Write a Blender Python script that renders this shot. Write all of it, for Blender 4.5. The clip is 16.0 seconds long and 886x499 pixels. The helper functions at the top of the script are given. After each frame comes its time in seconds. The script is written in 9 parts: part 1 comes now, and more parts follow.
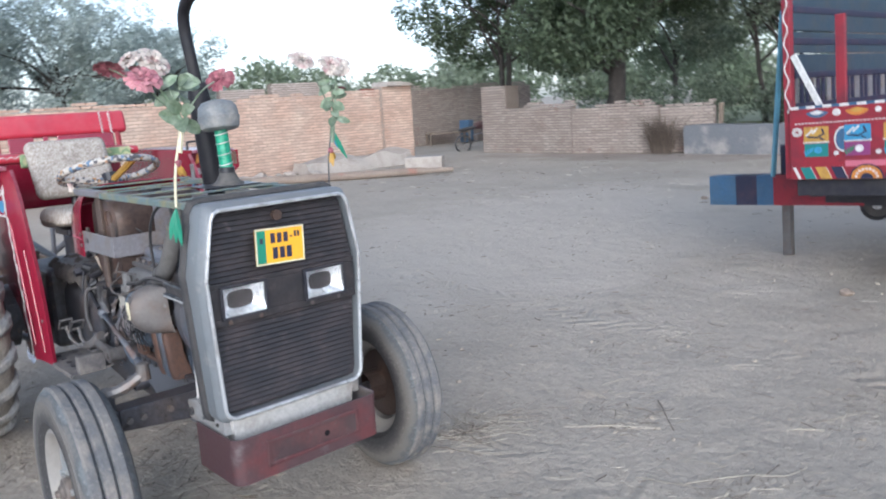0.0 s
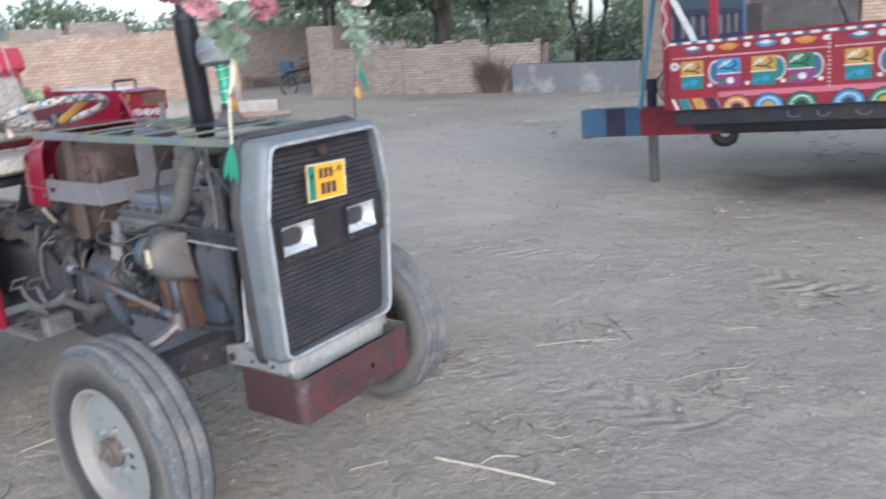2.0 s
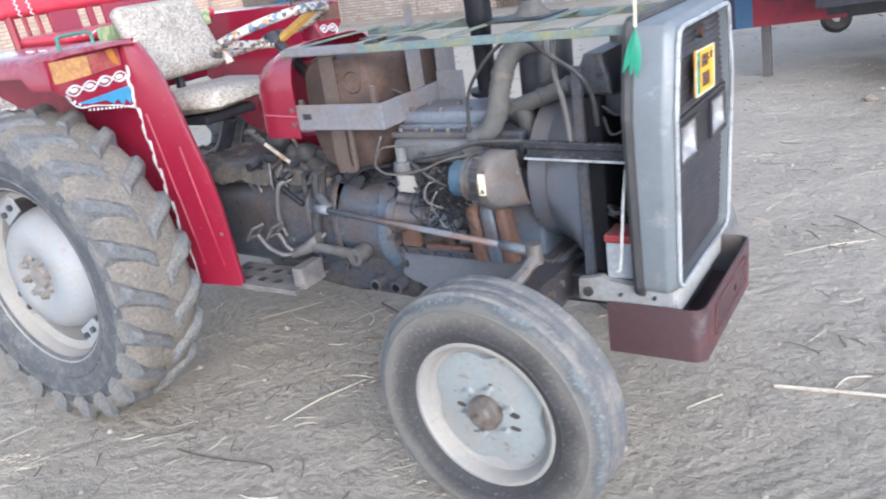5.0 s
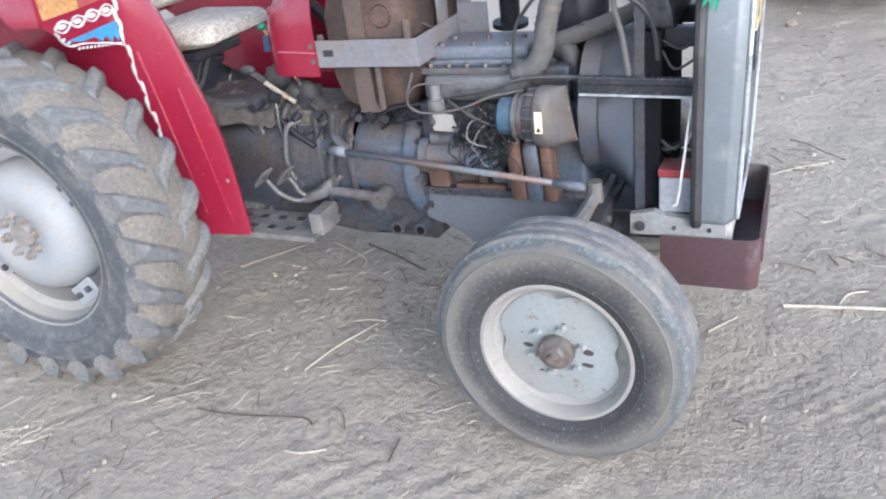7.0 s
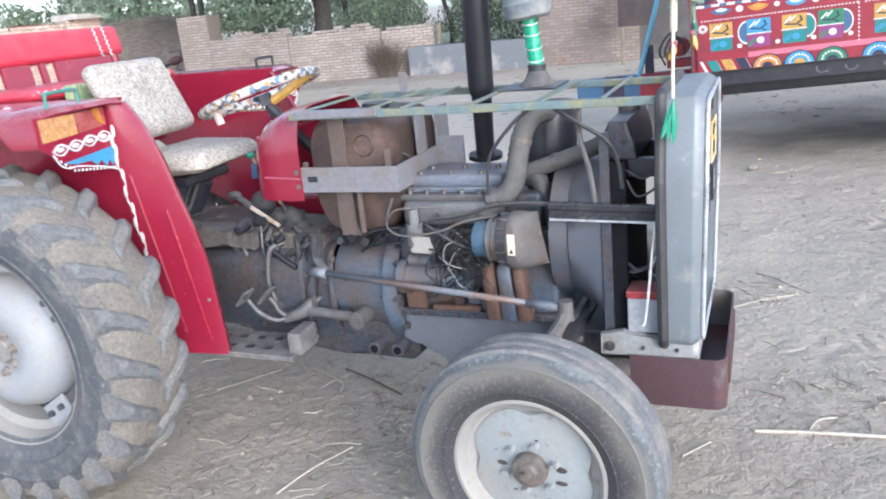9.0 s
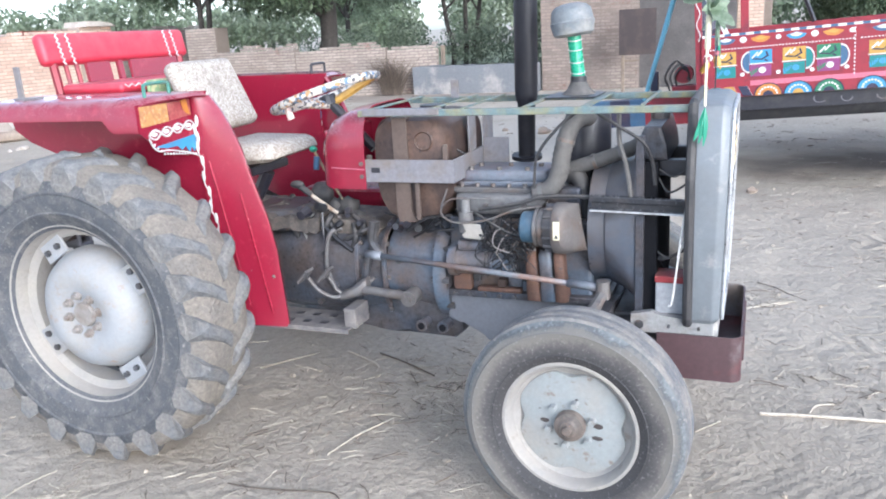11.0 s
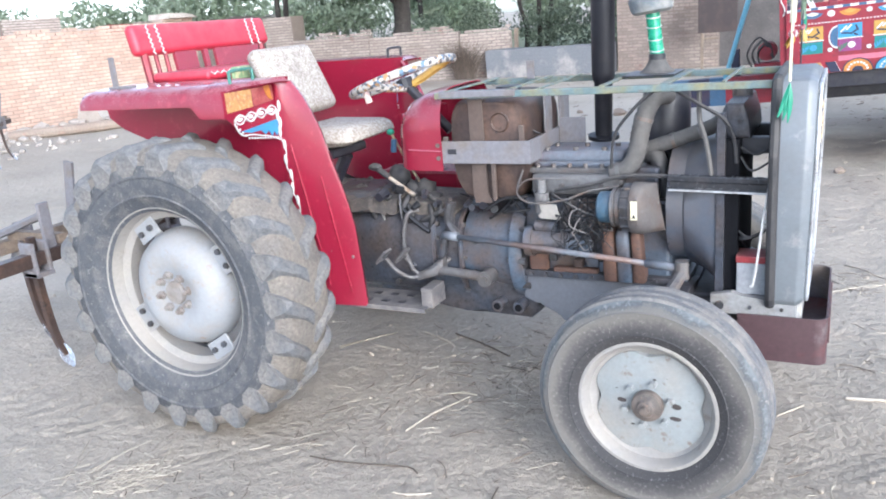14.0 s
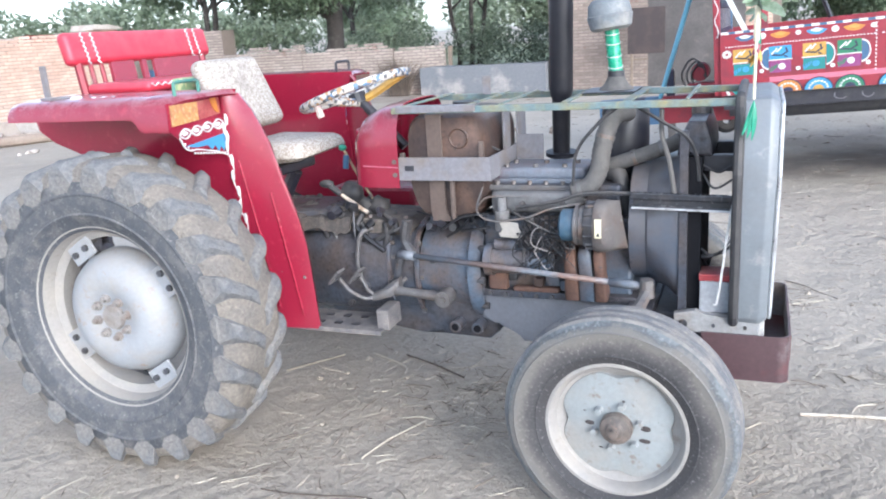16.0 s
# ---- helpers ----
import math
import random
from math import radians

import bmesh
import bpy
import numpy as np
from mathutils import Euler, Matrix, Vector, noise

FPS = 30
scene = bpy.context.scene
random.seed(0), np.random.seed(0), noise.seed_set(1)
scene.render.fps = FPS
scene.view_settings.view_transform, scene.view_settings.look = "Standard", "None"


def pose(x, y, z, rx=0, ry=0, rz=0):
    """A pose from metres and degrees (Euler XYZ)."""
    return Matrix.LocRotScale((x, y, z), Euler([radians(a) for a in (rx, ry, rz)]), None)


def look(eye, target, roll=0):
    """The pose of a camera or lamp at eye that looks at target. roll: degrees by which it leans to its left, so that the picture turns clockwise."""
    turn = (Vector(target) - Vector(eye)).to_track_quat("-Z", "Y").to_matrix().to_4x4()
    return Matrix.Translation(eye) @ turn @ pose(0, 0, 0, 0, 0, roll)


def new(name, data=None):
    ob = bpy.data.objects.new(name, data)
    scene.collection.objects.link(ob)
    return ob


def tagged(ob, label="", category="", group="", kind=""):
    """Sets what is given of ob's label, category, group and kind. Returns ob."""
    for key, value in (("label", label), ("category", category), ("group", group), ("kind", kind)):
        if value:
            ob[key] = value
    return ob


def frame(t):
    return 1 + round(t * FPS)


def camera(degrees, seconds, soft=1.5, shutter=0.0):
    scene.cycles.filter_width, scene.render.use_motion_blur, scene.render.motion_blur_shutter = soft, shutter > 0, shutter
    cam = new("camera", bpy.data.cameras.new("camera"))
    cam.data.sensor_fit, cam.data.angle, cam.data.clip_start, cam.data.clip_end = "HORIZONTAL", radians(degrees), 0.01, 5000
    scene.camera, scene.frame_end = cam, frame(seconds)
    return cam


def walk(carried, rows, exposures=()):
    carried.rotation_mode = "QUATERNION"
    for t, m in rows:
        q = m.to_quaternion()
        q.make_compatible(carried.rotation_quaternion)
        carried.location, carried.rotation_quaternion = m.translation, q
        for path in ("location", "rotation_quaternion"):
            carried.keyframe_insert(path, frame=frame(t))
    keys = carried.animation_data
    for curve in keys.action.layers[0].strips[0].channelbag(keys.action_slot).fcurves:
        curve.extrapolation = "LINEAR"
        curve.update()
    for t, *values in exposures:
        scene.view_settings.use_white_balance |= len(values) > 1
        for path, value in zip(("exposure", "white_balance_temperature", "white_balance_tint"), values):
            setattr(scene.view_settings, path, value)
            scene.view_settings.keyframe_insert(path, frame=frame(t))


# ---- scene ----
cam = camera(58.5, 16.0, 1.9, 0.5)
PATH = [
    (0, (4.702, -1.38, 1.605), (3.232, -0.075, 1.239), -3.5),
    (0.5, (4.464, -1.503, 1.611), (3.06, -0.131, 1.227), -7.5),
    (1, (4.337, -1.622, 1.609), (3.044, -0.137, 1.264), -5.0),
    (1.5, (4.234, -1.84, 1.615), (3.189, -0.198, 1.153), -5.5),
    (2, (4.143, -1.976, 1.617), (3.047, -0.39, 1.086), -3.6),
    (2.5, (3.945, -1.933, 1.598), (2.621, -0.517, 1.107), -3.8),
    (3, (3.764, -1.868, 1.596), (2.44, -0.452, 1.101), -4.2),
    (3.5, (3.566, -1.971, 1.595), (2.333, -0.484, 1.076), -3.3),
    (4, (3.371, -2.091, 1.594), (2.152, -0.636, 0.962), -2.8),
    (4.5, (3.139, -2.168, 1.575), (2.073, -0.632, 0.863), -8.2),
    (4.7, (3.048, -2.211, 1.567), (1.979, -0.673, 0.866), -8.7),
    (6.8, (2.441, -2.529, 1.64), (1.691, -0.865, 0.822), -4.5),
    (7, (2.44, -2.452, 1.649), (1.661, -0.848, 0.744), -7.5),
    (7.5, (2.432, -2.413, 1.568), (1.728, -0.709, 0.793), -7.6),
    (8, (2.402, -2.429, 1.576), (1.766, -0.659, 0.895), -5.9),
    (8.5, (2.439, -2.455, 1.6), (1.714, -0.707, 0.953), -6.2),
    (9, (2.481, -2.536, 1.619), (1.732, -0.777, 1.031), -5.7),
    (9.5, (2.403, -2.777, 1.645), (1.697, -1.002, 1.055), -5.7),
    (9.7, (2.366, -2.866, 1.621), (1.672, -1.085, 1.034), -4.1),
    (12, (2.438, -2.948, 1.601), (1.673, -1.175, 1.082), -4.0),
    (12.5, (2.443, -2.947, 1.602), (1.61, -1.201, 1.095), -4.7),
    (13, (2.409, -2.985, 1.589), (1.537, -1.259, 1.079), -3.4),
    (13.5, (2.399, -2.987, 1.597), (1.529, -1.282, 1.017), -4.5),
    (14, (2.403, -2.979, 1.597), (1.514, -1.278, 1.035), -4.9),
    (14.5, (2.402, -2.969, 1.569), (1.568, -1.257, 0.958), -4.1),
    (15, (2.393, -2.971, 1.589), (1.547, -1.26, 0.991), -4.2),
    (15.5, (2.382, -2.977, 1.586), (1.578, -1.232, 1.033), -4.1),
    (16, (2.271, -2.932, 1.587), (1.538, -1.15, 1.053), -3.8),
]
EXPOSURES = [(0.0, 1.02, 5480, 10), (1.0, 1.05, 5480, 10), (2.0, 1.00, 5480, 10), (2.6, 1.20, 5480, 10), (3.5, 1.32, 5480, 10), (4.6, 1.50, 5480, 10), (7.0, 1.60, 5480, 10), (9.0, 1.64, 5480, 10), (12.0, 1.77, 5480, 10), (16.0, 1.78, 5480, 10)]
walk(cam, [(t, look(eye, target, roll)) for t, eye, target, roll in PATH], EXPOSURES)

# ---- light: bright hazy evening sky, weak low sun far off to the front right ----
SUN_AZ, SUN_EL = radians(-42), radians(20)
world = bpy.data.worlds.new("sky")
scene.world = world
world.use_nodes = True
wn = world.node_tree
sky = wn.nodes.new("ShaderNodeTexSky")
sky.sky_type, sky.sun_disc = "NISHITA", False
sky.sun_elevation, sky.sun_rotation = SUN_EL, radians(90) - SUN_AZ
sky.air_density, sky.dust_density, sky.ozone_density = 1.0, 1.5, 1.0
haze = wn.nodes.new("ShaderNodeHueSaturation")
haze.inputs["Saturation"].default_value = 0.5
wn.links.new(sky.outputs[0], haze.inputs["Color"])
wn.links.new(haze.outputs[0], wn.nodes["Background"].inputs[0])
wn.nodes["Background"].inputs[1].default_value = 0.142
sun_data = bpy.data.lights.new("sun", "SUN")
sun_data.energy, sun_data.angle, sun_data.color = 0.75, radians(40), (1.0, 0.93, 0.85)
sun_ob = new("sun", sun_data)
sun_ob.matrix_world = look((math.cos(SUN_AZ) * 30, math.sin(SUN_AZ) * 30, math.tan(SUN_EL) * 30), (0, 0, 0))


# ---- mesh helpers ----
def bm_new():
    return bmesh.new()


def part(name, bm, material, parent=None, label="", smooth=None):
    """Links a bmesh as one mesh object under a thing or a part."""
    me = bpy.data.meshes.new(name)
    if smooth is not None:
        for f in bm.faces:
            f.smooth = True
        for e in bm.edges:
            if len(e.link_faces) == 2 and e.calc_face_angle(0) > radians(smooth):
                e.smooth = False
    bm.to_mesh(me)
    bm.free()
    for m in material if isinstance(material, (list, tuple)) else [material]:
        me.materials.append(m)
    ob = new(name, me)
    if parent is not None:
        ob.parent = parent
    if label:
        ob["label"] = label
    return ob


def thing(name, label, category, m=None, group="", kind=""):
    ob = new(name)
    ob.empty_display_size = 0.1
    if m is not None:
        ob.matrix_world = m
    return tagged(ob, label, category, group, kind)


def box(bm, x0, x1, y0, y1, z0, z1, bevel=0.0, m=None, segs=2):
    c = Matrix.Translation(((x0 + x1) / 2, (y0 + y1) / 2, (z0 + z1) / 2)) @ Matrix.Diagonal((x1 - x0, y1 - y0, z1 - z0, 1))
    r = bmesh.ops.create_cube(bm, size=1, matrix=c)
    vs = r["verts"]
    if bevel:
        es = list({e for v in vs for e in v.link_edges})
        r = bmesh.ops.bevel(bm, geom=es, offset=bevel, segments=segs, affect="EDGES", profile=0.5)
        vs = list({v for f in r["faces"] for v in f.verts} | {v for v in vs if v.is_valid})
    if m is not None:
        bmesh.ops.transform(bm, matrix=m, verts=vs)
    return vs


def cyl(bm, p0, p1, r0, r1=None, seg=16, caps=True):
    p0, p1 = Vector(p0), Vector(p1)
    d = p1 - p0
    m = Matrix.Translation((p0 + p1) / 2) @ d.to_track_quat("Z", "Y").to_matrix().to_4x4()
    r = bmesh.ops.create_cone(bm, cap_ends=caps, segments=seg, radius1=r0, radius2=r0 if r1 is None else r1, depth=d.length, matrix=m)
    return r["verts"]


def lathe(bm, profile, m=None, seg=32, closed=False):
    """Turns rows of (radius, height) about z, then lays the result out by m."""
    rings = []
    for r, z in profile:
        if r < 1e-5:
            rings.append([bm.verts.new((0, 0, z))])
        else:
            rings.append([bm.verts.new((r * math.cos(2 * math.pi * k / seg), r * math.sin(2 * math.pi * k / seg), z)) for k in range(seg)])
    pairs = list(zip(rings, rings[1:]))
    if closed:
        pairs.append((rings[-1], rings[0]))
    for a, b in pairs:
        for k in range(seg):
            j = (k + 1) % seg
            q = [a[k % len(a)], a[j % len(a)], b[j % len(b)], b[k % len(b)]]
            q = list(dict.fromkeys(q))
            if len(q) > 2:
                try:
                    bm.faces.new(q)
                except ValueError:
                    pass
    vs = [v for r in rings for v in r]
    if m is not None:
        bmesh.ops.transform(bm, matrix=m, verts=vs)
    return vs


def smoothline(pts, n=8):
    """Points on a Catmull-Rom line through pts."""
    p = [Vector(q) for q in pts]
    p = [2 * p[0] - p[1], *p, 2 * p[-1] - p[-2]]
    out = []
    for a, b, c, d in zip(p, p[1:], p[2:], p[3:]):
        for k in range(n):
            t = k / n
            out.append(0.5 * ((2 * b) + (c - a) * t + (2 * a - 5 * b + 4 * c - d) * t * t + (3 * b - a - 3 * c + d) * t ** 3))
    out.append(p[-2])
    return out


def tube(bm, pts, r, seg=8, smooth=0, caps=True):
    """A round bar along pts; r is a radius or one for each point."""
    pts = smoothline(pts, smooth) if smooth else [Vector(p) for p in pts]
    n = len(pts)
    rs = [r] * n if not isinstance(r, (list, tuple)) else [r[min(int(k / max(n - 1, 1) * (len(r) - 1) + 0.5), len(r) - 1)] for k in range(n)]
    rings, side = [], None
    for k, p in enumerate(pts):
        d = (pts[min(k + 1, n - 1)] - pts[max(k - 1, 0)]).normalized()
        if side is None:
            side = d.orthogonal().normalized()
        side = (side - d * side.dot(d)).normalized()
        up = d.cross(side)
        rings.append([bm.verts.new(p + rs[k] * (math.cos(2 * math.pi * j / seg) * side + math.sin(2 * math.pi * j / seg) * up)) for j in range(seg)])
    for a, b in zip(rings, rings[1:]):
        for j in range(seg):
            bm.faces.new((a[j], a[(j + 1) % seg], b[(j + 1) % seg], b[j]))
    if caps:
        bm.faces.new(rings[0][::-1])
        bm.faces.new(rings[-1])
    return [v for q in rings for v in q]


def plate(bm, outline, thick, m=None, bevel=0.0):
    """An outline of (x, y) corners with a thickness up z, laid out by m."""
    low = [bm.verts.new((x, y, 0)) for x, y in outline]
    top = [bm.verts.new((x, y, thick)) for x, y in outline]
    n = len(low)
    fs = [bm.faces.new(low[::-1]), bm.faces.new(top)]
    fs += [bm.faces.new((low[k], low[(k + 1) % n], top[(k + 1) % n], top[k])) for k in range(n)]
    vs = low + top
    if bevel:
        es = list({e for f in fs[:2] for e in f.edges})
        r = bmesh.ops.bevel(bm, geom=es, offset=bevel, segments=2, affect="EDGES", profile=0.5)
        vs = list({v for v in vs if v.is_valid} | {v for f in r["faces"] for v in f.verts})
    bmesh.ops.recalc_face_normals(bm, faces=list({f for v in vs for f in v.link_faces}))
    if m is not None:
        bmesh.ops.transform(bm, matrix=m, verts=vs)
    return vs


def sheet(bm, grid, thick):
    """A bent sheet through rows of points, given a thickness along its normals."""
    vs = [[bm.verts.new(p) for p in row] for row in grid]
    fs = []
    for a, b in zip(vs, vs[1:]):
        for k in range(len(a) - 1):
            fs.append(bm.faces.new((a[k], a[k + 1], b[k + 1], b[k])))
    bmesh.ops.recalc_face_normals(bm, faces=fs)
    bmesh.ops.solidify(bm, geom=fs, thickness=thick)
    return vs


def loft(bm, rows, seg=40):
    """A body along x through rows of (x, middle y, middle z, half width, half height, squareness)."""
    rings = []
    for x, yc, zc, hy, hz, e in rows:
        ring_ = []
        for k in range(seg):
            c, s_ = math.cos(2 * math.pi * k / seg), math.sin(2 * math.pi * k / seg)
            ring_.append(bm.verts.new((x, yc + hy * math.copysign(abs(c) ** (2 / e), c), zc + hz * math.copysign(abs(s_) ** (2 / e), s_))))
        rings.append(ring_)
    for p, q in zip(rings, rings[1:]):
        for k in range(seg):
            bm.faces.new((p[k], p[(k + 1) % seg], q[(k + 1) % seg], q[k]))
    bm.faces.new(rings[0][::-1])
    bm.faces.new(rings[-1])
    bmesh.ops.recalc_face_normals(bm, faces=bm.faces)


XZ = Matrix(((1, 0, 0, 0), (0, 0, -1, 0), (0, 1, 0, 0), (0, 0, 0, 1)))  # plate's x, y, thickness -> world x, z, -y
YZ = Matrix(((0, 0, 1, 0), (1, 0, 0, 0), (0, 1, 0, 0), (0, 0, 0, 1)))  # plate's x, y, thickness -> world y, z, x


def blob(bm, c, r, sub=2, rough=0.0, m=None):
    rr = bmesh.ops.create_icosphere(bm, subdivisions=sub, radius=1)
    for v in rr["verts"]:
        k = 1 + rough * noise.noise(v.co * 2.3 + Vector(c) * 7)
        v.co = Vector((v.co.x * r[0] * k, v.co.y * r[1] * k, v.co.z * r[2] * k))
        if m is not None:
            v.co = m @ v.co
        v.co += Vector(c)
    return rr["verts"]


# ---- materials ----
def mat(name, colour, rough=0.7, metal=0.0, second=None, scale=6.0, amount=0.5, third=None, fine=60.0, fine_amount=0.25, bump=0.15, bump_dist=0.004,
        dust=0.0, dust_colour=(0.36, 0.31, 0.26), vary=0.0, coat=0.0, spec=0.5, coords="Object", dust_from=-0.4):
    """Base colour with stains (second) and flecks (third), fine grain, dust on faces that look up, and relief."""
    m = bpy.data.materials.new(name)
    m.use_nodes = True
    nt = m.node_tree
    n, l = nt.nodes, nt.links
    b = n["Principled BSDF"]
    b.inputs["Metallic"].default_value = metal
    b.inputs["Coat Weight"].default_value = coat
    b.inputs["Specular IOR Level"].default_value = spec
    co = n.new("ShaderNodeTexCoord")

    def noise_tex(sc, detail=6, rough_=0.6):
        t = n.new("ShaderNodeTexNoise")
        t.inputs["Scale"].default_value, t.inputs["Detail"].default_value, t.inputs["Roughness"].default_value = sc, detail, rough_
        l.new(co.outputs[coords], t.inputs["Vector"])
        return t.outputs["Fac"]

    def ramp(src, a, c):
        r = n.new("ShaderNodeMapRange")
        r.inputs["From Min"].default_value, r.inputs["From Max"].default_value = a, c
        l.new(src, r.inputs["Value"])
        return r.outputs["Result"]

    def mix(fac, a, c, mode="MIX"):
        x = n.new("ShaderNodeMix")
        x.data_type, x.blend_type = "RGBA", mode
        if isinstance(fac, (int, float)):
            x.inputs["Factor"].default_value = fac
        else:
            l.new(fac, x.inputs["Factor"])
        for v, s in ((a, x.inputs["A"]), (c, x.inputs["B"])):
            if isinstance(v, (tuple, list)):
                s.default_value = (*v[:3], 1)
            else:
                l.new(v, s)
        return x.outputs["Result"]

    def times(a, k):
        x = n.new("ShaderNodeMath")
        x.operation = "MULTIPLY"
        l.new(a, x.inputs[0])
        if isinstance(k, (int, float)):
            x.inputs[1].default_value = k
        else:
            l.new(k, x.inputs[1])
        return x.outputs[0]

    big, grain = noise_tex(scale), noise_tex(fine, 4, 0.7)
    col = tuple(colour)
    if second is not None:
        col = mix(times(ramp(big, 0.6 - 0.25 * amount, 0.68), 1.0), col, second)
    if third is not None:
        col = mix(ramp(noise_tex(scale * 3.1, 8, 0.7), 0.58, 0.7), col, third)
    gcol = n.new("ShaderNodeMapRange")
    gcol.inputs["From Min"].default_value, gcol.inputs["From Max"].default_value = 0.25, 0.75
    gcol.inputs["To Min"].default_value, gcol.inputs["To Max"].default_value = 1 - fine_amount, 1 + fine_amount
    l.new(grain, gcol.inputs["Value"])
    hv = n.new("ShaderNodeHueSaturation")
    l.new(gcol.outputs[0], hv.inputs["Value"])
    if isinstance(col, tuple):
        hv.inputs["Color"].default_value = (*col, 1)
    else:
        l.new(col, hv.inputs["Color"])
    col = hv.outputs[0]
    if vary:
        ob, ge = n.new("ShaderNodeObjectInfo"), n.new("ShaderNodeNewGeometry")
        add = n.new("ShaderNodeMath")
        add.operation = "ADD"
        l.new(ob.outputs["Random"], add.inputs[0])
        l.new(ge.outputs["Random Per Island"], add.inputs[1])
        fr = n.new("ShaderNodeMath")
        fr.operation = "FRACT"
        l.new(add.outputs[0], fr.inputs[0])
        mr = n.new("ShaderNodeMapRange")
        mr.inputs["To Min"].default_value, mr.inputs["To Max"].default_value = 1 - vary, 1 + vary
        l.new(fr.outputs[0], mr.inputs["Value"])
        h2 = n.new("ShaderNodeHueSaturation")
        l.new(mr.outputs[0], h2.inputs["Value"])
        l.new(col, h2.inputs["Color"])
        col = h2.outputs[0]
    rg = ramp(grain, 0.2, 0.8)
    rr = n.new("ShaderNodeMapRange")
    rr.inputs["To Min"].default_value, rr.inputs["To Max"].default_value = max(rough - 0.12, 0.02), min(rough + 0.12, 1)
    l.new(rg, rr.inputs["Value"])
    rough_out = rr.outputs[0]
    if dust:
        ge = n.new("ShaderNodeNewGeometry")
        sx = n.new("ShaderNodeSeparateXYZ")
        l.new(ge.outputs["Normal"], sx.inputs[0])
        f = times(ramp(sx.outputs["Z"], dust_from, 1.0), ramp(noise_tex(scale * 1.7 + 3), 0.28, 0.62))
        f = times(f, dust)
        col = mix(f, col, dust_colour)
        mx = n.new("ShaderNodeMath")
        mx.operation = "MULTIPLY_ADD"
        l.new(f, mx.inputs[0])
        mx.inputs[1].default_value = 0.4
        l.new(rough_out, mx.inputs[2])
        mx.use_clamp = True
        rough_out = mx.outputs[0]
    l.new(col, b.inputs["Base Color"])
    l.new(rough_out, b.inputs["Roughness"])
    if bump:
        bp = n.new("ShaderNodeBump")
        bp.inputs["Strength"].default_value, bp.inputs["Distance"].default_value = bump, bump_dist
        ad = n.new("ShaderNodeMath")
        ad.operation = "ADD"
        l.new(grain, ad.inputs[0])
        l.new(big, ad.inputs[1])
        l.new(ad.outputs[0], bp.inputs["Height"])
        l.new(bp.outputs[0], b.inputs["Normal"])
    return m


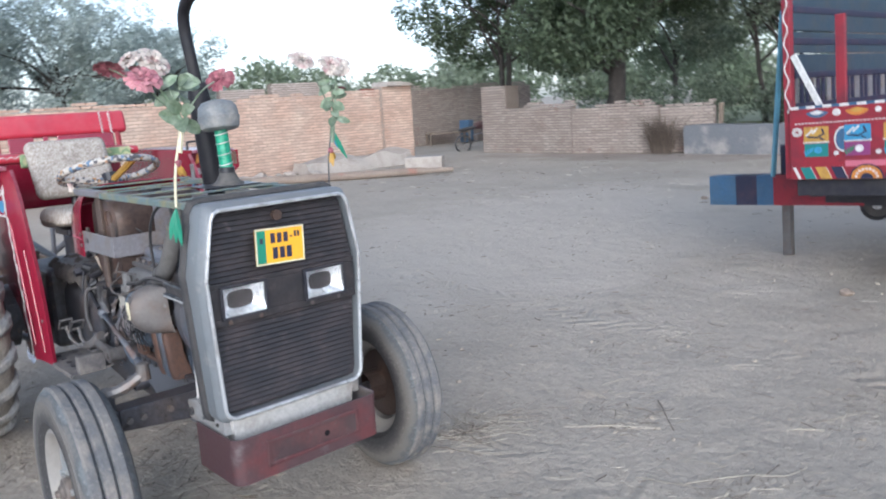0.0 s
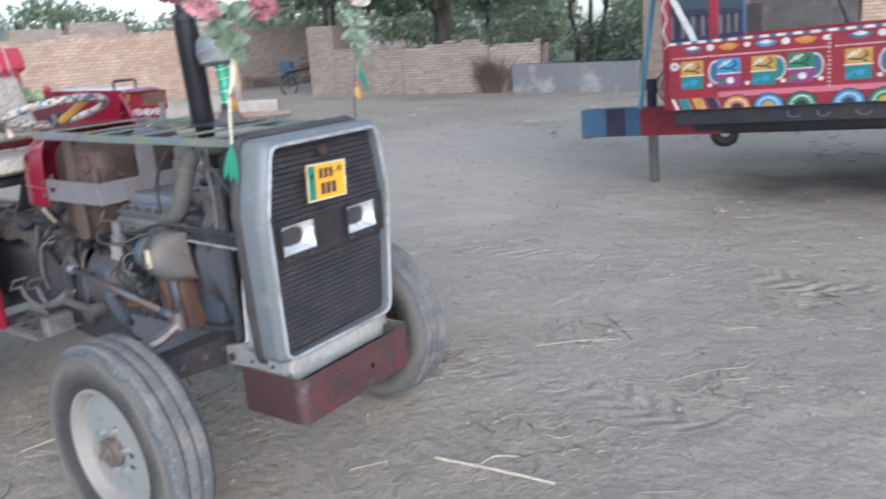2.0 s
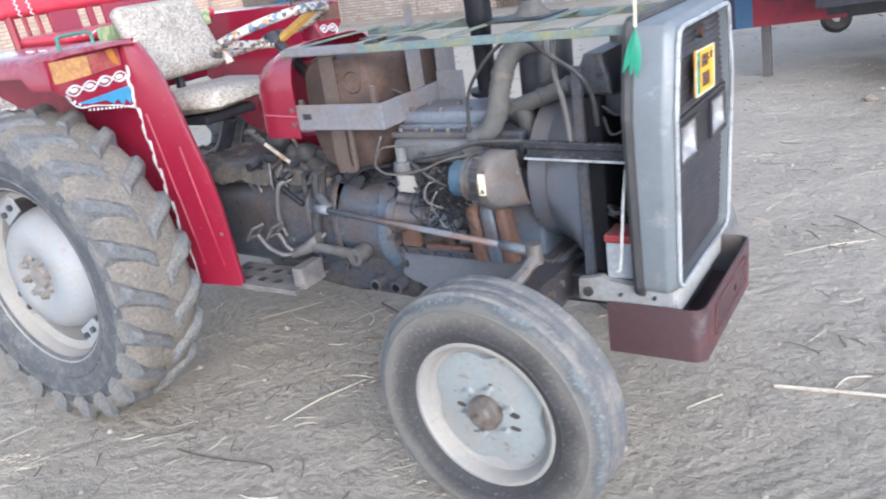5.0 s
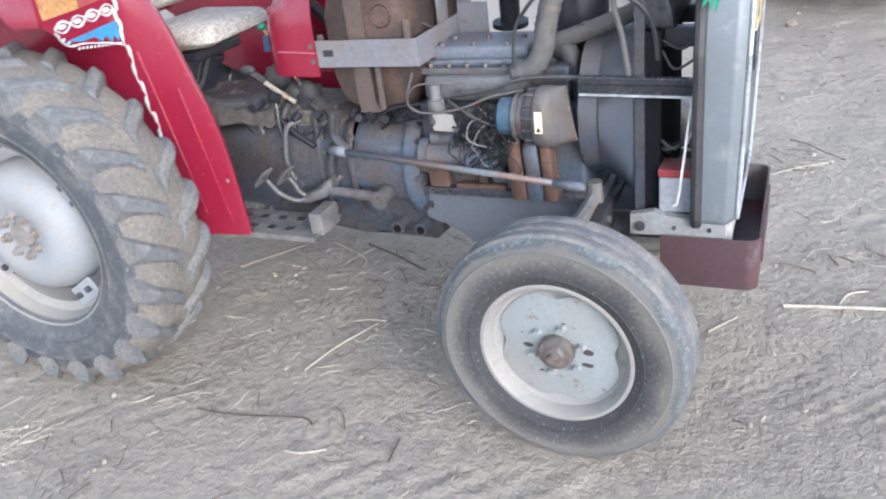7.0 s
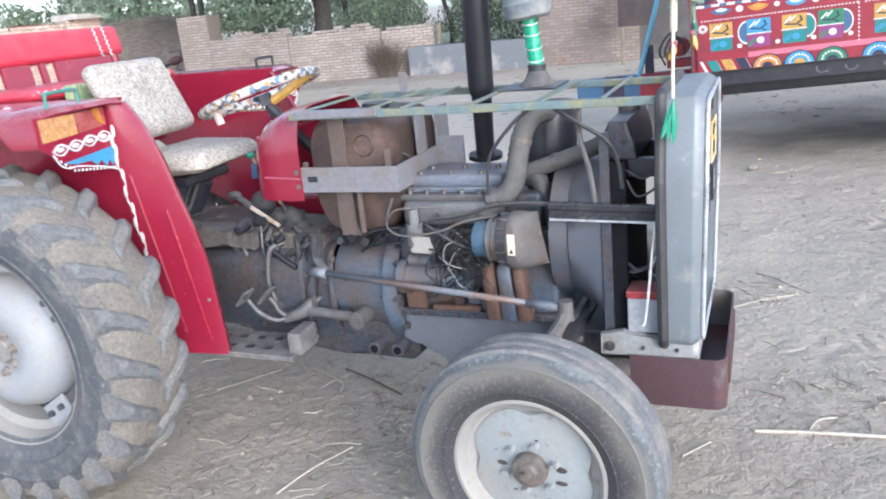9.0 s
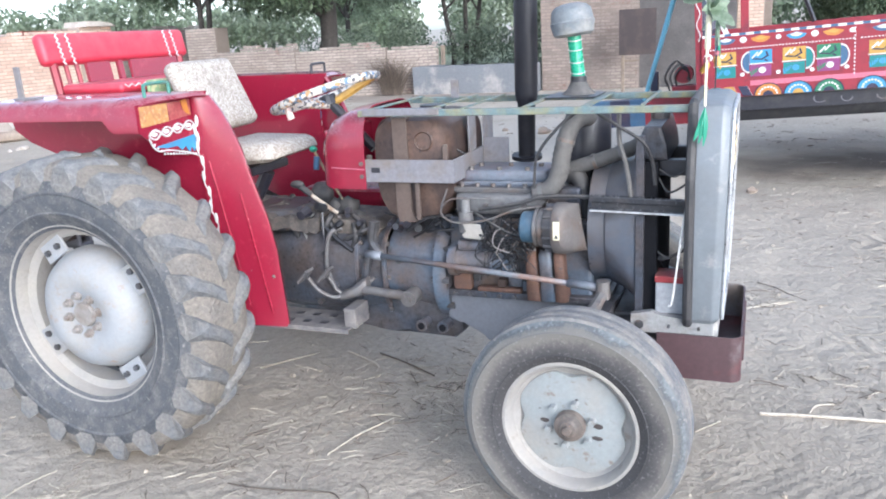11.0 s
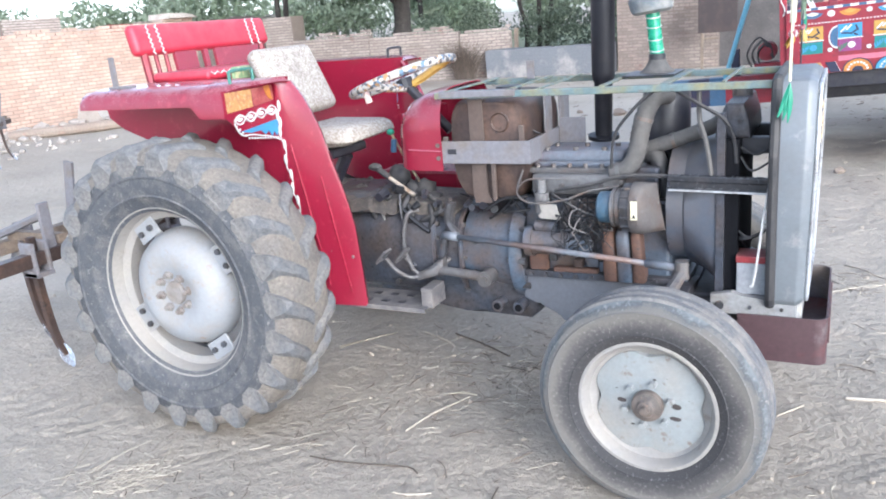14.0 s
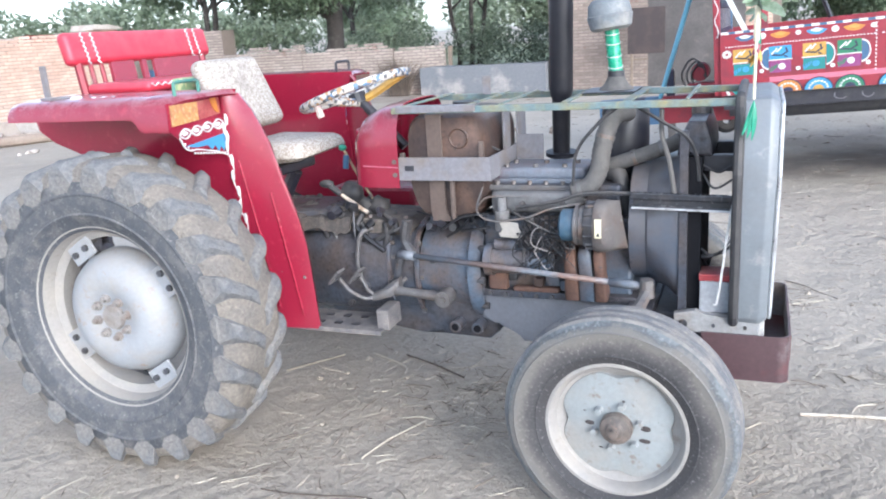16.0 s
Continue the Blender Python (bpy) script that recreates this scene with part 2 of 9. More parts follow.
RUST = (0.12, 0.065, 0.04)
DUST = (0.30, 0.26, 0.215)
M = dict(
    # pinkish dust on upward faces also paints in some of the sky's sheen
    red=mat("red_paint", (0.235, 0.0125, 0.033), 0.2, second=(0.215, 0.013, 0.032), scale=5, amount=0.4, third=(0.30, 0.03, 0.05), fine=160, fine_amount=0.06, bump=0.03, dust=0.5, dust_colour=(0.37, 0.27, 0.265), coat=0.5, dust_from=0.1),
    dark_red=mat("dark_red_paint", (0.085, 0.022, 0.027), 0.5, second=(0.065, 0.038, 0.04), third=(0.14, 0.10, 0.095), scale=7, bump=0.08, dust=0.3, dust_colour=DUST),
    hub_rust=mat("rusty_hub", (0.13, 0.105, 0.09), 0.5, second=(0.07, 0.06, 0.055), third=(0.20, 0.12, 0.085), scale=25, amount=0.6, bump=0.3, dust=0.3, dust_colour=DUST),
    mortar_dark=mat("dark_earth_mortar", (0.17, 0.138, 0.114), 0.95, second=(0.215, 0.175, 0.147), scale=1.2, amount=0.8, fine=50, fine_amount=0.2, bump=0.4),
    grey=mat("grey_paint", (0.160, 0.176, 0.192), 0.36, second=(0.14, 0.15, 0.162), third=(0.24, 0.24, 0.24), scale=5, fine_amount=0.08, bump=0.04, dust=0.25, dust_colour=DUST),
    silver=mat("worn_silver_paint", (0.46, 0.47, 0.48), 0.32, 0.25, second=(0.28, 0.27, 0.265), scale=14, fine_amount=0.15, bump=0.05),
    rim=mat("silver_rim_paint", (0.275, 0.285, 0.30), 0.5, second=(0.28, 0.265, 0.245), third=(0.27, 0.21, 0.17), scale=8, amount=0.5, fine_amount=0.1, bump=0.05, dust=0.45, dust_colour=(0.36, 0.325, 0.285)),
    tyre=mat("dusty_tyre_rubber", (0.060, 0.065, 0.075), 0.7, second=(0.125, 0.12, 0.12), third=(0.25, 0.235, 0.22), scale=17, amount=0.5, fine=150, fine_amount=0.5, bump=0.5, dust=0.38, dust_colour=(0.25, 0.225, 0.195)),
    rib=mat("dusty_tyre_rib", (0.10, 0.105, 0.115), 0.8, second=(0.22, 0.20, 0.18), third=(0.30, 0.275, 0.245), scale=12, amount=0.7, fine=110, fine_amount=0.35, bump=0.35, dust=0.4, dust_colour=(0.27, 0.24, 0.205)),
    tread=mat("earth_caked_rubber", (0.215, 0.19, 0.16), 0.95, second=(0.165, 0.15, 0.136), third=(0.27, 0.235, 0.195), scale=9, amount=0.7, fine=70, fine_amount=0.4, bump=0.9, bump_dist=0.014, dust=0.4, dust_colour=(0.31, 0.265, 0.215)),
    lug=mat("worn_lug_rubber", (0.145, 0.147, 0.152), 0.8, second=(0.205, 0.19, 0.172), third=(0.10, 0.10, 0.105), scale=10, amount=0.8, fine=80, fine_amount=0.4, bump=0.8, bump_dist=0.012, dust=0.4, dust_colour=(0.27, 0.25, 0.225)),
    black=mat("black_metal", (0.018, 0.0185, 0.027), 0.35, second=(0.03, 0.029, 0.033), scale=9, bump=0.05, dust=0.16, dust_colour=DUST),
    rubber=mat("black_rubber", (0.027, 0.027, 0.03), 0.6, scale=12, dust=0.3, dust_colour=DUST),
    engine=mat("oily_engine_paint", (0.060, 0.080, 0.110), 0.34, second=(0.105, 0.070, 0.052), third=(0.020, 0.019, 0.022), scale=5.5, amount=0.8, fine_amount=0.3, bump=0.35, dust=0.26, dust_colour=(0.22, 0.175, 0.135)),
    engine_blue=mat("worn_blue_grey_casting", (0.078, 0.104, 0.142), 0.32, second=(0.115, 0.080, 0.060), third=(0.026, 0.024, 0.027), scale=5.0, amount=0.75, fine_amount=0.3, bump=0.3, dust=0.2, dust_colour=(0.24, 0.195, 0.155), spec=0.35),
    engine_dark=mat("oily_dark_casting", (0.05, 0.058, 0.075), 0.33, second=(0.068, 0.055, 0.05), third=(0.016, 0.015, 0.017), scale=5, amount=0.8, fine_amount=0.45, bump=0.45, dust=0.10, dust_colour=(0.18, 0.145, 0.115), spec=0.3),
    core=mat("matt_radiator_core", (0.012, 0.012, 0.014), 0.95, spec=0.1, bump=0.1),
    sump=mat("smooth_grey_sump", (0.15, 0.158, 0.18), 0.36, second=(0.115, 0.12, 0.14), third=(0.15, 0.125, 0.11), scale=3.5, amount=0.7, fine_amount=0.15, bump=0.08, dust=0.3, dust_colour=DUST),
    shroud=mat("dull_blue_shroud", (0.062, 0.078, 0.108), 0.33, second=(0.09, 0.074, 0.068), third=(0.055, 0.056, 0.064), scale=3.2, amount=0.6, fine_amount=0.12, bump=0.06, dust=0.3, dust_colour=DUST),
    wire=mat("black_wire", (0.012, 0.012, 0.014), 0.5, bump=0),
    worn_arm=mat("worn_oily_arm", (0.095, 0.092, 0.094), 0.5, 0.1, second=(0.09, 0.075, 0.068), third=(0.20, 0.185, 0.175), scale=16, amount=0.6, bump=0.1, dust=0.25, dust_colour=DUST),
    red_rib=mat("red_rib_paint", (0.27, 0.014, 0.036), 0.22, bump=0.02, coat=0.4),
    tray_red=mat("faded_tray_red", (0.068, 0.036, 0.041), 0.42, second=(0.15, 0.034, 0.036), third=(0.12, 0.095, 0.098), scale=3.2, amount=0.45, fine_amount=0.2, bump=0.08, dust=0.12, dust_colour=DUST),
    tape=mat("patterned_tape", (0.34, 0.25, 0.14), 0.6, second=(0.07, 0.05, 0.05), scale=40, amount=0.9, bump=0.05),
    cast=mat("dusty_cast_iron", (0.062, 0.068, 0.082), 0.45, second=(0.026, 0.024, 0.025), third=(0.16, 0.115, 0.083), scale=8, amount=0.9, fine_amount=0.5, bump=0.4, dust=0.3, dust_colour=(0.22, 0.175, 0.135)),
    grimy=mat("dust_caked_casting", (0.15, 0.125, 0.104), 0.8, second=(0.05, 0.045, 0.044), third=(0.25, 0.21, 0.17), scale=14, amount=0.75, fine_amount=0.45, bump=0.5, dust=0.3, dust_colour=(0.28, 0.235, 0.185)),
    rust=mat("rusty_tank", (0.052, 0.036, 0.031), 0.36, second=(0.105, 0.064, 0.046), third=(0.018, 0.016, 0.018), scale=4.5, amount=0.35, fine_amount=0.3, bump=0.15, dust=0.08, dust_colour=(0.23, 0.18, 0.14), spec=0.28),
    steel=mat("bare_steel", (0.14, 0.133, 0.13), 0.42, 0.35, second=(0.135, 0.092, 0.07), third=(0.05, 0.046, 0.046), scale=15, amount=0.7, bump=0.1, dust=0.2, dust_colour=DUST),
    strap=mat("grey_bracket_paint", (0.17, 0.165, 0.18), 0.6, second=(0.15, 0.12, 0.10), scale=9, bump=0.1, dust=0.35, dust_colour=DUST),
    hose=mat("dusty_hose", (0.095, 0.09, 0.086), 0.8, second=(0.07, 0.064, 0.06), scale=14, bump=0.3, dust=0.42, dust_colour=(0.25, 0.22, 0.185)),
    white=mat("white_paint", (0.58, 0.57, 0.55), 0.6, second=(0.42, 0.40, 0.385), scale=20, bump=0.03),
    cream=mat("cream_paint", (0.66, 0.60, 0.42), 0.55, scale=20, bump=0.03),
    amber=mat("amber_lens", (0.46, 0.25, 0.10), 0.25, second=(0.33, 0.15, 0.09), scale=20, bump=0.05, fine_amount=0.15),
    # green of the far belt, lightened to carry distance haze in the colour
    leaf_belt=mat("far_hazed_green_leaves", (0.19, 0.235, 0.15), 0.8, second=(0.25, 0.28, 0.20), scale=0.2, amount=0.8, vary=0.25, bump=0),
    orange=mat("orange_sticker", (0.48, 0.19, 0.03), 0.5, second=(0.36, 0.13, 0.03), scale=14, bump=0.02),
    plate=mat("yellow_plate", (0.86, 0.42, 0.02), 0.4, second=(0.80, 0.40, 0.03), scale=12, fine_amount=0.05, bump=0.02),
    green=mat("green_band", (0.025, 0.22, 0.135), 0.45, fine_amount=0.08, bump=0.03),
    green_tube=mat("green_tape", (0.02, 0.30, 0.16), 0.3, second=(0.04, 0.42, 0.25), scale=30, fine_amount=0.1, bump=0.05),
    blue=mat("blue_paint", (0.038, 0.10, 0.19), 0.5, second=(0.045, 0.095, 0.16), scale=5, bump=0.05, dust=0.2, dust_colour=DUST),
    sky_blue=mat("sky_blue_paint", (0.05, 0.24, 0.42), 0.5, second=(0.06, 0.19, 0.32), scale=14, fine_amount=0.12, bump=0.03),
    navy=mat("navy_paint", (0.02, 0.022, 0.05), 0.5, second=(0.05, 0.03, 0.05), scale=6, bump=0.03),
    trailer_red=mat("trailer_red_paint", (0.235, 0.016, 0.028), 0.5, second=(0.155, 0.018, 0.03), third=(0.10, 0.02, 0.03), scale=6, fine_amount=0.15, bump=0.03),
    pink=mat("pink_paint", (0.46, 0.13, 0.18), 0.5, bump=0.03),
    yellow=mat("yellow_paint", (0.44, 0.26, 0.05), 0.5, second=(0.34, 0.19, 0.05), scale=14, fine_amount=0.15, bump=0.03),
    teal=mat("teal_paint", (0.02, 0.17, 0.16), 0.5, fine_amount=0.1, bump=0.03),
    dgreen=mat("dark_green_paint", (0.03, 0.16, 0.08), 0.5, fine_amount=0.1, bump=0.03),
    purple=mat("purple_paint", (0.20, 0.04, 0.14), 0.5, bump=0.03),
    rail=mat("chipped_blue_green_rail", (0.12, 0.175, 0.18), 0.55, second=(0.22, 0.20, 0.09), third=(0.16, 0.075, 0.06), scale=16, amount=0.7, bump=0.06, dust=0.4, dust_colour=DUST),
    vinyl=mat("red_vinyl", (0.46, 0.03, 0.055), 0.42, second=(0.40, 0.025, 0.05), scale=6, fine_amount=0.06, bump=0.1, bump_dist=0.01, dust=0.2, dust_colour=(0.5, 0.4, 0.38)),
    glass_lamp=mat("lamp_reflector", (0.93, 0.94, 0.95), 0.32, 0.85, second=(0.85, 0.85, 0.86), scale=30, bump=0.2, bump_dist=0.004),
    petal_red=mat("faded_red_petals", (0.22, 0.06, 0.08), 0.8, second=(0.33, 0.14, 0.15), third=(0.14, 0.04, 0.05), scale=30, amount=0.7, vary=0.3),
    petal_pale=mat("faded_cream_petals", (0.52, 0.46, 0.40), 0.8, second=(0.44, 0.27, 0.27), scale=26, amount=0.5, vary=0.25),
    petal_pink=mat("dusty_pink_petals", (0.44, 0.20, 0.22), 0.8, second=(0.30, 0.10, 0.13), third=(0.52, 0.38, 0.35), scale=28, amount=0.6, vary=0.3),
    leaf_cloth=mat("cloth_leaves", (0.14, 0.195, 0.12), 0.7, second=(0.29, 0.34, 0.255), scale=22, amount=0.8, vary=0.35),
    wood=mat("weathered_wood", (0.22, 0.17, 0.125), 0.85, second=(0.13, 0.10, 0.08), scale=6, amount=0.6, fine_amount=0.3, bump=0.4),
    bark=mat("tree_bark", (0.045, 0.038, 0.033), 0.95, second=(0.08, 0.07, 0.06), scale=5, bump=0.6, bump_dist=0.03),
    leaf=mat("tree_leaves", (0.082, 0.112, 0.062), 0.6, second=(0.118, 0.15, 0.088), scale=0.9, amount=0.8, vary=0.45, bump=0),
    # leaf colour far paler than foliage: the haze is painted in
    leaf_far=mat("haze_paled_leaves", (0.345, 0.40, 0.365), 0.8, second=(0.41, 0.455, 0.42), scale=0.5, amount=0.8, vary=0.2, bump=0),
    brick=mat("pale_fired_brick", (0.50, 0.345, 0.265), 0.9, second=(0.55, 0.425, 0.34), third=(0.42, 0.26, 0.19), scale=1.2, amount=0.7, fine=40, fine_amount=0.15, bump=0.4, bump_dist=0.008, vary=0.13),
    # darker copy of the dull brick, the trees' shade put into its colour
    shed_brick=mat("tree_shaded_brick", (0.225, 0.176, 0.148), 0.95, second=(0.275, 0.226, 0.192), third=(0.175, 0.10, 0.08), scale=0.9, amount=0.7, fine=30, fine_amount=0.25, bump=0.5, bump_dist=0.01, vary=0.15),
    brick_pale=mat("pale_grey_brick", (0.40, 0.335, 0.295), 0.95, second=(0.46, 0.40, 0.36), third=(0.34, 0.25, 0.21), scale=1.0, amount=0.6, fine=30, fine_amount=0.2, bump=0.4, bump_dist=0.01, vary=0.1),
    brick_dull=mat("dusty_grey_brick", (0.285, 0.232, 0.198), 0.95, second=(0.345, 0.292, 0.25), third=(0.235, 0.145, 0.118), scale=0.9, amount=0.7, fine=30, fine_amount=0.25, bump=0.5, bump_dist=0.01, vary=0.15),
    mortar=mat("earth_mortar", (0.30, 0.245, 0.205), 0.95, second=(0.26, 0.20, 0.16), scale=2, fine=50, fine_amount=0.2, bump=0.4),
    mud=mat("mud_plaster", (0.27, 0.215, 0.17), 0.95, second=(0.22, 0.165, 0.13), third=(0.30, 0.16, 0.12), scale=0.9, amount=0.6, fine=30, fine_amount=0.2, bump=0.5, bump_dist=0.02),
    plaster=mat("worn_cement_plaster", (0.165, 0.17, 0.18), 0.9, second=(0.34, 0.315, 0.29), scale=1.5, amount=0.3, third=(0.24, 0.22, 0.205), fine=30, fine_amount=0.2, bump=0.4, bump_dist=0.015),
    concrete=mat("pale_concrete", (0.40, 0.355, 0.31), 0.9, second=(0.30, 0.26, 0.22), scale=3, fine=40, bump=0.35, bump_dist=0.01),
    board=mat("rusty_board", (0.035, 0.025, 0.024), 0.7, second=(0.06, 0.04, 0.035), scale=3, bump=0.1),
    straw=mat("straw", (0.42, 0.37, 0.295), 0.8, scale=8, vary=0.4, bump=0),
    twig=mat("dry_twigs", (0.12, 0.092, 0.07), 0.9, scale=8, vary=0.35, bump=0),
    field=mat("far_crop", (0.16, 0.19, 0.09), 0.9, second=(0.24, 0.23, 0.14), scale=0.2, amount=0.8, fine=3, bump=0),
    battery=mat("battery_white", (0.36, 0.37, 0.385), 0.5, dust=0.4, dust_colour=DUST),
)


def soil():
    """Trodden dry earth: large pale and dark patches, shade painted under the trailer, clods, straw dust."""
    m = mat("trodden_earth", (0.435, 0.375, 0.302), 0.95, second=(0.365, 0.312, 0.248), third=(0.465, 0.385, 0.298), scale=0.55, amount=0.7, fine=26, fine_amount=0.18, bump=0.0, coords="Object")
    nt = m.node_tree
    n, l = nt.nodes, nt.links
    b = n["Principled BSDF"]
    co = n.new("ShaderNodeTexCoord")
    acc = None
    for sc, k in ((2.5, 0.55), (9, 0.45), (34, 0.24), (110, 0.09)):
        t = n.new("ShaderNodeTexNoise")
        t.inputs["Scale"].default_value, t.inputs["Detail"].default_value, t.inputs["Roughness"].default_value = sc, 5, 0.62
        l.new(co.outputs["Object"], t.inputs["Vector"])
        x = n.new("ShaderNodeMath")
        x.operation = "MULTIPLY_ADD"
        l.new(t.outputs["Fac"], x.inputs[0])
        x.inputs[1].default_value = k
        if acc is None:
            x.inputs[2].default_value = 0
        else:
            l.new(acc, x.inputs[2])
        acc = x.outputs[0]
    sx = n.new("ShaderNodeSeparateXYZ")
    l.new(co.outputs["Object"], sx.inputs[0])

    def op(kind, a, c=None, clamp=False):
        x = n.new("ShaderNodeMath")
        x.operation, x.use_clamp = kind, clamp
        for v, i in ((a, 0), (c, 1)):
            if v is None:
                continue
            if isinstance(v, (int, float)):
                x.inputs[i].default_value = v
            else:
                l.new(v, x.inputs[i])
        return x.outputs[0]

    wob = n.new("ShaderNodeTexNoise")
    wob.inputs["Scale"].default_value = 1.1
    l.new(co.outputs["Object"], wob.inputs["Vector"])
    w = op("MULTIPLY", op("SUBTRACT", wob.outputs["Fac"], 0.5), 0.9)
    for y0, width, freq, x0, deep in ((-0.80, 0.17, 46.0, -9.0, 0.35), (1.15, 0.16, 50.0, -9.0, 0.5), (-1.75, 0.15, 44.0, -9.0, 0.4), (3.2, 0.17, 46.0, -9.0, 0.55), (-0.08, 0.26, 88.0, 2.12, 0.15)):
        d = op("ABSOLUTE", op("SUBTRACT", op("ADD", sx.outputs["Y"], op("MULTIPLY", w, 0.3 if x0 > 0 else 1.0)), y0))
        band = op("SUBTRACT", 1.0, op("MULTIPLY", d, 1 / width), True)
        saw = op("SINE", op("MULTIPLY", op("ADD", op("ADD", sx.outputs["X"], op("MULTIPLY", d, 0.9)), op("MULTIPLY", w, 0.30)), freq))
        begun = op("MULTIPLY", op("SUBTRACT", sx.outputs["X"], x0), 5.0, True)
        print_ = op("MULTIPLY", op("MULTIPLY", op("MULTIPLY", saw, begun), op("MINIMUM", op("MULTIPLY", band, 3.0), 1.0)), op("MULTIPLY", op("SUBTRACT", wob.outputs["Fac"], 0.36), deep, True))
        acc = op("ADD", acc, print_)
    # dark damp ground and painted shade round the trailer, with ragged edges, and a paler trodden way beside it
    edge = n.new("ShaderNodeTexNoise")
    edge.inputs["Scale"].default_value, edge.inputs["Detail"].default_value = 0.7, 7
    l.new(co.outputs["Object"], edge.inputs["Vector"])
    col = b.inputs["Base Color"].links[0].from_socket

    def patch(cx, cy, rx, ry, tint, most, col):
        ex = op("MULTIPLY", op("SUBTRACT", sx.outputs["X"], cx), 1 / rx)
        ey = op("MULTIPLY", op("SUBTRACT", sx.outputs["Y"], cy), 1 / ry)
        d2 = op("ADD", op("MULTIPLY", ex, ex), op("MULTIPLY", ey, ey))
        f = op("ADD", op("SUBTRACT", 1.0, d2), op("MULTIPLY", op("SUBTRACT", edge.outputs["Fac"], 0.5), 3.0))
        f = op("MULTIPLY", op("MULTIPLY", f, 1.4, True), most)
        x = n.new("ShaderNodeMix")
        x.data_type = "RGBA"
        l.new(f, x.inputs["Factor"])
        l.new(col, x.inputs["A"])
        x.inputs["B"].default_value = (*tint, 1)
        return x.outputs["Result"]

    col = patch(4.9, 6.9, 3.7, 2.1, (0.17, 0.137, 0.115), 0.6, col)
    # the trailer's deep shadow, painted into the soil colour
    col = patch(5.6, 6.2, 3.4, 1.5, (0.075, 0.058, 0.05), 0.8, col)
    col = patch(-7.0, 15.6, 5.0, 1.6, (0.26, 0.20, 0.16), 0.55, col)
    col = patch(-1.6, 6.0, 3.6, 6.5, (0.53, 0.462, 0.38), 0.75, col)
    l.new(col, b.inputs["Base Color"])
    bp = n.new("ShaderNodeBump")
    bp.inputs["Strength"].default_value, bp.inputs["Distance"].default_value = 0.9, 0.075
    l.new(acc, bp.inputs["Height"])
    l.new(bp.outputs[0], b.inputs["Normal"])
    return m


M["soil"] = soil()


def speckled(name, base, marks, scale, thr, rough=0.7):
    """Cloth with a printed pattern of crackle lines."""
    m = mat(name, base, rough, second=tuple(0.8 * c for c in base), scale=9, fine_amount=0.1, bump=0.2)
    n, l = m.node_tree.nodes, m.node_tree.links
    b = n["Principled BSDF"]
    src = b.inputs["Base Color"].links[0].from_socket
    co = n.new("ShaderNodeTexCoord")
    v = n.new("ShaderNodeTexVoronoi")
    v.feature = "DISTANCE_TO_EDGE"
    v.inputs["Scale"].default_value = scale
    w = n.new("ShaderNodeTexNoise")
    w.inputs["Scale"].default_value = scale * 0.6
    ad = n.new("ShaderNodeVectorMath")
    ad.operation = "MULTIPLY_ADD"
    l.new(co.outputs["Object"], w.inputs["Vector"])
    l.new(w.outputs["Color"], ad.inputs[0])
    ad.inputs[1].default_value = (0.2, 0.2, 0.2)
    l.new(co.outputs["Object"], ad.inputs[2])
    l.new(ad.outputs[0], v.inputs["Vector"])
    r = n.new("ShaderNodeMapRange")
    r.inputs["From Min"].default_value, r.inputs["From Max"].default_value = thr * 0.5, thr
    r.inputs["To Min"].default_value, r.inputs["To Max"].default_value = 0.62, 0
    l.new(v.outputs["Distance"], r.inputs["Value"])
    x = n.new("ShaderNodeMix")
    x.data_type = "RGBA"
    l.new(r.outputs[0], x.inputs["Factor"])
    l.new(src, x.inputs["A"])
    x.inputs["B"].default_value = (*marks, 1)
    l.new(x.outputs["Result"], b.inputs["Base Color"])
    return m


M["seat_cloth"] = speckled("snakeskin_cloth", (0.46, 0.415, 0.36), (0.15, 0.105, 0.075), 34, 0.12)


def patchwork(name, colours, scale):
    """Cloth tape printed in small patches of several colours."""
    m = mat(name, colours[0], 0.7, bump=0.25)
    n, l = m.node_tree.nodes, m.node_tree.links
    co, v, sep, ramp = n.new("ShaderNodeTexCoord"), n.new("ShaderNodeTexVoronoi"), n.new("ShaderNodeSeparateColor"), n.new("ShaderNodeValToRGB")
    v.inputs["Scale"].default_value = scale
    l.new(co.outputs["Object"], v.inputs["Vector"])
    l.new(v.outputs["Color"], sep.inputs[0])
    l.new(sep.outputs[0], ramp.inputs[0])
    ramp.color_ramp.interpolation = "CONSTANT"
    el = ramp.color_ramp.elements
    while len(el) < len(colours):
        el.new(0.5)
    for k, c in enumerate(colours):
        el[k].position, el[k].color = k / len(colours), (*c, 1)
    l.new(ramp.outputs[0], n["Principled BSDF"].inputs["Base Color"])
    return m


def lit_through(m, share):
    """Lets part of the light pass through thin leaves."""
    n, l = m.node_tree.nodes, m.node_tree.links
    b, o = n["Principled BSDF"], n["Material Output"]
    tr, mx = n.new("ShaderNodeBsdfTranslucent"), n.new("ShaderNodeMixShader")
    l.new(b.inputs["Base Color"].links[0].from_socket, tr.inputs["Color"])
    mx.inputs[0].default_value = share
    l.new(b.outputs[0], mx.inputs[1])
    l.new(tr.outputs[0], mx.inputs[2])
    l.new(mx.outputs[0], o.inputs["Surface"])


for k in ("leaf", "leaf_far", "leaf_belt"):
    lit_through(M[k], 0.4)
M["lens"] = mat("fluted_lens", (0.95, 0.96, 0.97), 0.06, scale=30, bump=0.1)
M["lens"].node_tree.nodes["Principled BSDF"].inputs["Transmission Weight"].default_value = 1.0
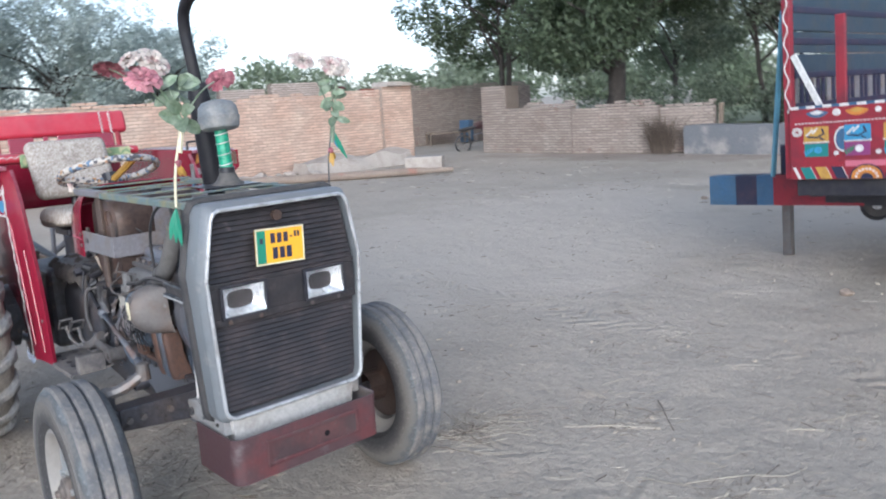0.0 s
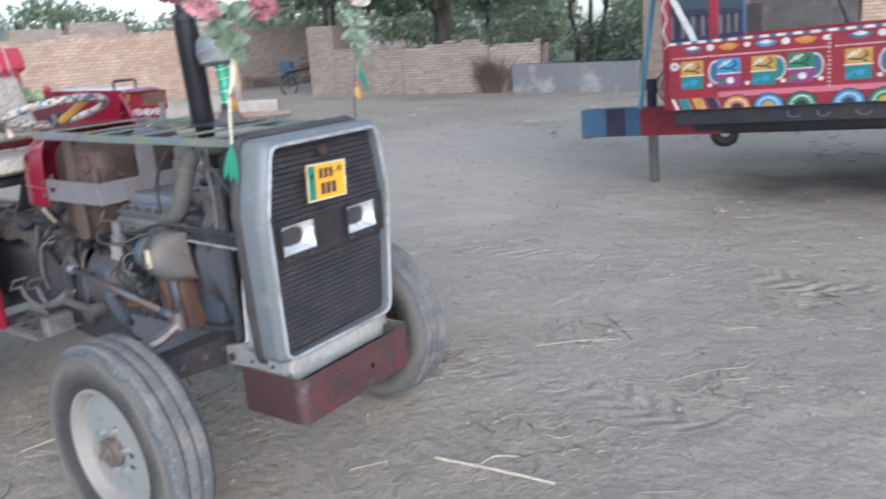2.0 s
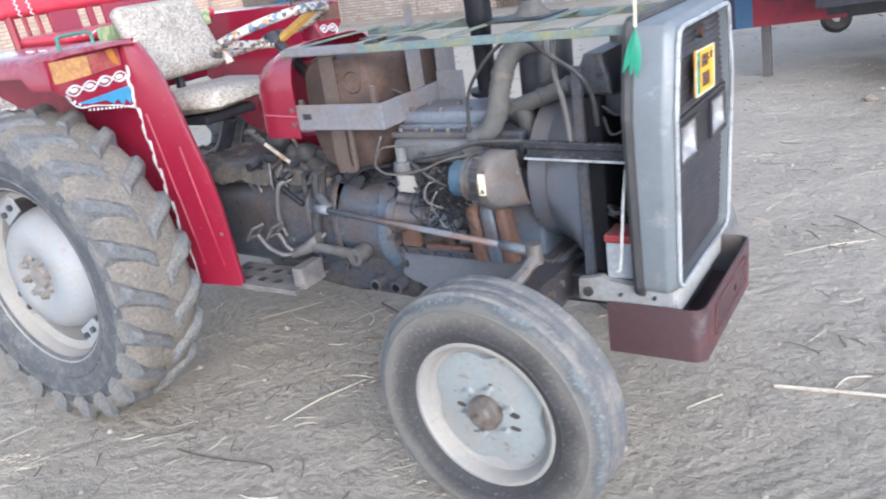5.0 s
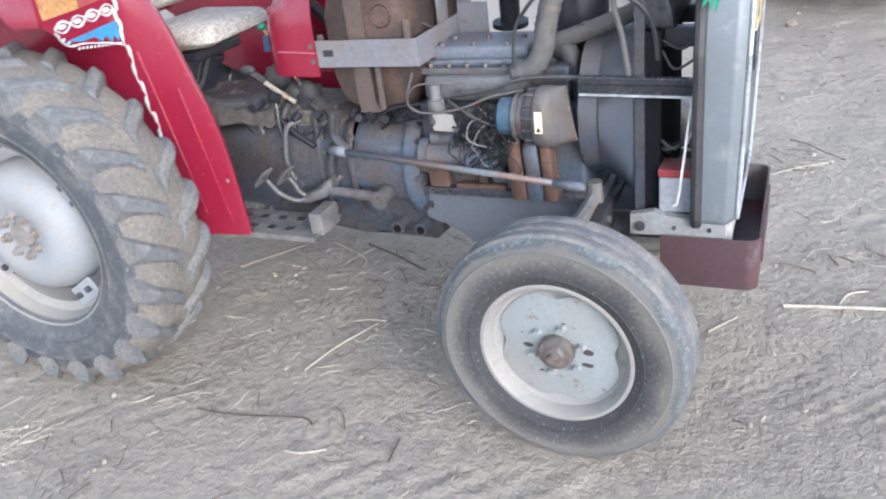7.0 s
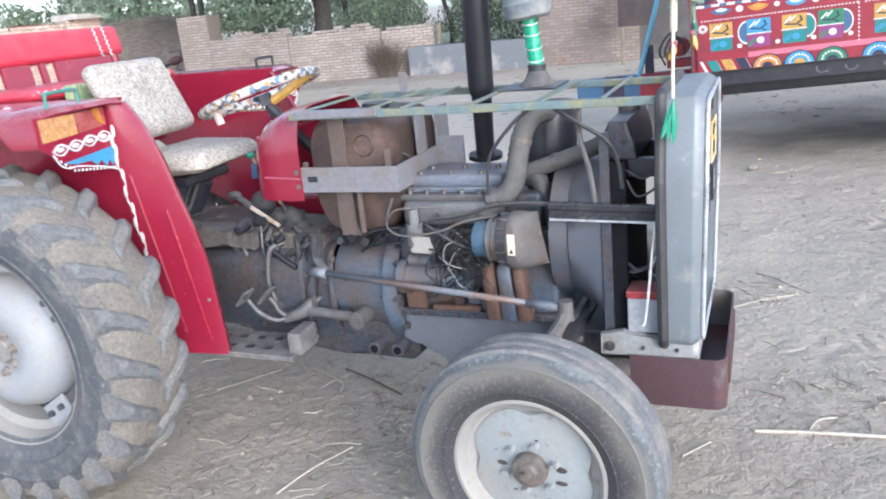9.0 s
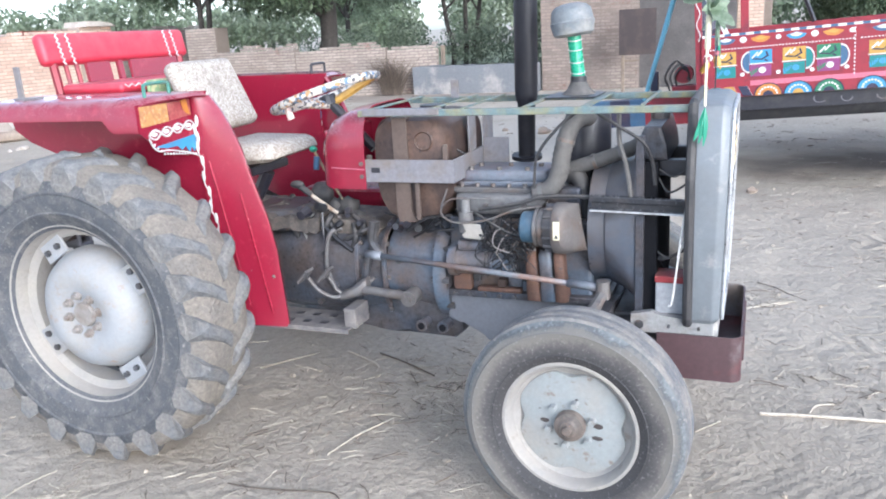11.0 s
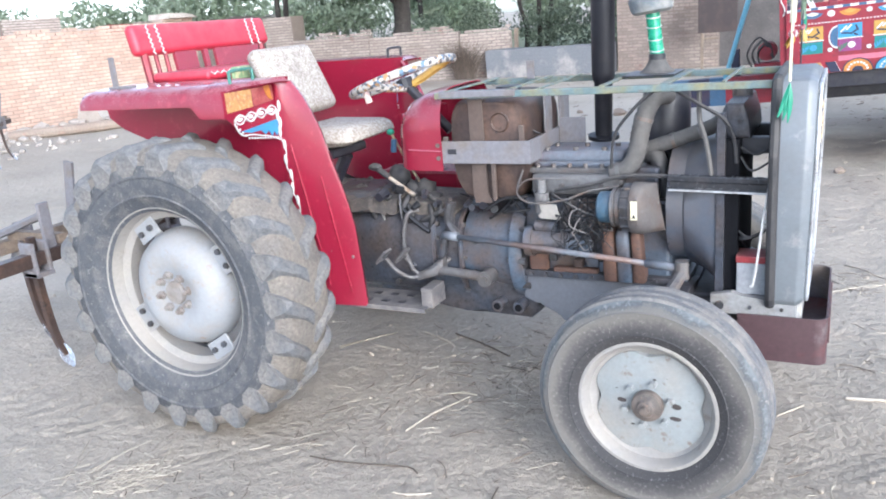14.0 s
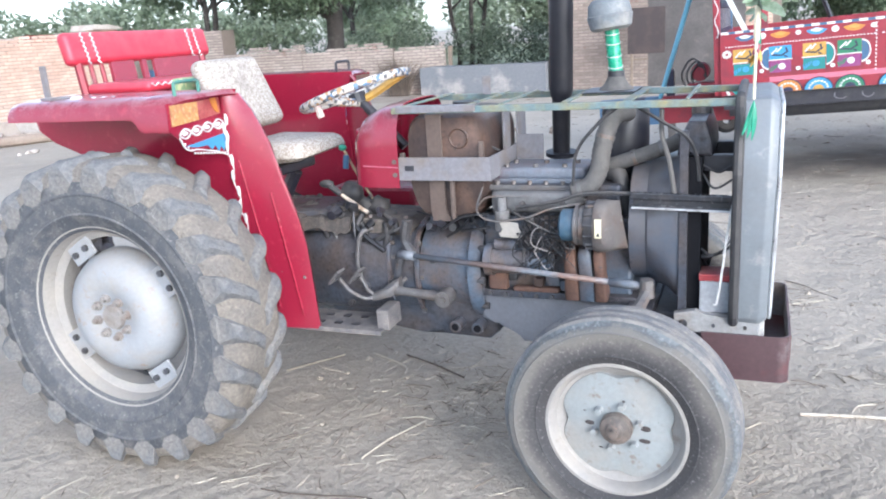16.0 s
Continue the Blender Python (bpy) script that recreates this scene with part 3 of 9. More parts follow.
M["wrap"] = patchwork("printed_cloth_tape", [(0.50, 0.46, 0.41), (0.54, 0.50, 0.45), (0.09, 0.085, 0.09), (0.52, 0.47, 0.41), (0.13, 0.20, 0.30), (0.48, 0.45, 0.40), (0.40, 0.22, 0.10), (0.52, 0.48, 0.43), (0.12, 0.11, 0.11), (0.46, 0.42, 0.36)], 78)
M["yellow_cloth"] = speckled("green_yellow_cloth", (0.50, 0.50, 0.28), (0.10, 0.26, 0.12), 14, 0.2)


def scuffed_tyre(name, cx, cz):
    """Rubber worn in rings round the axle at (cx, cz): dark by the rim, earth-brown on the wall, bluish shoulder, with scuffs that run outwards."""
    m = mat(name, (0.06, 0.065, 0.075), 0.75, fine=150, fine_amount=0.4, bump=0.45)
    nt = m.node_tree
    n, l = nt.nodes, nt.links

    def op(kind, a, c=None):
        x = n.new("ShaderNodeMath")
        x.operation = kind
        for v, i in ((a, 0), (c, 1)):
            if isinstance(v, (int, float)):
                x.inputs[i].default_value = v
            elif v is not None:
                l.new(v, x.inputs[i])
        return x.outputs[0]

    co, sx, cb = n.new("ShaderNodeTexCoord"), n.new("ShaderNodeSeparateXYZ"), n.new("ShaderNodeCombineXYZ")
    l.new(co.outputs["Object"], sx.inputs[0])
    dx, dz = op("SUBTRACT", sx.outputs["X"], cx), op("SUBTRACT", sx.outputs["Z"], cz)
    r = op("SQRT", op("ADD", op("MULTIPLY", dx, dx), op("MULTIPLY", dz, dz)))
    l.new(op("MULTIPLY", op("ARCTAN2", dz, dx), 26.0), cb.inputs["X"])
    l.new(op("MULTIPLY", r, 75.0), cb.inputs["Y"])
    streak, soft = n.new("ShaderNodeTexNoise"), n.new("ShaderNodeTexNoise")
    streak.inputs["Scale"].default_value, streak.inputs["Detail"].default_value, streak.inputs["Roughness"].default_value = 1.0, 6, 0.7
    l.new(cb.outputs[0], streak.inputs["Vector"])
    soft.inputs["Scale"].default_value, soft.inputs["Detail"].default_value = 7.0, 4
    l.new(co.outputs["Object"], soft.inputs["Vector"])
    rr = op("ADD", r, op("ADD", op("MULTIPLY", op("SUBTRACT", streak.outputs["Fac"], 0.5), 0.06), op("MULTIPLY", op("SUBTRACT", soft.outputs["Fac"], 0.5), 0.08)))
    rm = n.new("ShaderNodeMapRange")
    rm.inputs["From Min"].default_value, rm.inputs["From Max"].default_value = 0.21, 0.376
    l.new(rr, rm.inputs["Value"])
    ra = n.new("ShaderNodeValToRGB")
    stops = ((0.0, (0.045, 0.042, 0.041)), (0.25, (0.040, 0.038, 0.040)), (0.46, (0.075, 0.07, 0.068)), (0.64, (0.15, 0.137, 0.122)), (0.79, (0.135, 0.128, 0.12)), (0.86, (0.08, 0.086, 0.09)), (0.94, (0.14, 0.15, 0.155)), (1.0, (0.13, 0.136, 0.138)))
    while len(ra.color_ramp.elements) < len(stops):
        ra.color_ramp.elements.new(0.5)
    for e, (p, c) in zip(ra.color_ramp.elements, stops):
        e.position, e.color = p, (*c, 1)
    l.new(rm.outputs[0], ra.inputs[0])
    fl = n.new("ShaderNodeMapRange")
    fl.inputs["From Min"].default_value, fl.inputs["From Max"].default_value = 0.58, 0.68
    l.new(streak.outputs["Fac"], fl.inputs["Value"])
    x = n.new("ShaderNodeMix")
    x.data_type = "RGBA"
    l.new(op("MULTIPLY", fl.outputs[0], 0.36), x.inputs["Factor"])
    l.new(ra.outputs[0], x.inputs["A"])
    x.inputs["B"].default_value = (0.38, 0.37, 0.35, 1)
    l.new(x.outputs["Result"], n["Principled BSDF"].inputs["Base Color"])
    return m


M["front_tyre"] = scuffed_tyre("scuffed_front_tyre", 1.893, 0.356)
M["disc_front"] = mat("chipped_disc_paint", (0.25, 0.268, 0.27), 0.45, second=(0.275, 0.262, 0.242), third=(0.16, 0.11, 0.08), scale=7, amount=0.6, fine_amount=0.12, bump=0.08, dust=0.3, dust_colour=(0.34, 0.305, 0.265))
M["rim_dusty"] = mat("dusty_beige_rim", (0.265, 0.25, 0.235), 0.55, second=(0.31, 0.285, 0.25), third=(0.20, 0.17, 0.15), scale=6, amount=0.6, fine_amount=0.12, bump=0.06, dust=0.5, dust_colour=(0.33, 0.29, 0.245))
M["head_grey"] = mat("dusty_grey_casting", (0.15, 0.148, 0.148), 0.55, second=(0.11, 0.10, 0.095), third=(0.055, 0.05, 0.05), scale=9, amount=0.6, fine_amount=0.3, bump=0.3, dust=0.35, dust_colour=(0.25, 0.22, 0.19))
# mid-distance leaves, with some haze mixed into their base colour
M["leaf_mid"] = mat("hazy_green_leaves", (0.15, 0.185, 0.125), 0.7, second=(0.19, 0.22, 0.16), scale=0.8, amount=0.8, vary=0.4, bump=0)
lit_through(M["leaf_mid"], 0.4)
M["chip"] = mat("bare_dark_chip", (0.05, 0.04, 0.038), 0.7, bump=0)
M["reed"] = mat("pale_dry_reed", (0.52, 0.46, 0.38), 0.75, second=(0.42, 0.35, 0.27), scale=20, bump=0.05)
M["hub_dull"] = mat("dull_dusty_hub", (0.235, 0.215, 0.20), 0.55, second=(0.17, 0.13, 0.105), third=(0.28, 0.26, 0.245), scale=18, amount=0.6, bump=0.15, dust=0.35, dust_colour=DUST)


# ---- ground ----
def ground_height(x, y):
    near = max(0.0, 1 - math.hypot(x - 1, y - 4) / 40)
    h = 0.028 * noise.noise(Vector((x * 0.55, y * 0.55, 0))) + 0.014 * noise.noise(Vector((x * 2.1, y * 2.1, 5))) + 0.009 * noise.noise(Vector((x * 5.1, y * 5.1, 9))) + 0.006 * noise.noise(Vector((x * 11.0, y * 11.0, 3)))
    flat = min(1.0, math.hypot(max(abs(x - 0.95) - 1.2, 0), max(abs(y) - 1.0, 0)) / 1.5)
    return h * near * (0.45 + 0.55 * flat) - 0.012


def axis_steps(lo, hi, fine_lo, fine_hi, step):
    v = list(np.arange(fine_lo, fine_hi, step))
    s, p = step, fine_hi
    while p < hi:
        v.append(p)
        s *= 1.22
        p += s
    v.append(hi)
    s, p, left = step, fine_lo, []
    while p > lo:
        s *= 1.22
        p -= s
        left.append(max(p, lo))
    return left[::-1] + v


gx, gy = axis_steps(-900, 900, -5.0, 5.5, 0.045), axis_steps(-500, 1300, -2.2, 8.0, 0.045)
gverts = [(x, y, ground_height(x, y)) for y in gy for x in gx]
W = len(gx)
gfaces = [(j * W + i, j * W + i + 1, (j + 1) * W + i + 1, (j + 1) * W + i) for j in range(len(gy) - 1) for i in range(W - 1)]
gme = bpy.data.meshes.new("ground")
gme.from_pydata(gverts, [], gfaces)
gme.polygons.foreach_set("use_smooth", [True] * len(gme.polygons))
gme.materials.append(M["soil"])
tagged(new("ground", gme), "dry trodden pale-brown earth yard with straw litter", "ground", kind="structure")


# ---- brick walls ----
def brick_wall(name, a, b, height, material, label, thick=0.23, single=None, ragged=0.02, seed=1, backs=True, z0=-0.05, ends=True):
    """A wall from a to b: a mortar core, and on its faces bricks, each a block of its own; those between the run lengths in single are objects."""
    rnd = random.Random(seed)
    a, b = Vector((*a, 0)), Vector((*b, 0))
    run = (b - a).length
    ux = (b - a) / run
    uy = Vector((-ux.y, ux.x, 0))
    bm = bm_new()
    box(bm, -0.01, run + 0.01, -thick / 2 + 0.011, thick / 2 - 0.011, z0, int(height / 0.076) * 0.076 - (0.16 if ragged > 0 else 0.01))
    m = Matrix(((ux.x, uy.x, 0, a.x), (ux.y, uy.y, 0, a.y), (0, 0, 1, 0), (0, 0, 0, 1)))
    core = part(name, bm, M["mortar"] if material == M["brick"] else M["mortar_dark"])
    core.matrix_world = m
    tagged(core, label, "wall", kind="structure")
    L, H, P = 0.235, 0.076, 0.014 if material == M["brick"] else 0.017
    verts, faces, singles = [], [], []
    rows = int(height / H)
    for r in range(rows):
        zc = z0 + 0.05 + (r + 0.5) * H
        off = (r % 2) * L / 2
        c = 0
        while True:
            x0, x1 = max(c * L - off, 0), min((c + 1) * L - off, run)
            c += 1
            if x0 >= run:
                break
            worn = noise.noise(Vector(((x0 + x1) * 0.6, seed * 3.1, 0))) + 0.35 * noise.noise(Vector(((x0 + x1) * 2.3, seed * 5.3, 0)))
            if x1 - x0 < 0.05 or (ragged > 0 and r >= rows - 2 and worn > (0.25 if r == rows - 2 else -0.1) - ragged):
                continue
            for side in ((-1, 1) if backs else (-1,)):
                d = rnd.uniform(-0.005, 0.007)
                hx, hz = (x1 - x0) / 2 - P / 2 - rnd.uniform(0, 0.004), H / 2 - P / 2 - rnd.uniform(0, 0.003)
                xc, yc = (x0 + x1) / 2, side * (thick / 2 - 0.045 + d)
                if single and side == -1 and single[0] <= xc <= single[1] and single[2] <= zc <= single[3] and x1 - x0 > L * 0.9:
                    singles.append((xc, yc, zc))
                    continue
                k = len(verts)
                tl = rnd.uniform(-0.004, 0.004)
                for dx, dz in ((-1, -1), (1, -1), (1, 1), (-1, 1)):
                    verts.append((xc + dx * hx, yc - 0.045, zc + dz * hz + dx * tl))
                for dx, dz in ((-1, -1), (1, -1), (1, 1), (-1, 1)):
                    verts.append((xc + dx * hx, yc + 0.045, zc + dz * hz + dx * tl))
                faces += [(k, k + 1, k + 5, k + 4), (k + 1, k + 2, k + 6, k + 5), (k + 2, k + 3, k + 7, k + 6), (k + 3, k, k + 4, k + 7), (k, k + 3, k + 2, k + 1), (k + 4, k + 5, k + 6, k + 7)]
    me = bpy.data.meshes.new("bricks")
    me.from_pydata(verts, [], faces)
    me.materials.append(material)
    ob = new("bricks", me)
    ob.parent = core
    tagged(ob, kind="stuff")
    if singles:
        bb = bm_new()
        box(bb, -L / 2 + P / 2, L / 2 - P / 2, -0.045, 0.045, -H / 2 + P / 2, H / 2 - P / 2, 0.005, segs=1)
        one = bpy.data.meshes.new("brick")
        bb.to_mesh(one)
        bb.free()
        one.materials.append(material)
        for xc, yc, zc in singles[:290]:
            o = new("brick", one)
            o.parent = core
            o.location = (xc, yc, zc)
            o.rotation_euler = (rnd.uniform(-0.02, 0.02), rnd.uniform(-0.015, 0.015), rnd.uniform(-0.02, 0.02))
    return core


def lump_wall(name, a, b, height, thick, material, label, seed=3, rough=0.03, step=0.12, taper=0.0, z0=-0.05):
    """A plastered wall with an uneven face and crest."""
    a, b = Vector((*a, 0)), Vector((*b, 0))
    run = (b - a).length
    ux = (b - a) / run
    uy = Vector((-ux.y, ux.x, 0))
    nx, nz = max(int(run / step), 2), max(int(height / step), 2)
    bm = bm_new()
    loops = []
    prof = [(-thick / 2, z0 + (height - z0) * k / nz) for k in range(nz + 1)] + [(thick / 2, z0 + (height - z0) * k / nz) for k in range(nz, -1, -1)]
    for i in range(nx + 1):
        x = run * i / nx
        row = []
        for y, z in prof:
            q = Vector((x * 1.3, z * 1.7 + seed * 9, y * 3))
            k = 1 - taper * max(z, 0) / height
            row.append(bm.verts.new((x + (rough * noise.noise(q * 1.9) if 0 < i < nx else 0), y * k + rough * noise.noise(q), z + (1.5 * rough * noise.noise(q * 1.1 + Vector((7, 0, 0))) if z > height * 0.6 else 0))))
        loops.append(row)
    for p, q in zip(loops, loops[1:]):
        for k in range(len(prof) - 1):
            bm.faces.new((p[k], p[k + 1], q[k + 1], q[k]))
    bm.faces.new(loops[0][::-1])
    bm.faces.new(loops[-1])
    bmesh.ops.recalc_face_normals(bm, faces=bm.faces)
    ob = part(name, bm, material, smooth=50)
    ob.matrix_world = Matrix(((ux.x, uy.x, 0, a.x), (ux.y, uy.y, 0, a.y), (0, 0, 1, 0), (0, 0, 0, 1)))
    return tagged(ob, label, "wall", kind="structure")


# left yard wall along y, its pier, gate pier, far walls, trough wall, shed
brick_wall("wall_west", (-13.2, 12.5), (-13.2, -4.0), 2.07, M["brick"], "pale orange brick boundary wall with earth mortar", single=(0.3, 3.2, 0.9, 1.85), seed=2)
brick_wall("gate_pier_south", (-13.14, 13.45), (-13.14, 12.4), 2.13, M["brick"], "brick gate pier with pale mortar cap", thick=0.34, ragged=0, seed=5)
brick_wall("gate_pier_north", (-12.8, 16.4), (-11.8, 16.4), 2.04, M["brick_dull"], "grey-brown brick gate pier", thick=0.6, ragged=0, seed=6)
brick_wall("wall_yard", (-18.8, 25.0), (-18.8, 17.0), 2.32, M["brick_dull"], "dull brick wall at the back of the yard behind the gate", seed=7)
brick_wall("wall_north", (-11.8, 16.15), (-9.2, 16.05), 1.46, M["brick_dull"], "low dusty brick wall beside the gate pier", seed=8, ragged=0.11)
brick_wall("wall_eroded", (-9.2, 16.05), (-6.7, 16.4), 1.38, M["brick_dull"], "eroded low brick wall with earth on its crest", seed=16, ragged=0.2)
brick_wall("wall_north_end", (-6.7, 16.43), (-5.45, 16.9), 1.32, M["brick_dull"], "end stretch of the low dusty brick wall", seed=9, ragged=0.11)
lump_wall("trough_wall", (-5.9, 16.36), (-2.6, 16.34), 0.68, 0.4, M["plaster"], "low cement-plastered wall with flaked pale patches", rough=0.025, seed=12)
brick_wall("shed_wall", (-2.55, 16.5), (-0.25, 16.62), 3.1, M["shed_brick"], "tall dull brick wall of a shed, tree shade in its brick colour", seed=10, ragged=0)
brick_wall("shed_back_wall", (-2.5, 19.7), (2.6, 20.0), 3.1, M["brick_dull"], "rear brick wall inside the open shed", seed=17, ragged=0)
brick_wall("shed_side_wall", (2.5, 17.6), (2.5, 19.9), 3.1, M["brick_dull"], "side brick wall of the open shed", seed=18, ragged=0)
lump_wall("shed_wall_plaster", (-0.25, 16.64), (1.86, 16.78), 3.1, 0.24, mat("dark_grey_plaster", (0.10, 0.09, 0.085), 0.95, second=(0.055, 0.05, 0.048), third=(0.15, 0.125, 0.11), scale=1.1, amount=0.7, fine=30, bump=0.4, bump_dist=0.015), "dark grey plastered wall of the shed", rough=0.02, seed=19)
bm = bm_new()
box(bm, -2.75, 2.8, 16.35, 20.2, 3.1, 3.24, 0.02)
tagged(part("shed_roof", bm, M["mud"]), "flat earth roof over the open shed", "roof", kind="structure")
brick_wall("shed_pier", (1.85, 17.4), (2.42, 17.44), 2.3, M["brick"], "ragged pale brick pier at the end of the shed", thick=0.5, seed=11, ragged=0.1)
brick_wall("wall_back_house", (-20.0, 15.0), (-20.0, 12.96), 2.64, M["brick_pale"], "pale brick upper wall of a house behind the yard", seed=13, ragged=0)
brick_wall("wall_back_house_end", (-20.0, 16.7), (-20.0, 15.0), 2.26, M["brick_pale"], "low pale brick end wall behind the yard", seed=19, ragged=0)
brick_wall("wall_back_house_low", (-20.4, 12.96), (-20.4, 11.25), 2.5, M["brick_pale"], "lower pale brick wall of a house behind the yard", seed=14, ragged=0)
brick_wall("red_parapet", (-20.0, 18.1), (-20.0, 16.8), 2.34, mat("deep_red_brick", (0.22, 0.055, 0.045), 0.9, vary=0.2, scale=2), "deep red brick parapet behind the yard wall", seed=15, ragged=0)

# pale mortar cap on the south pier
bm = bm_new()
plate(bm, [(12.42, 2.12), (13.43, 2.12), (13.43, 2.14), (13.27, 2.20), (12.95, 2.24), (12.46, 2.25)], 0.72, Matrix.Translation((-13.48, 0, 0)) @ YZ, 0.02)
tagged(part("pier_cap", bm, M["concrete"]), "worn mortar cap on the brick gate pier", "cap", kind="structure")

# ledge, block and log at the foot of the west wall
lump_wall("ledge", (-12.55, 12.7), (-12.55, 9.3), 0.36, 0.9, M["concrete"], "crumbling pale earth-plastered ledge at the foot of the brick wall", rough=0.12, taper=0.35)
bm = bm_new()
box(bm, -0.45, 0.45, -0.28, 0.28, 0, 0.36, 0.03)
blk = part("concrete_block", bm, M["concrete"])
blk.matrix_world = pose(-9.75, 11.05, 0, 0, 0, 40)
tagged(blk, "pale concrete block standing on bare earth", "block")
bm = bm_new()
tube(bm, [(-11.9, 6.9, 0.07), (-11.0, 7.8, 0.09), (-10.15, 9.0, 0.08), (-9.35, 10.0, 0.09), (-8.67, 10.95, 0.08)], [0.11, 0.10, 0.09, 0.085, 0.06], 10, 6)
log = part("log", bm, M["mud"])
tagged(log, "long dusty log lying on the ground by the wall", "log")

# wooden gate post, notice board on a post
bm = bm_new()
box(bm, -0.05, 0.05, -0.05, 0.05, -0.1, 1.18, 0.012)
post = part("wooden_post", bm, M["wood"])
post.matrix_world = pose(-5.36, 16.92, 0, 0, 2)
tagged(post, "weathered wooden post at the end of the low wall", "post")


def notice_board():
    t = thing("notice_board", "rusty dark metal board on a thin wooden post", "board", pose(-0.52, 15.46, 0, 0, 0, 6))
    bm = bm_new()
    box(bm, -0.02, 0.78, -0.02, 0.02, 0.8, 1.78, 0.006)
    part("panel", bm, M["board"], t)
    bm = bm_new()
    box(bm, 0.03, 0.10, -0.04, 0.02, -0.05, 0.8, 0.008)
    part("post", bm, M["wood"], t)
    bm = bm_new()
    box(bm, 0.10, 0.42, -0.03, 0.0, 0.66, 0.70, 0.006)
    part("brace", bm, M["wood"], t)


notice_board()


# ---- trees ----
def leaf_cloud(lobes, count, size, seed, gaps=0.35):
    """Many small folded leaves inside the given lobes (centre, radii), thinned out in patches."""
    rnd = np.random.RandomState(seed)
    total = sum(l[1][0] * l[1][1] * l[1][2] for l in lobes)
    pts = []
    for (c, r) in lobes:
        n = int(count * r[0] * r[1] * r[2] / total)
        d = rnd.normal(size=(n, 3))
        d /= np.linalg.norm(d, axis=1)[:, None]
        pts.append(d * (rnd.uniform(0.2, 1, n) ** 0.5)[:, None] * np.array(r) + np.array(c))
    p = np.concatenate(pts)
    shift = Vector((seed, 0, 0))
    keep = [noise.noise(q * 0.9 + shift) >= gaps - 0.5 and noise.noise(q * 2.7) >= gaps - 0.55 for q in map(Vector, p.tolist())]
    p = p[np.array(keep)]
    n = len(p)
    s = (size * rnd.uniform(0.6, 1.4, n))[:, None]
    u, w = rnd.normal(size=(n, 3)), rnd.normal(size=(n, 3))
    u /= np.linalg.norm(u, axis=1)[:, None]
    w = np.cross(u, w)
    w /= np.linalg.norm(w, axis=1)[:, None]
    u[:, 2] -= 0.3
    v = np.stack([p - s * u, p + 0.45 * s * w, p + s * u, p - 0.45 * s * w + 0.1 * s * np.cross(u, w)], 1).reshape(-1, 3)
    k = 4 * np.arange(n)
    f = np.stack([k, k + 1, k + 2, k, k + 2, k + 3], 1).reshape(-1, 3)
    return v.tolist(), f.tolist()


def tree(pos, trunk_h, trunk_r, crown, leaves, leaf_size, material, label, seed, limbs=7, lean=(0, 0), gaps=0.35, stems=1, lobes=9):
    rnd = random.Random(seed)
    t = thing("tree", label, "tree", pose(pos[0], pos[1], 0), group="trees round the yard")
    cz, cr, ch = crown  # crown's middle height, radius, half height
    for s in range(stems):
        bm = bm_new()
        ox, oy = (rnd.uniform(-0.4, 0.4), rnd.uniform(-0.4, 0.4)) if stems > 1 else (0, 0)
        top = Vector((lean[0] + ox * 2.5, lean[1] + oy * 2.5, cz))
        mid = [Vector((ox, oy, -0.1)), Vector((ox + lean[0] * 0.3 + rnd.uniform(-.1, .1), oy + lean[1] * 0.3, trunk_h * 0.5)), Vector((ox * 1.6 + lean[0] * 0.6, oy * 1.6 + lean[1] * 0.6, trunk_h)), top]
        tube(bm, mid, [trunk_r * 1.25, trunk_r, trunk_r * 0.85, trunk_r * 0.35], 10, 6)
        for k in range(limbs):
            a = 2 * math.pi * (k + rnd.random() * 0.6) / limbs
            st = mid[2].lerp(top, rnd.uniform(0, 0.6))
            en = Vector((lean[0] + cr * 0.75 * math.cos(a), lean[1] + cr * 0.75 * math.sin(a), cz + ch * rnd.uniform(-0.5, 0.6)))
            tube(bm, [st, st.lerp(en, 0.5) + Vector((rnd.uniform(-.2, .2), rnd.uniform(-.2, .2), 0.25)), en], [trunk_r * 0.45, trunk_r * 0.28, trunk_r * 0.08], 6, 5)
        part("trunk", bm, M["bark"], t, smooth=60)
    lob = []
    for k in range(lobes):
        a = 2 * math.pi * k / lobes + rnd.random()
        q = rnd.uniform(0.35, 0.75)
        lob.append(((lean[0] + cr * q * math.cos(a), lean[1] + cr * q * math.sin(a), cz + ch * rnd.uniform(-0.55, 0.6)), (cr * rnd.uniform(0.3, 0.5), cr * rnd.uniform(0.3, 0.5), ch * rnd.uniform(0.28, 0.5))))
    lob.append(((lean[0], lean[1], cz + ch * 0.3), (cr * 0.5, cr * 0.5, ch * 0.6)))
    v, f = leaf_cloud(lob, leaves, leaf_size, seed, gaps)
    me = bpy.data.meshes.new("crown")
    me.from_pydata(v, [], f)
    me.materials.append(material)
    ob = new("crown", me)
    ob.parent = t
    return t


tree((-9.5, 18.5), 2.0, 0.30, (5.0, 4.8, 3.4), 150000, 0.075, M["leaf"], "broad dark-trunked shade tree with dense green crown", 21, lobes=16, gaps=0.28)
tree((-13.8, 18.3), 2.4, 0.10, (5.2, 4.1, 3.2), 90000, 0.07, M["leaf"], "slim tree with a loose green crown behind the gate pier", 22, stems=2, gaps=0.3, lobes=13)
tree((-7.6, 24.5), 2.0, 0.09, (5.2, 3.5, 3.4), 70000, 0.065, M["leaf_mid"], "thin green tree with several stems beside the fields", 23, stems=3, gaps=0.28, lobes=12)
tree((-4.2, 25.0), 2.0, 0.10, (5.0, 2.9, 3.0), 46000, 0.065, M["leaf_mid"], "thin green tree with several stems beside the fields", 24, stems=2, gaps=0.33)
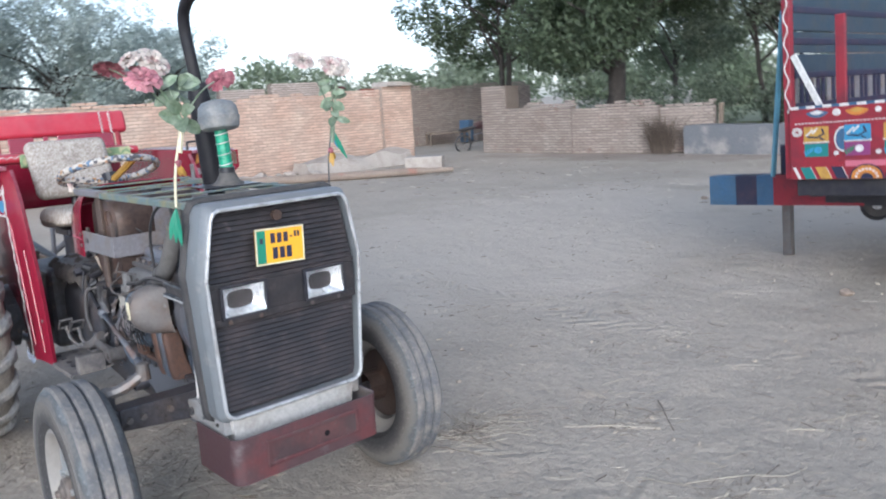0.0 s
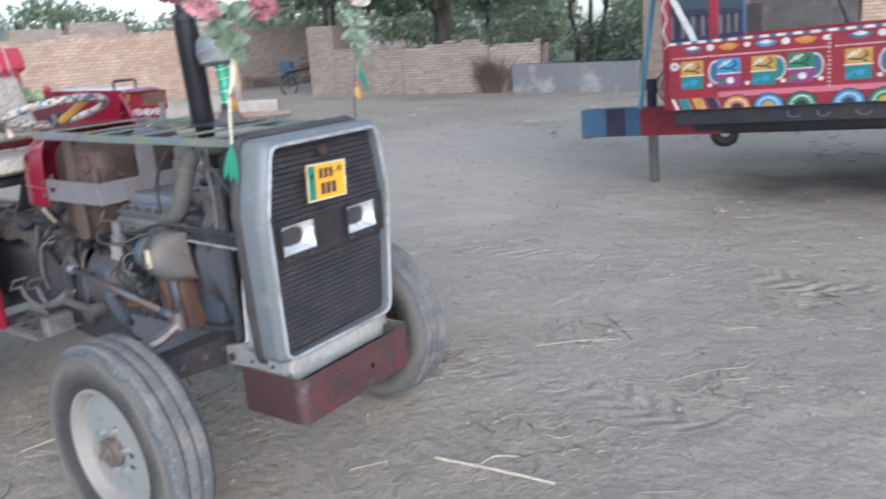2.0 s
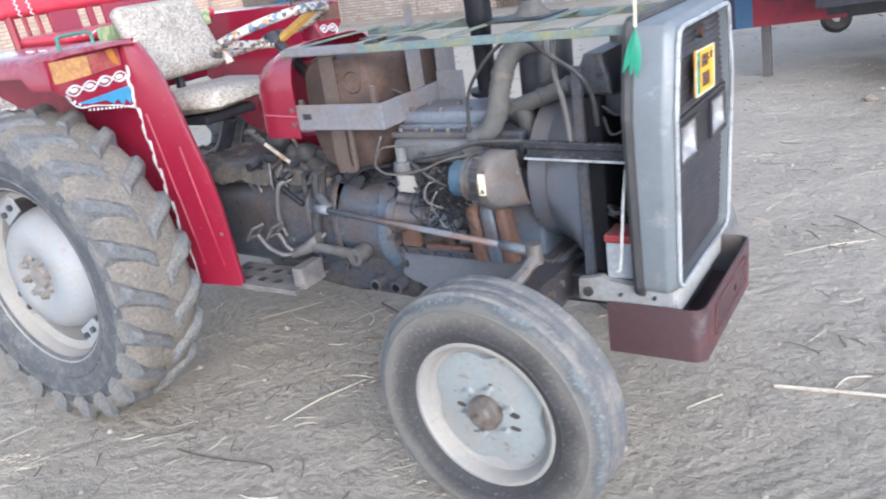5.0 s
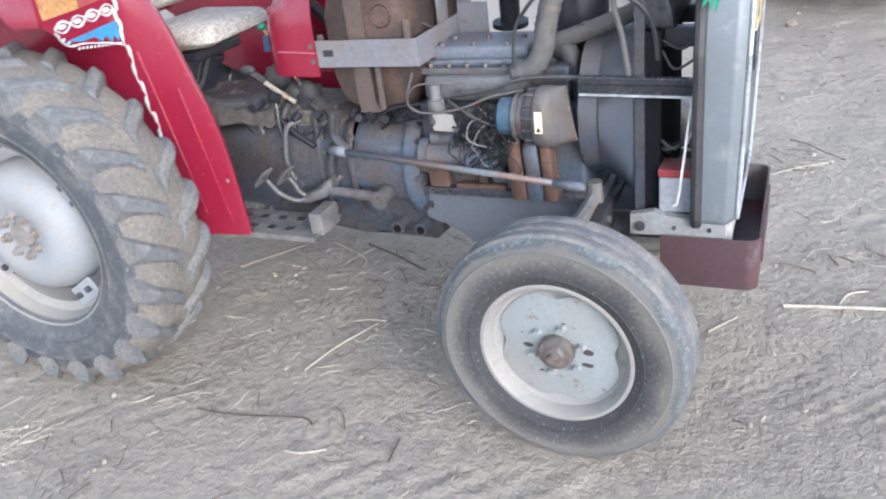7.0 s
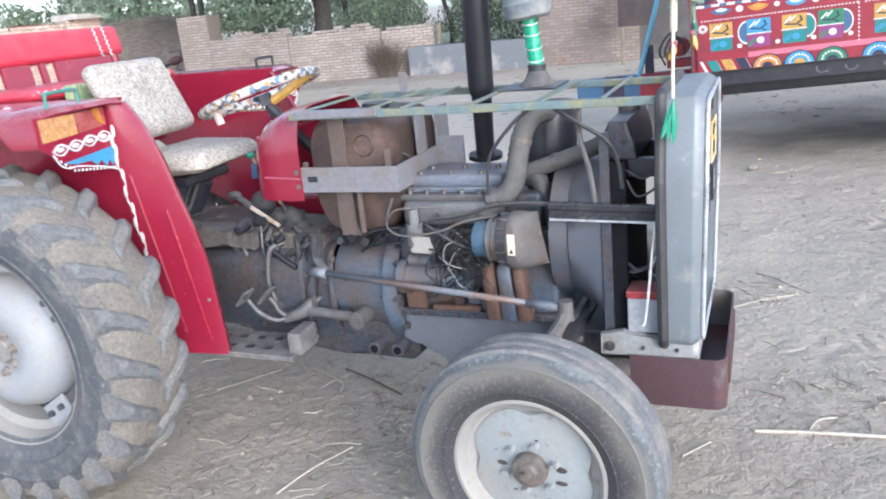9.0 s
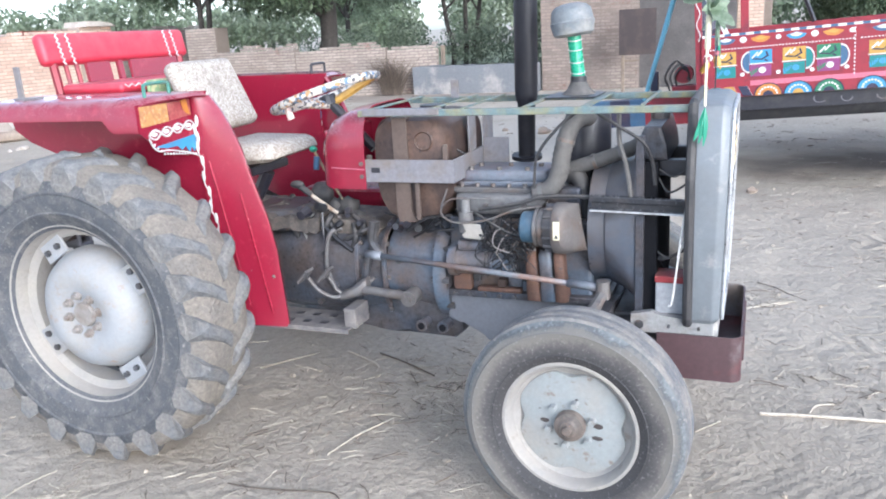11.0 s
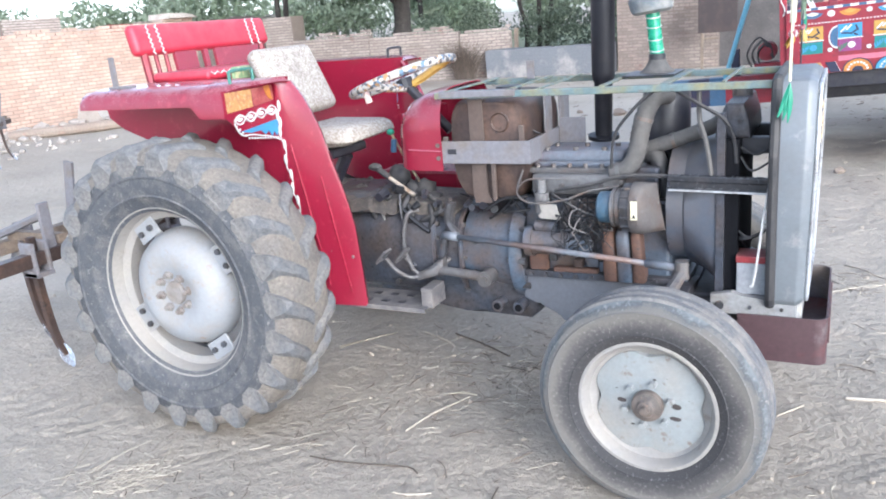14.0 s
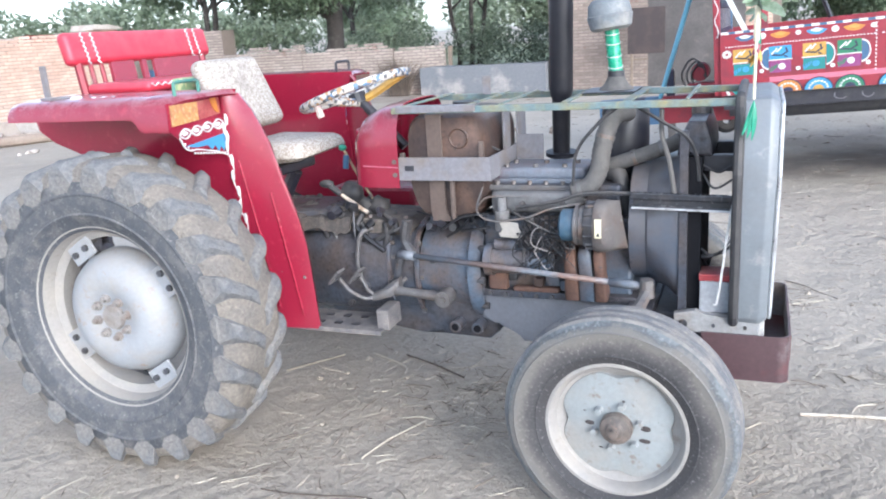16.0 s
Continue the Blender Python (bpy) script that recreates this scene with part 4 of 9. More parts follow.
tree((-29.5, 9.0), 2.5, 0.22, (4.0, 4.6, 3.8), 85000, 0.07, M["leaf_far"], "feathery tree beyond the brick wall, pale grey-green from haze in its colour", 25, gaps=0.44, lobes=15)
tree((-31.5, 14.0), 2.5, 0.22, (3.4, 3.4, 3.0), 70000, 0.07, M["leaf_far"], "feathery tree beyond the brick wall, pale grey-green from haze in its colour", 26, gaps=0.44, lobes=13)
tree((-29.0, 3.8), 2.5, 0.22, (4.2, 4.6, 4.2), 80000, 0.07, M["leaf_far"], "feathery tree beyond the brick wall, pale grey-green from haze in its colour", 27, gaps=0.44, lobes=15)
tree((0.6, 22.4), 2.3, 0.2, (4.4, 3.6, 2.4), 60000, 0.055, M["leaf"], "spreading tree with branches hanging over the shed wall", 28, lobes=11)
tree((5.6, 21.5), 1.6, 0.28, (3.1, 4.2, 3.0), 110000, 0.062, M["leaf"], "dense dark tree behind the trailer", 29, lobes=12)
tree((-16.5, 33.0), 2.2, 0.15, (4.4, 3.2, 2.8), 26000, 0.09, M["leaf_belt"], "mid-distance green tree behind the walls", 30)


def bush_row(name, label, pts, seed, material, size, count):
    """A far belt of bushes and trees of uneven height."""
    rnd = random.Random(seed)
    lob = []
    for x, y, h in pts:
        for k in range(3):
            lob.append(((x + rnd.uniform(-3, 3), y + rnd.uniform(-3, 3), h * rnd.uniform(0.3, 0.6)), (rnd.uniform(2.0, 3.5), rnd.uniform(2.0, 3.5), h * rnd.uniform(0.35, 0.5))))
    v, f = leaf_cloud(lob, count, size, seed, 0.1)
    me = bpy.data.meshes.new(name)
    me.from_pydata(v, [], f)
    me.materials.append(material)
    tagged(new(name, me), label, "trees", kind="stuff")


rnd = random.Random(5)
belt = []
for k in range(46):
    a = radians(100 - 150 * k / 45 + 60)
    d = rnd.uniform(62, 85)
    belt.append((d * math.cos(a), d * math.sin(a), rnd.uniform(5.0, 8.2)))
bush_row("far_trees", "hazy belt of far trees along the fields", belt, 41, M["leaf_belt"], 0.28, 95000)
lob = []
for k in range(16):
    q = rnd.random()
    lob.append(((-13.5 + 0.75 * k, 21.5 + 3.5 * q, 0.7 + 0.5 * q), (rnd.uniform(0.7, 1.2), rnd.uniform(0.7, 1.1), rnd.uniform(0.6, 1.1))))
lv, lf = leaf_cloud(lob, 22000, 0.06, 42, 0.3)
me = bpy.data.meshes.new("hedge")
me.from_pydata(lv, [], lf)
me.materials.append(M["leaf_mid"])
tagged(new("hedge", me), "green undergrowth behind the low walls", "bushes", kind="stuff")
# dry bush: a fan of bare twigs leaning against the low wall
bm = bm_new()
rnd = random.Random(44)
for k in range(230):
    a, lean = rnd.uniform(0, 2 * math.pi), rnd.uniform(0.05, 0.85)
    h = rnd.uniform(0.35, 1.05)
    x, y = -6.5 + rnd.uniform(-0.25, 0.25), 16.12 + rnd.uniform(-0.08, 0.08)
    dx, dy = math.cos(a) * lean * h, math.sin(a) * lean * h * 0.35 - 0.05
    tube(bm, [(x, y, 0), (x + dx * 0.4, y + dy * 0.4, h * 0.55), (x + dx, y + dy, h * 0.95)], [0.008, 0.006, 0.003], 4, 3)
    for q in range(3):
        f = rnd.uniform(0.4, 0.9)
        tube(bm, [(x + dx * f, y + dy * f, h * f), (x + dx * f + rnd.uniform(-0.12, 0.12), y + dy * f, h * f + rnd.uniform(0.02, 0.16))], 0.003, 3)
tagged(part("dry_bush", bm, M["twig"]), "dry bare bush growing against the low wall", "bush", kind="stuff")

# strip of crops beyond the low wall
bm = bm_new()
box(bm, -24, 6, 29, 62, -0.1, 0.12)
tagged(part("crop_field", bm, M["field"]), "pale green crop field beyond the walls", "field", kind="structure")


# ---- painted farm trailer ----
def trailer():
    t = thing("farm_trailer", "red farm trailer with folk-art side boards, parked on its prop leg", "trailer", pose(1.97, 4.76, 0, 0, -2.8, 0))
    # draw beam: blue end, dark band, red length
    for n, x0, x1, mm in (("beam_end", -1.31, -1.03, M["blue"]), ("beam_band", -1.03, -0.82, M["navy"]), ("beam_band", -0.82, -0.66, M["blue"]), ("beam", -0.66, 0.14, M["trailer_red"]), ("rear_beam", 0.14, 4.2, M["black"])):
        bm = bm_new()
        box(bm, x0, x1, 1.07, 1.23, 0.50, 0.785, 0.006 if n == "beam_end" else 0.0)
        part(n, bm, mm, t)
    for k in range(7):
        bm = bm_new()
        box(bm, 0.1 + 0.75 * k, 0.2 + 0.75 * k, 0.1, 2.5, 0.70, 0.84)
        part("floor_bearer", bm, M["black"], t)
    # dark sill under the near board, with worn white strokes
    bm = bm_new()
    box(bm, 0.02, 4.98, 0.06, 0.12, 0.712, 0.842, 0.004)
    sill = part("sill", bm, M["black"], t)
    q = random.Random(77)
    for k in range(16):
        bm = bm_new()
        x = 0.95 + 0.28 * k + q.uniform(-0.05, 0.05)
        ring(bm, x, 0.78, 0.032, 0.038, 0.056, q.uniform(120, 200), q.uniform(300, 400), 0.003, 20, q.uniform(0.7, 1.6))
        part("white_stroke", bm, M["strap"], sill)
    for y in (0.5, 2.0):
        bm = bm_new()
        box(bm, 0.05, 4.9, y, y + 0.1, 0.60, 0.72)
        part("chassis_rail", bm, M["black"], t)
    bm = bm_new()
    box(bm, 0.02, 4.98, 0.04, 2.56, 0.84, 0.88)
    part("floor", bm, M["wood"], t)
    bm = bm_new()
    box(bm, -0.60, -0.52, 1.10, 1.18, 0.02, 0.52, 0.006)
    part("prop_leg", bm, M["worn_arm"], t, "dark steel prop leg")
    bm = bm_new()
    for k in range(6):
        tube(bm, [(1.5 + 0.05 * k, 0.6, 0.60 - 0.02 * k), (2.2, 0.6, 0.50 - 0.02 * k), (2.9 - 0.05 * k, 0.6, 0.60 - 0.02 * k)], 0.014, 4, 5)
    part("leaf_spring", bm, M["black"], t)
    bm = bm_new()
    lathe(bm, [(0.05, -0.05), (0.12, -0.05), (0.15, 0.0), (0.12, 0.05), (0.05, 0.05)], pose(-0.05, 1.9, 0.40, 75, 0, 20), 20, True)
    part("tow_ring", bm, M["rubber"], t)
    bm = bm_new()
    cyl(bm, (4.0, 0.3, 0.24), (4.0, 2.3, 0.24), 0.05)
    part("axle", bm, M["black"], t)
    for y in (0.35, 2.15):
        bm = bm_new()
        lathe(bm, [(0.22, -0.11), (0.38, -0.12), (0.44, -0.08), (0.45, 0), (0.44, 0.08), (0.38, 0.12), (0.22, 0.11)], pose(4.0, y + 0.1, 0.24, 90), 28, True)
        part("wheel", bm, M["tyre"], t)
    for y0, near in ((0.0, True), (2.56, False)):
        bm = bm_new()
        box(bm, 0.88, 6.6, 0.0, 0.04, 0.665, 1.375, 0.004)
        side = part("side_board", bm, M["trailer_red"], t)
        side.scale = (0.87, 1, 0.782)
        side.location = (-0.88 * 0.87, y0, 0.845 - 0.665 * 0.782)
        if near:
            art(side)
    bm = bm_new()
    box(bm, 4.94, 4.98, 0.04, 2.56, 0.86, 1.40)
    part("tail_board", bm, M["trailer_red"], t)
    # front: corner post with a wavy line, stake, strut, brace, blue head gate
    bm = bm_new()
    box(bm, -0.055, 0.005, 0.03, 0.10, 0.85, 2.30, 0.006)
    cp = part("corner_post", bm, M["trailer_red"], t)
    bm = bm_new()
    tube(bm, [(-0.025 + 0.016 * math.sin(k * 1.3), 0.026, 1.36 + 0.04 * k) for k in range(23)], 0.006, 4, 2)
    part("wavy_line", bm, M["white"], cp, "white wavy painted line")
    bm = bm_new()
    box(bm, 0.33, 0.40, 0.05, 0.09, 1.36, 2.05, 0.006)
    part("stake", bm, M["trailer_red"], t)
    bm = bm_new()
    box(bm, -0.022, 0.022, -0.015, 0.015, 0, 0.46, 0.004, m=pose(0.225, 0.04, 1.38, 0, -26))
    part("strut", bm, M["white"], t, "white painted strut")
    bm = bm_new()
    tube(bm, [(-0.66, 1.08, 0.78), (-0.12, 0.2, 2.15)], 0.024, 8)
    part("brace", bm, mat("light_blue_paint", (0.16, 0.40, 0.55), 0.45, scale=9), t, "light blue round brace")
    bm = bm_new()
    box(bm, -0.02, 0.02, 0.10, 2.5, 0.88, 1.38)
    part("head_board", bm, M["trailer_red"], t)
    for z in (1.38, 1.62, 1.88, 2.12):
        bm = bm_new()
        box(bm, -0.03, 0.01, 0.10, 2.5, z, z + 0.05, 0.004)
        part("gate_rail", bm, M["navy"], t)
    for k in range(24):
        bm = bm_new()
        box(bm, -0.024, 0.004, 0.14 + 0.1 * k, 0.165 + 0.1 * k, 1.38, 1.64, 0.003)
        part("gate_bar", bm, M["navy"] if k % 3 else M["strap"], t)
    for k in range(4):
        bm = bm_new()
        box(bm, -0.022, 0.002, 0.10, 2.5, 1.645 + 0.17 * k, 1.807 + 0.17 * k, 0.005)
        gp = part("gate_plank", bm, mat("dull_blue_plank", (0.02, 0.042, 0.068), 0.6, second=(0.035, 0.045, 0.055), scale=5, bump=0.15, dust=0.2, dust_colour=DUST) if k == 0 else gp.data.materials[0], t)
        if k in (1, 3):
            for j in range(4):
                for a in range(5):
                    bm = bm_new()
                    blob(bm, (-0.024, 0.45 + 0.5 * j + 0.035 * math.cos(a * 1.257), 1.726 + 0.17 * k + 0.035 * math.sin(a * 1.257)), (0.004, 0.022, 0.022), 1)
                    part("flower_petal", bm, M["white"], gp)
    bm = bm_new()
    tube(bm, [(1.05, 2.4, 1.40), (0.70, 2.4, 2.35)], 0.025, 6)
    part("rear_strut", bm, M["black"], t)
    bm = bm_new()
    box(bm, -0.05, 0.02, 2.5, 2.58, 0.86, 2.34, 0.006)
    part("gate_post", bm, M["blue"], t)
    # winch, hose bundle and upright at the front
    bm = bm_new()
    cyl(bm, (-0.24, 0.92, 1.02), (-0.24, 1.10, 1.02), 0.09, seg=18)
    cyl(bm, (-0.24, 0.88, 1.02), (-0.24, 0.92, 1.02), 0.045, seg=12)
    box(bm, -0.36, -0.02, 0.9, 1.12, 0.83, 0.91, 0.006)
    part("winch", bm, M["trailer_red"], t)
    bm = bm_new()
    for k in range(3):
        tube(bm, [(-0.38 + 0.04 * k, 0.95, 0.86), (-0.42 + 0.05 * k, 0.9, 1.02), (-0.30 + 0.04 * k, 0.92, 1.16 - 0.03 * k), (-0.18, 0.9, 0.95)], 0.010, 6, 6)
    part("hose", bm, M["rubber"], t)
    bm = bm_new()
    box(bm, -0.60, -0.52, 1.1, 1.2, 0.78, 1.06, 0.008)
    part("front_upright", bm, M["navy"], t)


def disc(bm, x, z, r, y=-0.0035, seg=16, rx=None, a0=0, a1=360, depth=0.0035):
    """A flat painted disc or part of one on the board's face."""
    n = max(int(seg * (a1 - a0) / 360), 3)
    ring = [(x + (rx or r) * math.cos(radians(a0 + (a1 - a0) * k / n)), z + r * math.sin(radians(a0 + (a1 - a0) * k / n))) for k in range(n + (0 if a1 - a0 == 360 else 1))]
    plate(bm, ring, depth, Matrix.Translation((0, y + depth, 0)) @ XZ)


def ring(bm, x, z, r0, r1, y, a0, a1, depth=0.003, seg=28, sx=1.0):
    n = max(int(seg * (a1 - a0) / 360), 4)
    an = [radians(a0 + (a1 - a0) * k / n) for k in range(n + 1)]
    out = [(x + sx * r1 * math.cos(a), z + r1 * math.sin(a)) for a in an] + [(x + sx * r0 * math.cos(a), z + r0 * math.sin(a)) for a in an[::-1]]
    plate(bm, out, depth, Matrix.Translation((0, y + depth, 0)) @ XZ)


def art(side):
    """Folk-art painting on the near side board, one part for each motif."""
    def tile(x0, x1, z0, z1, material, name="painted_tile", y=-0.003, par=None):
        bm = bm_new()
        box(bm, x0, x1, y, y + 0.006, z0, z1)
        return part(name, bm, material, par or side)

    base = 0.665
    # top edge: white and blue dashes
    for k in range(36):
        tile(0.89 + 0.14 * k, 0.89 + 0.14 * k + 0.075, 1.352, 1.379, M["white"], "edge_dash")
        tile(0.965 + 0.14 * k, 0.965 + 0.14 * k + 0.065, 1.352, 1.379, M["blue"], "edge_dash")
    for s in range(4):
        o = 0.90 + 1.42 * s
        if o > 5.2:
            break
        # motifs of the upper row
        for k, mm in enumerate((M["blue"], M["orange"], M["sky_blue"], M["orange"])):
            x = o + 0.22 + 0.33 * k
            bm = bm_new()
            ring(bm, x, 1.335, 0.0, 0.075, -0.003, 200, 340, sx=1.35)
            eye = part("petal_motif", bm, mm, side)
            bm = bm_new()
            ring(bm, x, 1.33, 0.0, 0.042, -0.006, 205, 335, sx=1.5)
            part("petal_core", bm, M["white"] if k % 2 == 0 else M["yellow"], eye)
            bm = bm_new()
            disc(bm, x + 0.165, 1.30, 0.026 if k % 2 else 0.034)
            part("dot", bm, M["white"], side)
        # dotted line
        bm = bm_new()
        for k in range(46):
            box(bm, o + 0.03 + 0.03 * k, o + 0.047 + 0.03 * k, -0.003, 0.002, 1.205, 1.217)
        part("dotted_line", bm, M["white"], side)
        bm = bm_new()
        for k in range(13):
            box(bm, o + 1.395, o + 1.407, -0.003, 0.002, 0.83 + 0.04 * k, 0.85 + 0.04 * k)
        part("dotted_line", bm, M["white"], side)
        # writing tiles, flower tiles and arcs
        cols = ((0.21, M["yellow"], M["teal"]), (0.55, M["sky_blue"], M["purple"]), (0.86, M["yellow"], M["teal"]), (1.17, M["dgreen"], M["purple"]))
        for k, (dx, c1, c2) in enumerate(cols):
            x = o + dx
            a = tile(x - 0.105, x + 0.105, 1.03, 1.175, c1, "writing_tile")
            bm = bm_new()
            box(bm, x - 0.112, x + 0.112, -0.002, 0.002, 1.018, 1.03)
            part("tile_edge", bm, M["white"], a)
            for j, (bx, bz, bw, ang, wc) in enumerate(((-0.03, 1.075, 0.10, 8, M["navy"]), (0.035, 1.085, 0.07, -35, M["navy"]), (0.06, 1.125, 0.06, 70, M["navy"]), (-0.055, 1.12, 0.085, -48, M["white"]), (-0.01, 1.135, 0.07, -48, M["white"]), (0.05, 1.055, 0.04, 30, M["navy"]))):
                bm = bm_new()
                box(bm, -bw / 2, bw / 2, -0.0055, -0.001, -0.008, 0.008, m=pose(x + bx, 0, bz, 0, ang))
                part("writing_bar", bm, wc, a)
            b = tile(x - 0.10, x + 0.10, 0.885, 1.012, c2, "flower_tile")
            bm = bm_new()
            disc(bm, x + 0.015, 0.95, 0.034, -0.006)
            fl = part("flower", bm, M["white"] if k % 2 else M["sky_blue"], b)
            for q in range(4):
                bm = bm_new()
                box(bm, -0.006, 0.006, -0.0055, -0.001, 0, 0.05, m=pose(x - 0.085 + 0.014 * q, 0, 0.895 + 0.012 * q, 0, -18 + 12 * q))
                part("leaf_stroke", bm, M["dgreen"] if c2 == M["purple"] else M["sky_blue"], b)
            if k:
                sg = -1 if k == 1 else 1
                a0, a1 = (90, 270) if sg < 0 else (-90, 90)
                bm = bm_new()
                ring(bm, x + sg * 0.108, 1.045, 0.0, 0.105, -0.0025, a0, a1, sx=0.62)
                part("half_round", bm, M["blue"] if k % 2 else M["teal"], side)
                bm = bm_new()
                ring(bm, x + sg * 0.108, 1.045, 0.105, 0.122, -0.004, a0, a1, sx=0.66)
                part("arc", bm, M["white"], side)
            bm = bm_new()
            disc(bm, x + 0.165, 0.915, 0.022)
            part("dot", bm, M["white"], side)
        # white daisy at the front end
        if s == 0:
            for q in range(8):
                bm = bm_new()
                disc(bm, o + 0.045 + 0.03 * math.cos(q * math.pi / 4), 1.13 + 0.03 * math.sin(q * math.pi / 4), 0.017)
                part("daisy_petal", bm, M["white"], side)
        # scallops along the foot
        tile(o + (0.45 if s == 0 else 0), min(o + 1.42, 5.99), 0.785, 0.84, M["pink"], "pink_band", -0.0022)
        if s == 0:
            for k, mm in enumerate((M["white"], M["teal"], M["white"], M["yellow"], M["white"], M["navy"], M["white"])):
                w = 0.03 if k % 2 == 0 else 0.10
                x = o + 0.0 + 0.066 * k
                bm = bm_new()
                plate(bm, [(x, 0.785), (x + w * 0.9, 0.785), (x + w * 0.9 + 0.05, 0.67), (x + 0.05, 0.67)], 0.004 + 0.0005 * (k % 2), Matrix.Translation((0, 0.0005, 0)) @ XZ)
                part("slant_stripe", bm, mm, side)
        for k in range(5):
            x = o + 0.28 * k + (0.62 if s == 0 else 0.14)
            if (s == 0 and k > 2) or x > 5.8:
                continue
            bm = bm_new()
            ring(bm, x, 0.668, 0.0, 0.135, -0.004, 0, 180)
            sc = part("scallop", bm, (M["orange"], M["sky_blue"], M["dgreen"])[(k + s) % 3], side)
            bm = bm_new()
            ring(bm, x, 0.668, 0.125, 0.137, -0.007, 0, 180)
            part("scallop_edge", bm, M["navy"], sc)
            for q in range(9):
                bm = bm_new()
                disc(bm, x + 0.085 * math.cos(math.pi * (q + 0.5) / 9), 0.672 + 0.085 * math.sin(math.pi * (q + 0.5) / 9), 0.012, -0.007, 6)
                part("scallop_dot", bm, M["white"], sc)
            bm = bm_new()
            ring(bm, x, 0.668, 0.0, 0.05, -0.007, 0, 180)
            part("scallop_core", bm, M["yellow"] if k % 2 else M["navy"], sc)


trailer()


# ---- tractor ----
def tractor():
    T = thing("tractor", "old red and grey farm tractor without bonnet, dusty and oily", "tractor")

    # ---- rear wheels ----
    def rear_wheel(s):
        yc = -0.655 if s < 0 else 0.83
        out = Matrix.Translation((0, yc, 0.61)) @ Matrix.Rotation(radians(90 * s * -1), 4, "X")  # local z points outward
        # tyre carcass
        bm = bm_new()
        prof = [(0.345, -0.115), (0.40, -0.148), (0.47, -0.160), (0.535, -0.153), (0.578, -0.136), (0.596, -0.105), (0.601, -0.06), (0.603, -0.02), (0.603, 0.02), (0.601, 0.06), (0.596, 0.105), (0.578, 0.136), (0.535, 0.153), (0.50, 0.158), (0.495, 0.162), (0.488, 0.162), (0.483, 0.158), (0.45, 0.159), (0.42, 0.153), (0.415, 0.157), (0.408, 0.155), (0.403, 0.150), (0.38, 0.14), (0.345, 0.115)]
        lathe(bm, prof, Matrix(), 132)
        for v in bm.verts:  # earth packed unevenly between the lugs
            r = math.hypot(v.co.x, v.co.y)
            if r > 0.565:
                k = 1 + (0.010 * noise.noise(v.co * 9) + 0.006 * noise.noise(v.co * 27)) / r
                v.co.x *= k
                v.co.y *= k
        bmesh.ops.transform(bm, matrix=out, verts=bm.verts)
        for f in bm.faces:
            c = out.inverted() @ f.calc_center_median()
            f.material_index = 1 if math.hypot(c.x, c.y) > 0.545 else 0
        tyre = part("rear_tyre", bm, [M["tyre"], M["tread"]], T, "tall dusty rear tyre with chevron lugs", smooth=40)
        # lugs in two rows, chevron fashion
        n = 22
        for half in (-1, 1):
            base = bm_new()
            rows = []
            for k in range(7):
                f = k / 6
                z = half * (0.012 + 0.150 * f)
                a = -0.165 * f ** 0.85
                r0 = 0.585 - 0.012 * f - (0.030 if k == 6 else 0)
                r1 = 0.624 - 0.009 * f - (0.020 if k == 6 else 0)
                w0, w1 = 0.054, 0.022
                ring = []
                for r, w in ((r0 - 0.02, -w0), (r1, -w1), (r1, w1), (r0 - 0.02, w0)):
                    ang = -a + w / r
                    ring.append(base.verts.new((r * math.cos(ang), r * math.sin(ang), z)))
                rows.append(ring)
            # shoulder: the lug runs down the side wall
            for f, r0, r1 in ((0.160, 0.50, 0.570), (0.156, 0.475, 0.50)):
                ring = []
                for r, w in ((r0, -0.032), (r1, -0.018), (r1, 0.018), (r0, 0.032)):
                    ang = 0.175 + w / r
                    ring.append(base.verts.new((r * math.cos(ang), r * math.sin(ang), half * f)))
                rows.append(ring)
            for p, q in zip(rows, rows[1:]):
                for j in range(4):
                    base.faces.new((p[j], p[(j + 1) % 4], q[(j + 1) % 4], q[j]))
            base.faces.new(rows[0])
            base.faces.new(rows[-1][::-1])
            bmesh.ops.recalc_face_normals(base, faces=base.faces)
            top_edges = [e for e in base.edges if all(any(v is r[1] or v is r[2] for r in rows) for v in e.verts)]
            bmesh.ops.bevel(base, geom=top_edges, offset=0.007, segments=1, affect="EDGES", profile=0.5)
            for v in base.verts:
                v.co += Vector((noise.noise(v.co * 23), noise.noise(v.co * 23 + Vector((5, 0, 0))), 0)) * 0.006
            me = bpy.data.meshes.new("lug")
            base.to_mesh(me)
            base.free()
            me.materials.append(M["lug"])
            for k in range(n):
                o = new("lug", me)
                o.parent = tyre
                o.matrix_local = out @ Matrix.Rotation(2 * math.pi * (k + (0.5 if half > 0 else 0)) / n, 4, "Z")
        # rim with flanges and a deep well
        bm = bm_new()
        lathe(bm, [(0.372, 0.128), (0.378, 0.118), (0.368, 0.108), (0.352, 0.10), (0.345, 0.06), (0.318, 0.045), (0.315, -0.02), (0.34, -0.05), (0.352, -0.10), (0.375, -0.125), (0.365, -0.13), (0.34, -0.10), (0.33, -0.055), (0.305, -0.03), (0.305, 0.05), (0.335, 0.065), (0.343, 0.10), (0.36, 0.128)], out, 56, True)
        rim = part("rear_rim", bm, M["rim_dusty"], T, smooth=35)
        # dished centre disc, bulging outward
        bm = bm_new()
        lathe(bm, [(0.0, 0.098), (0.05, 0.10), (0.085, 0.108), (0.105, 0.12), (0.15, 0.125), (0.19, 0.115), (0.225, 0.085), (0.245, 0.045), (0.252, 0.01), (0.252, -0.01), (0.242, 0.01), (0.22, 0.06), (0.18, 0.095), (0.10, 0.10), (0.08, 0.085), (0.0, 0.08)], out, 48)
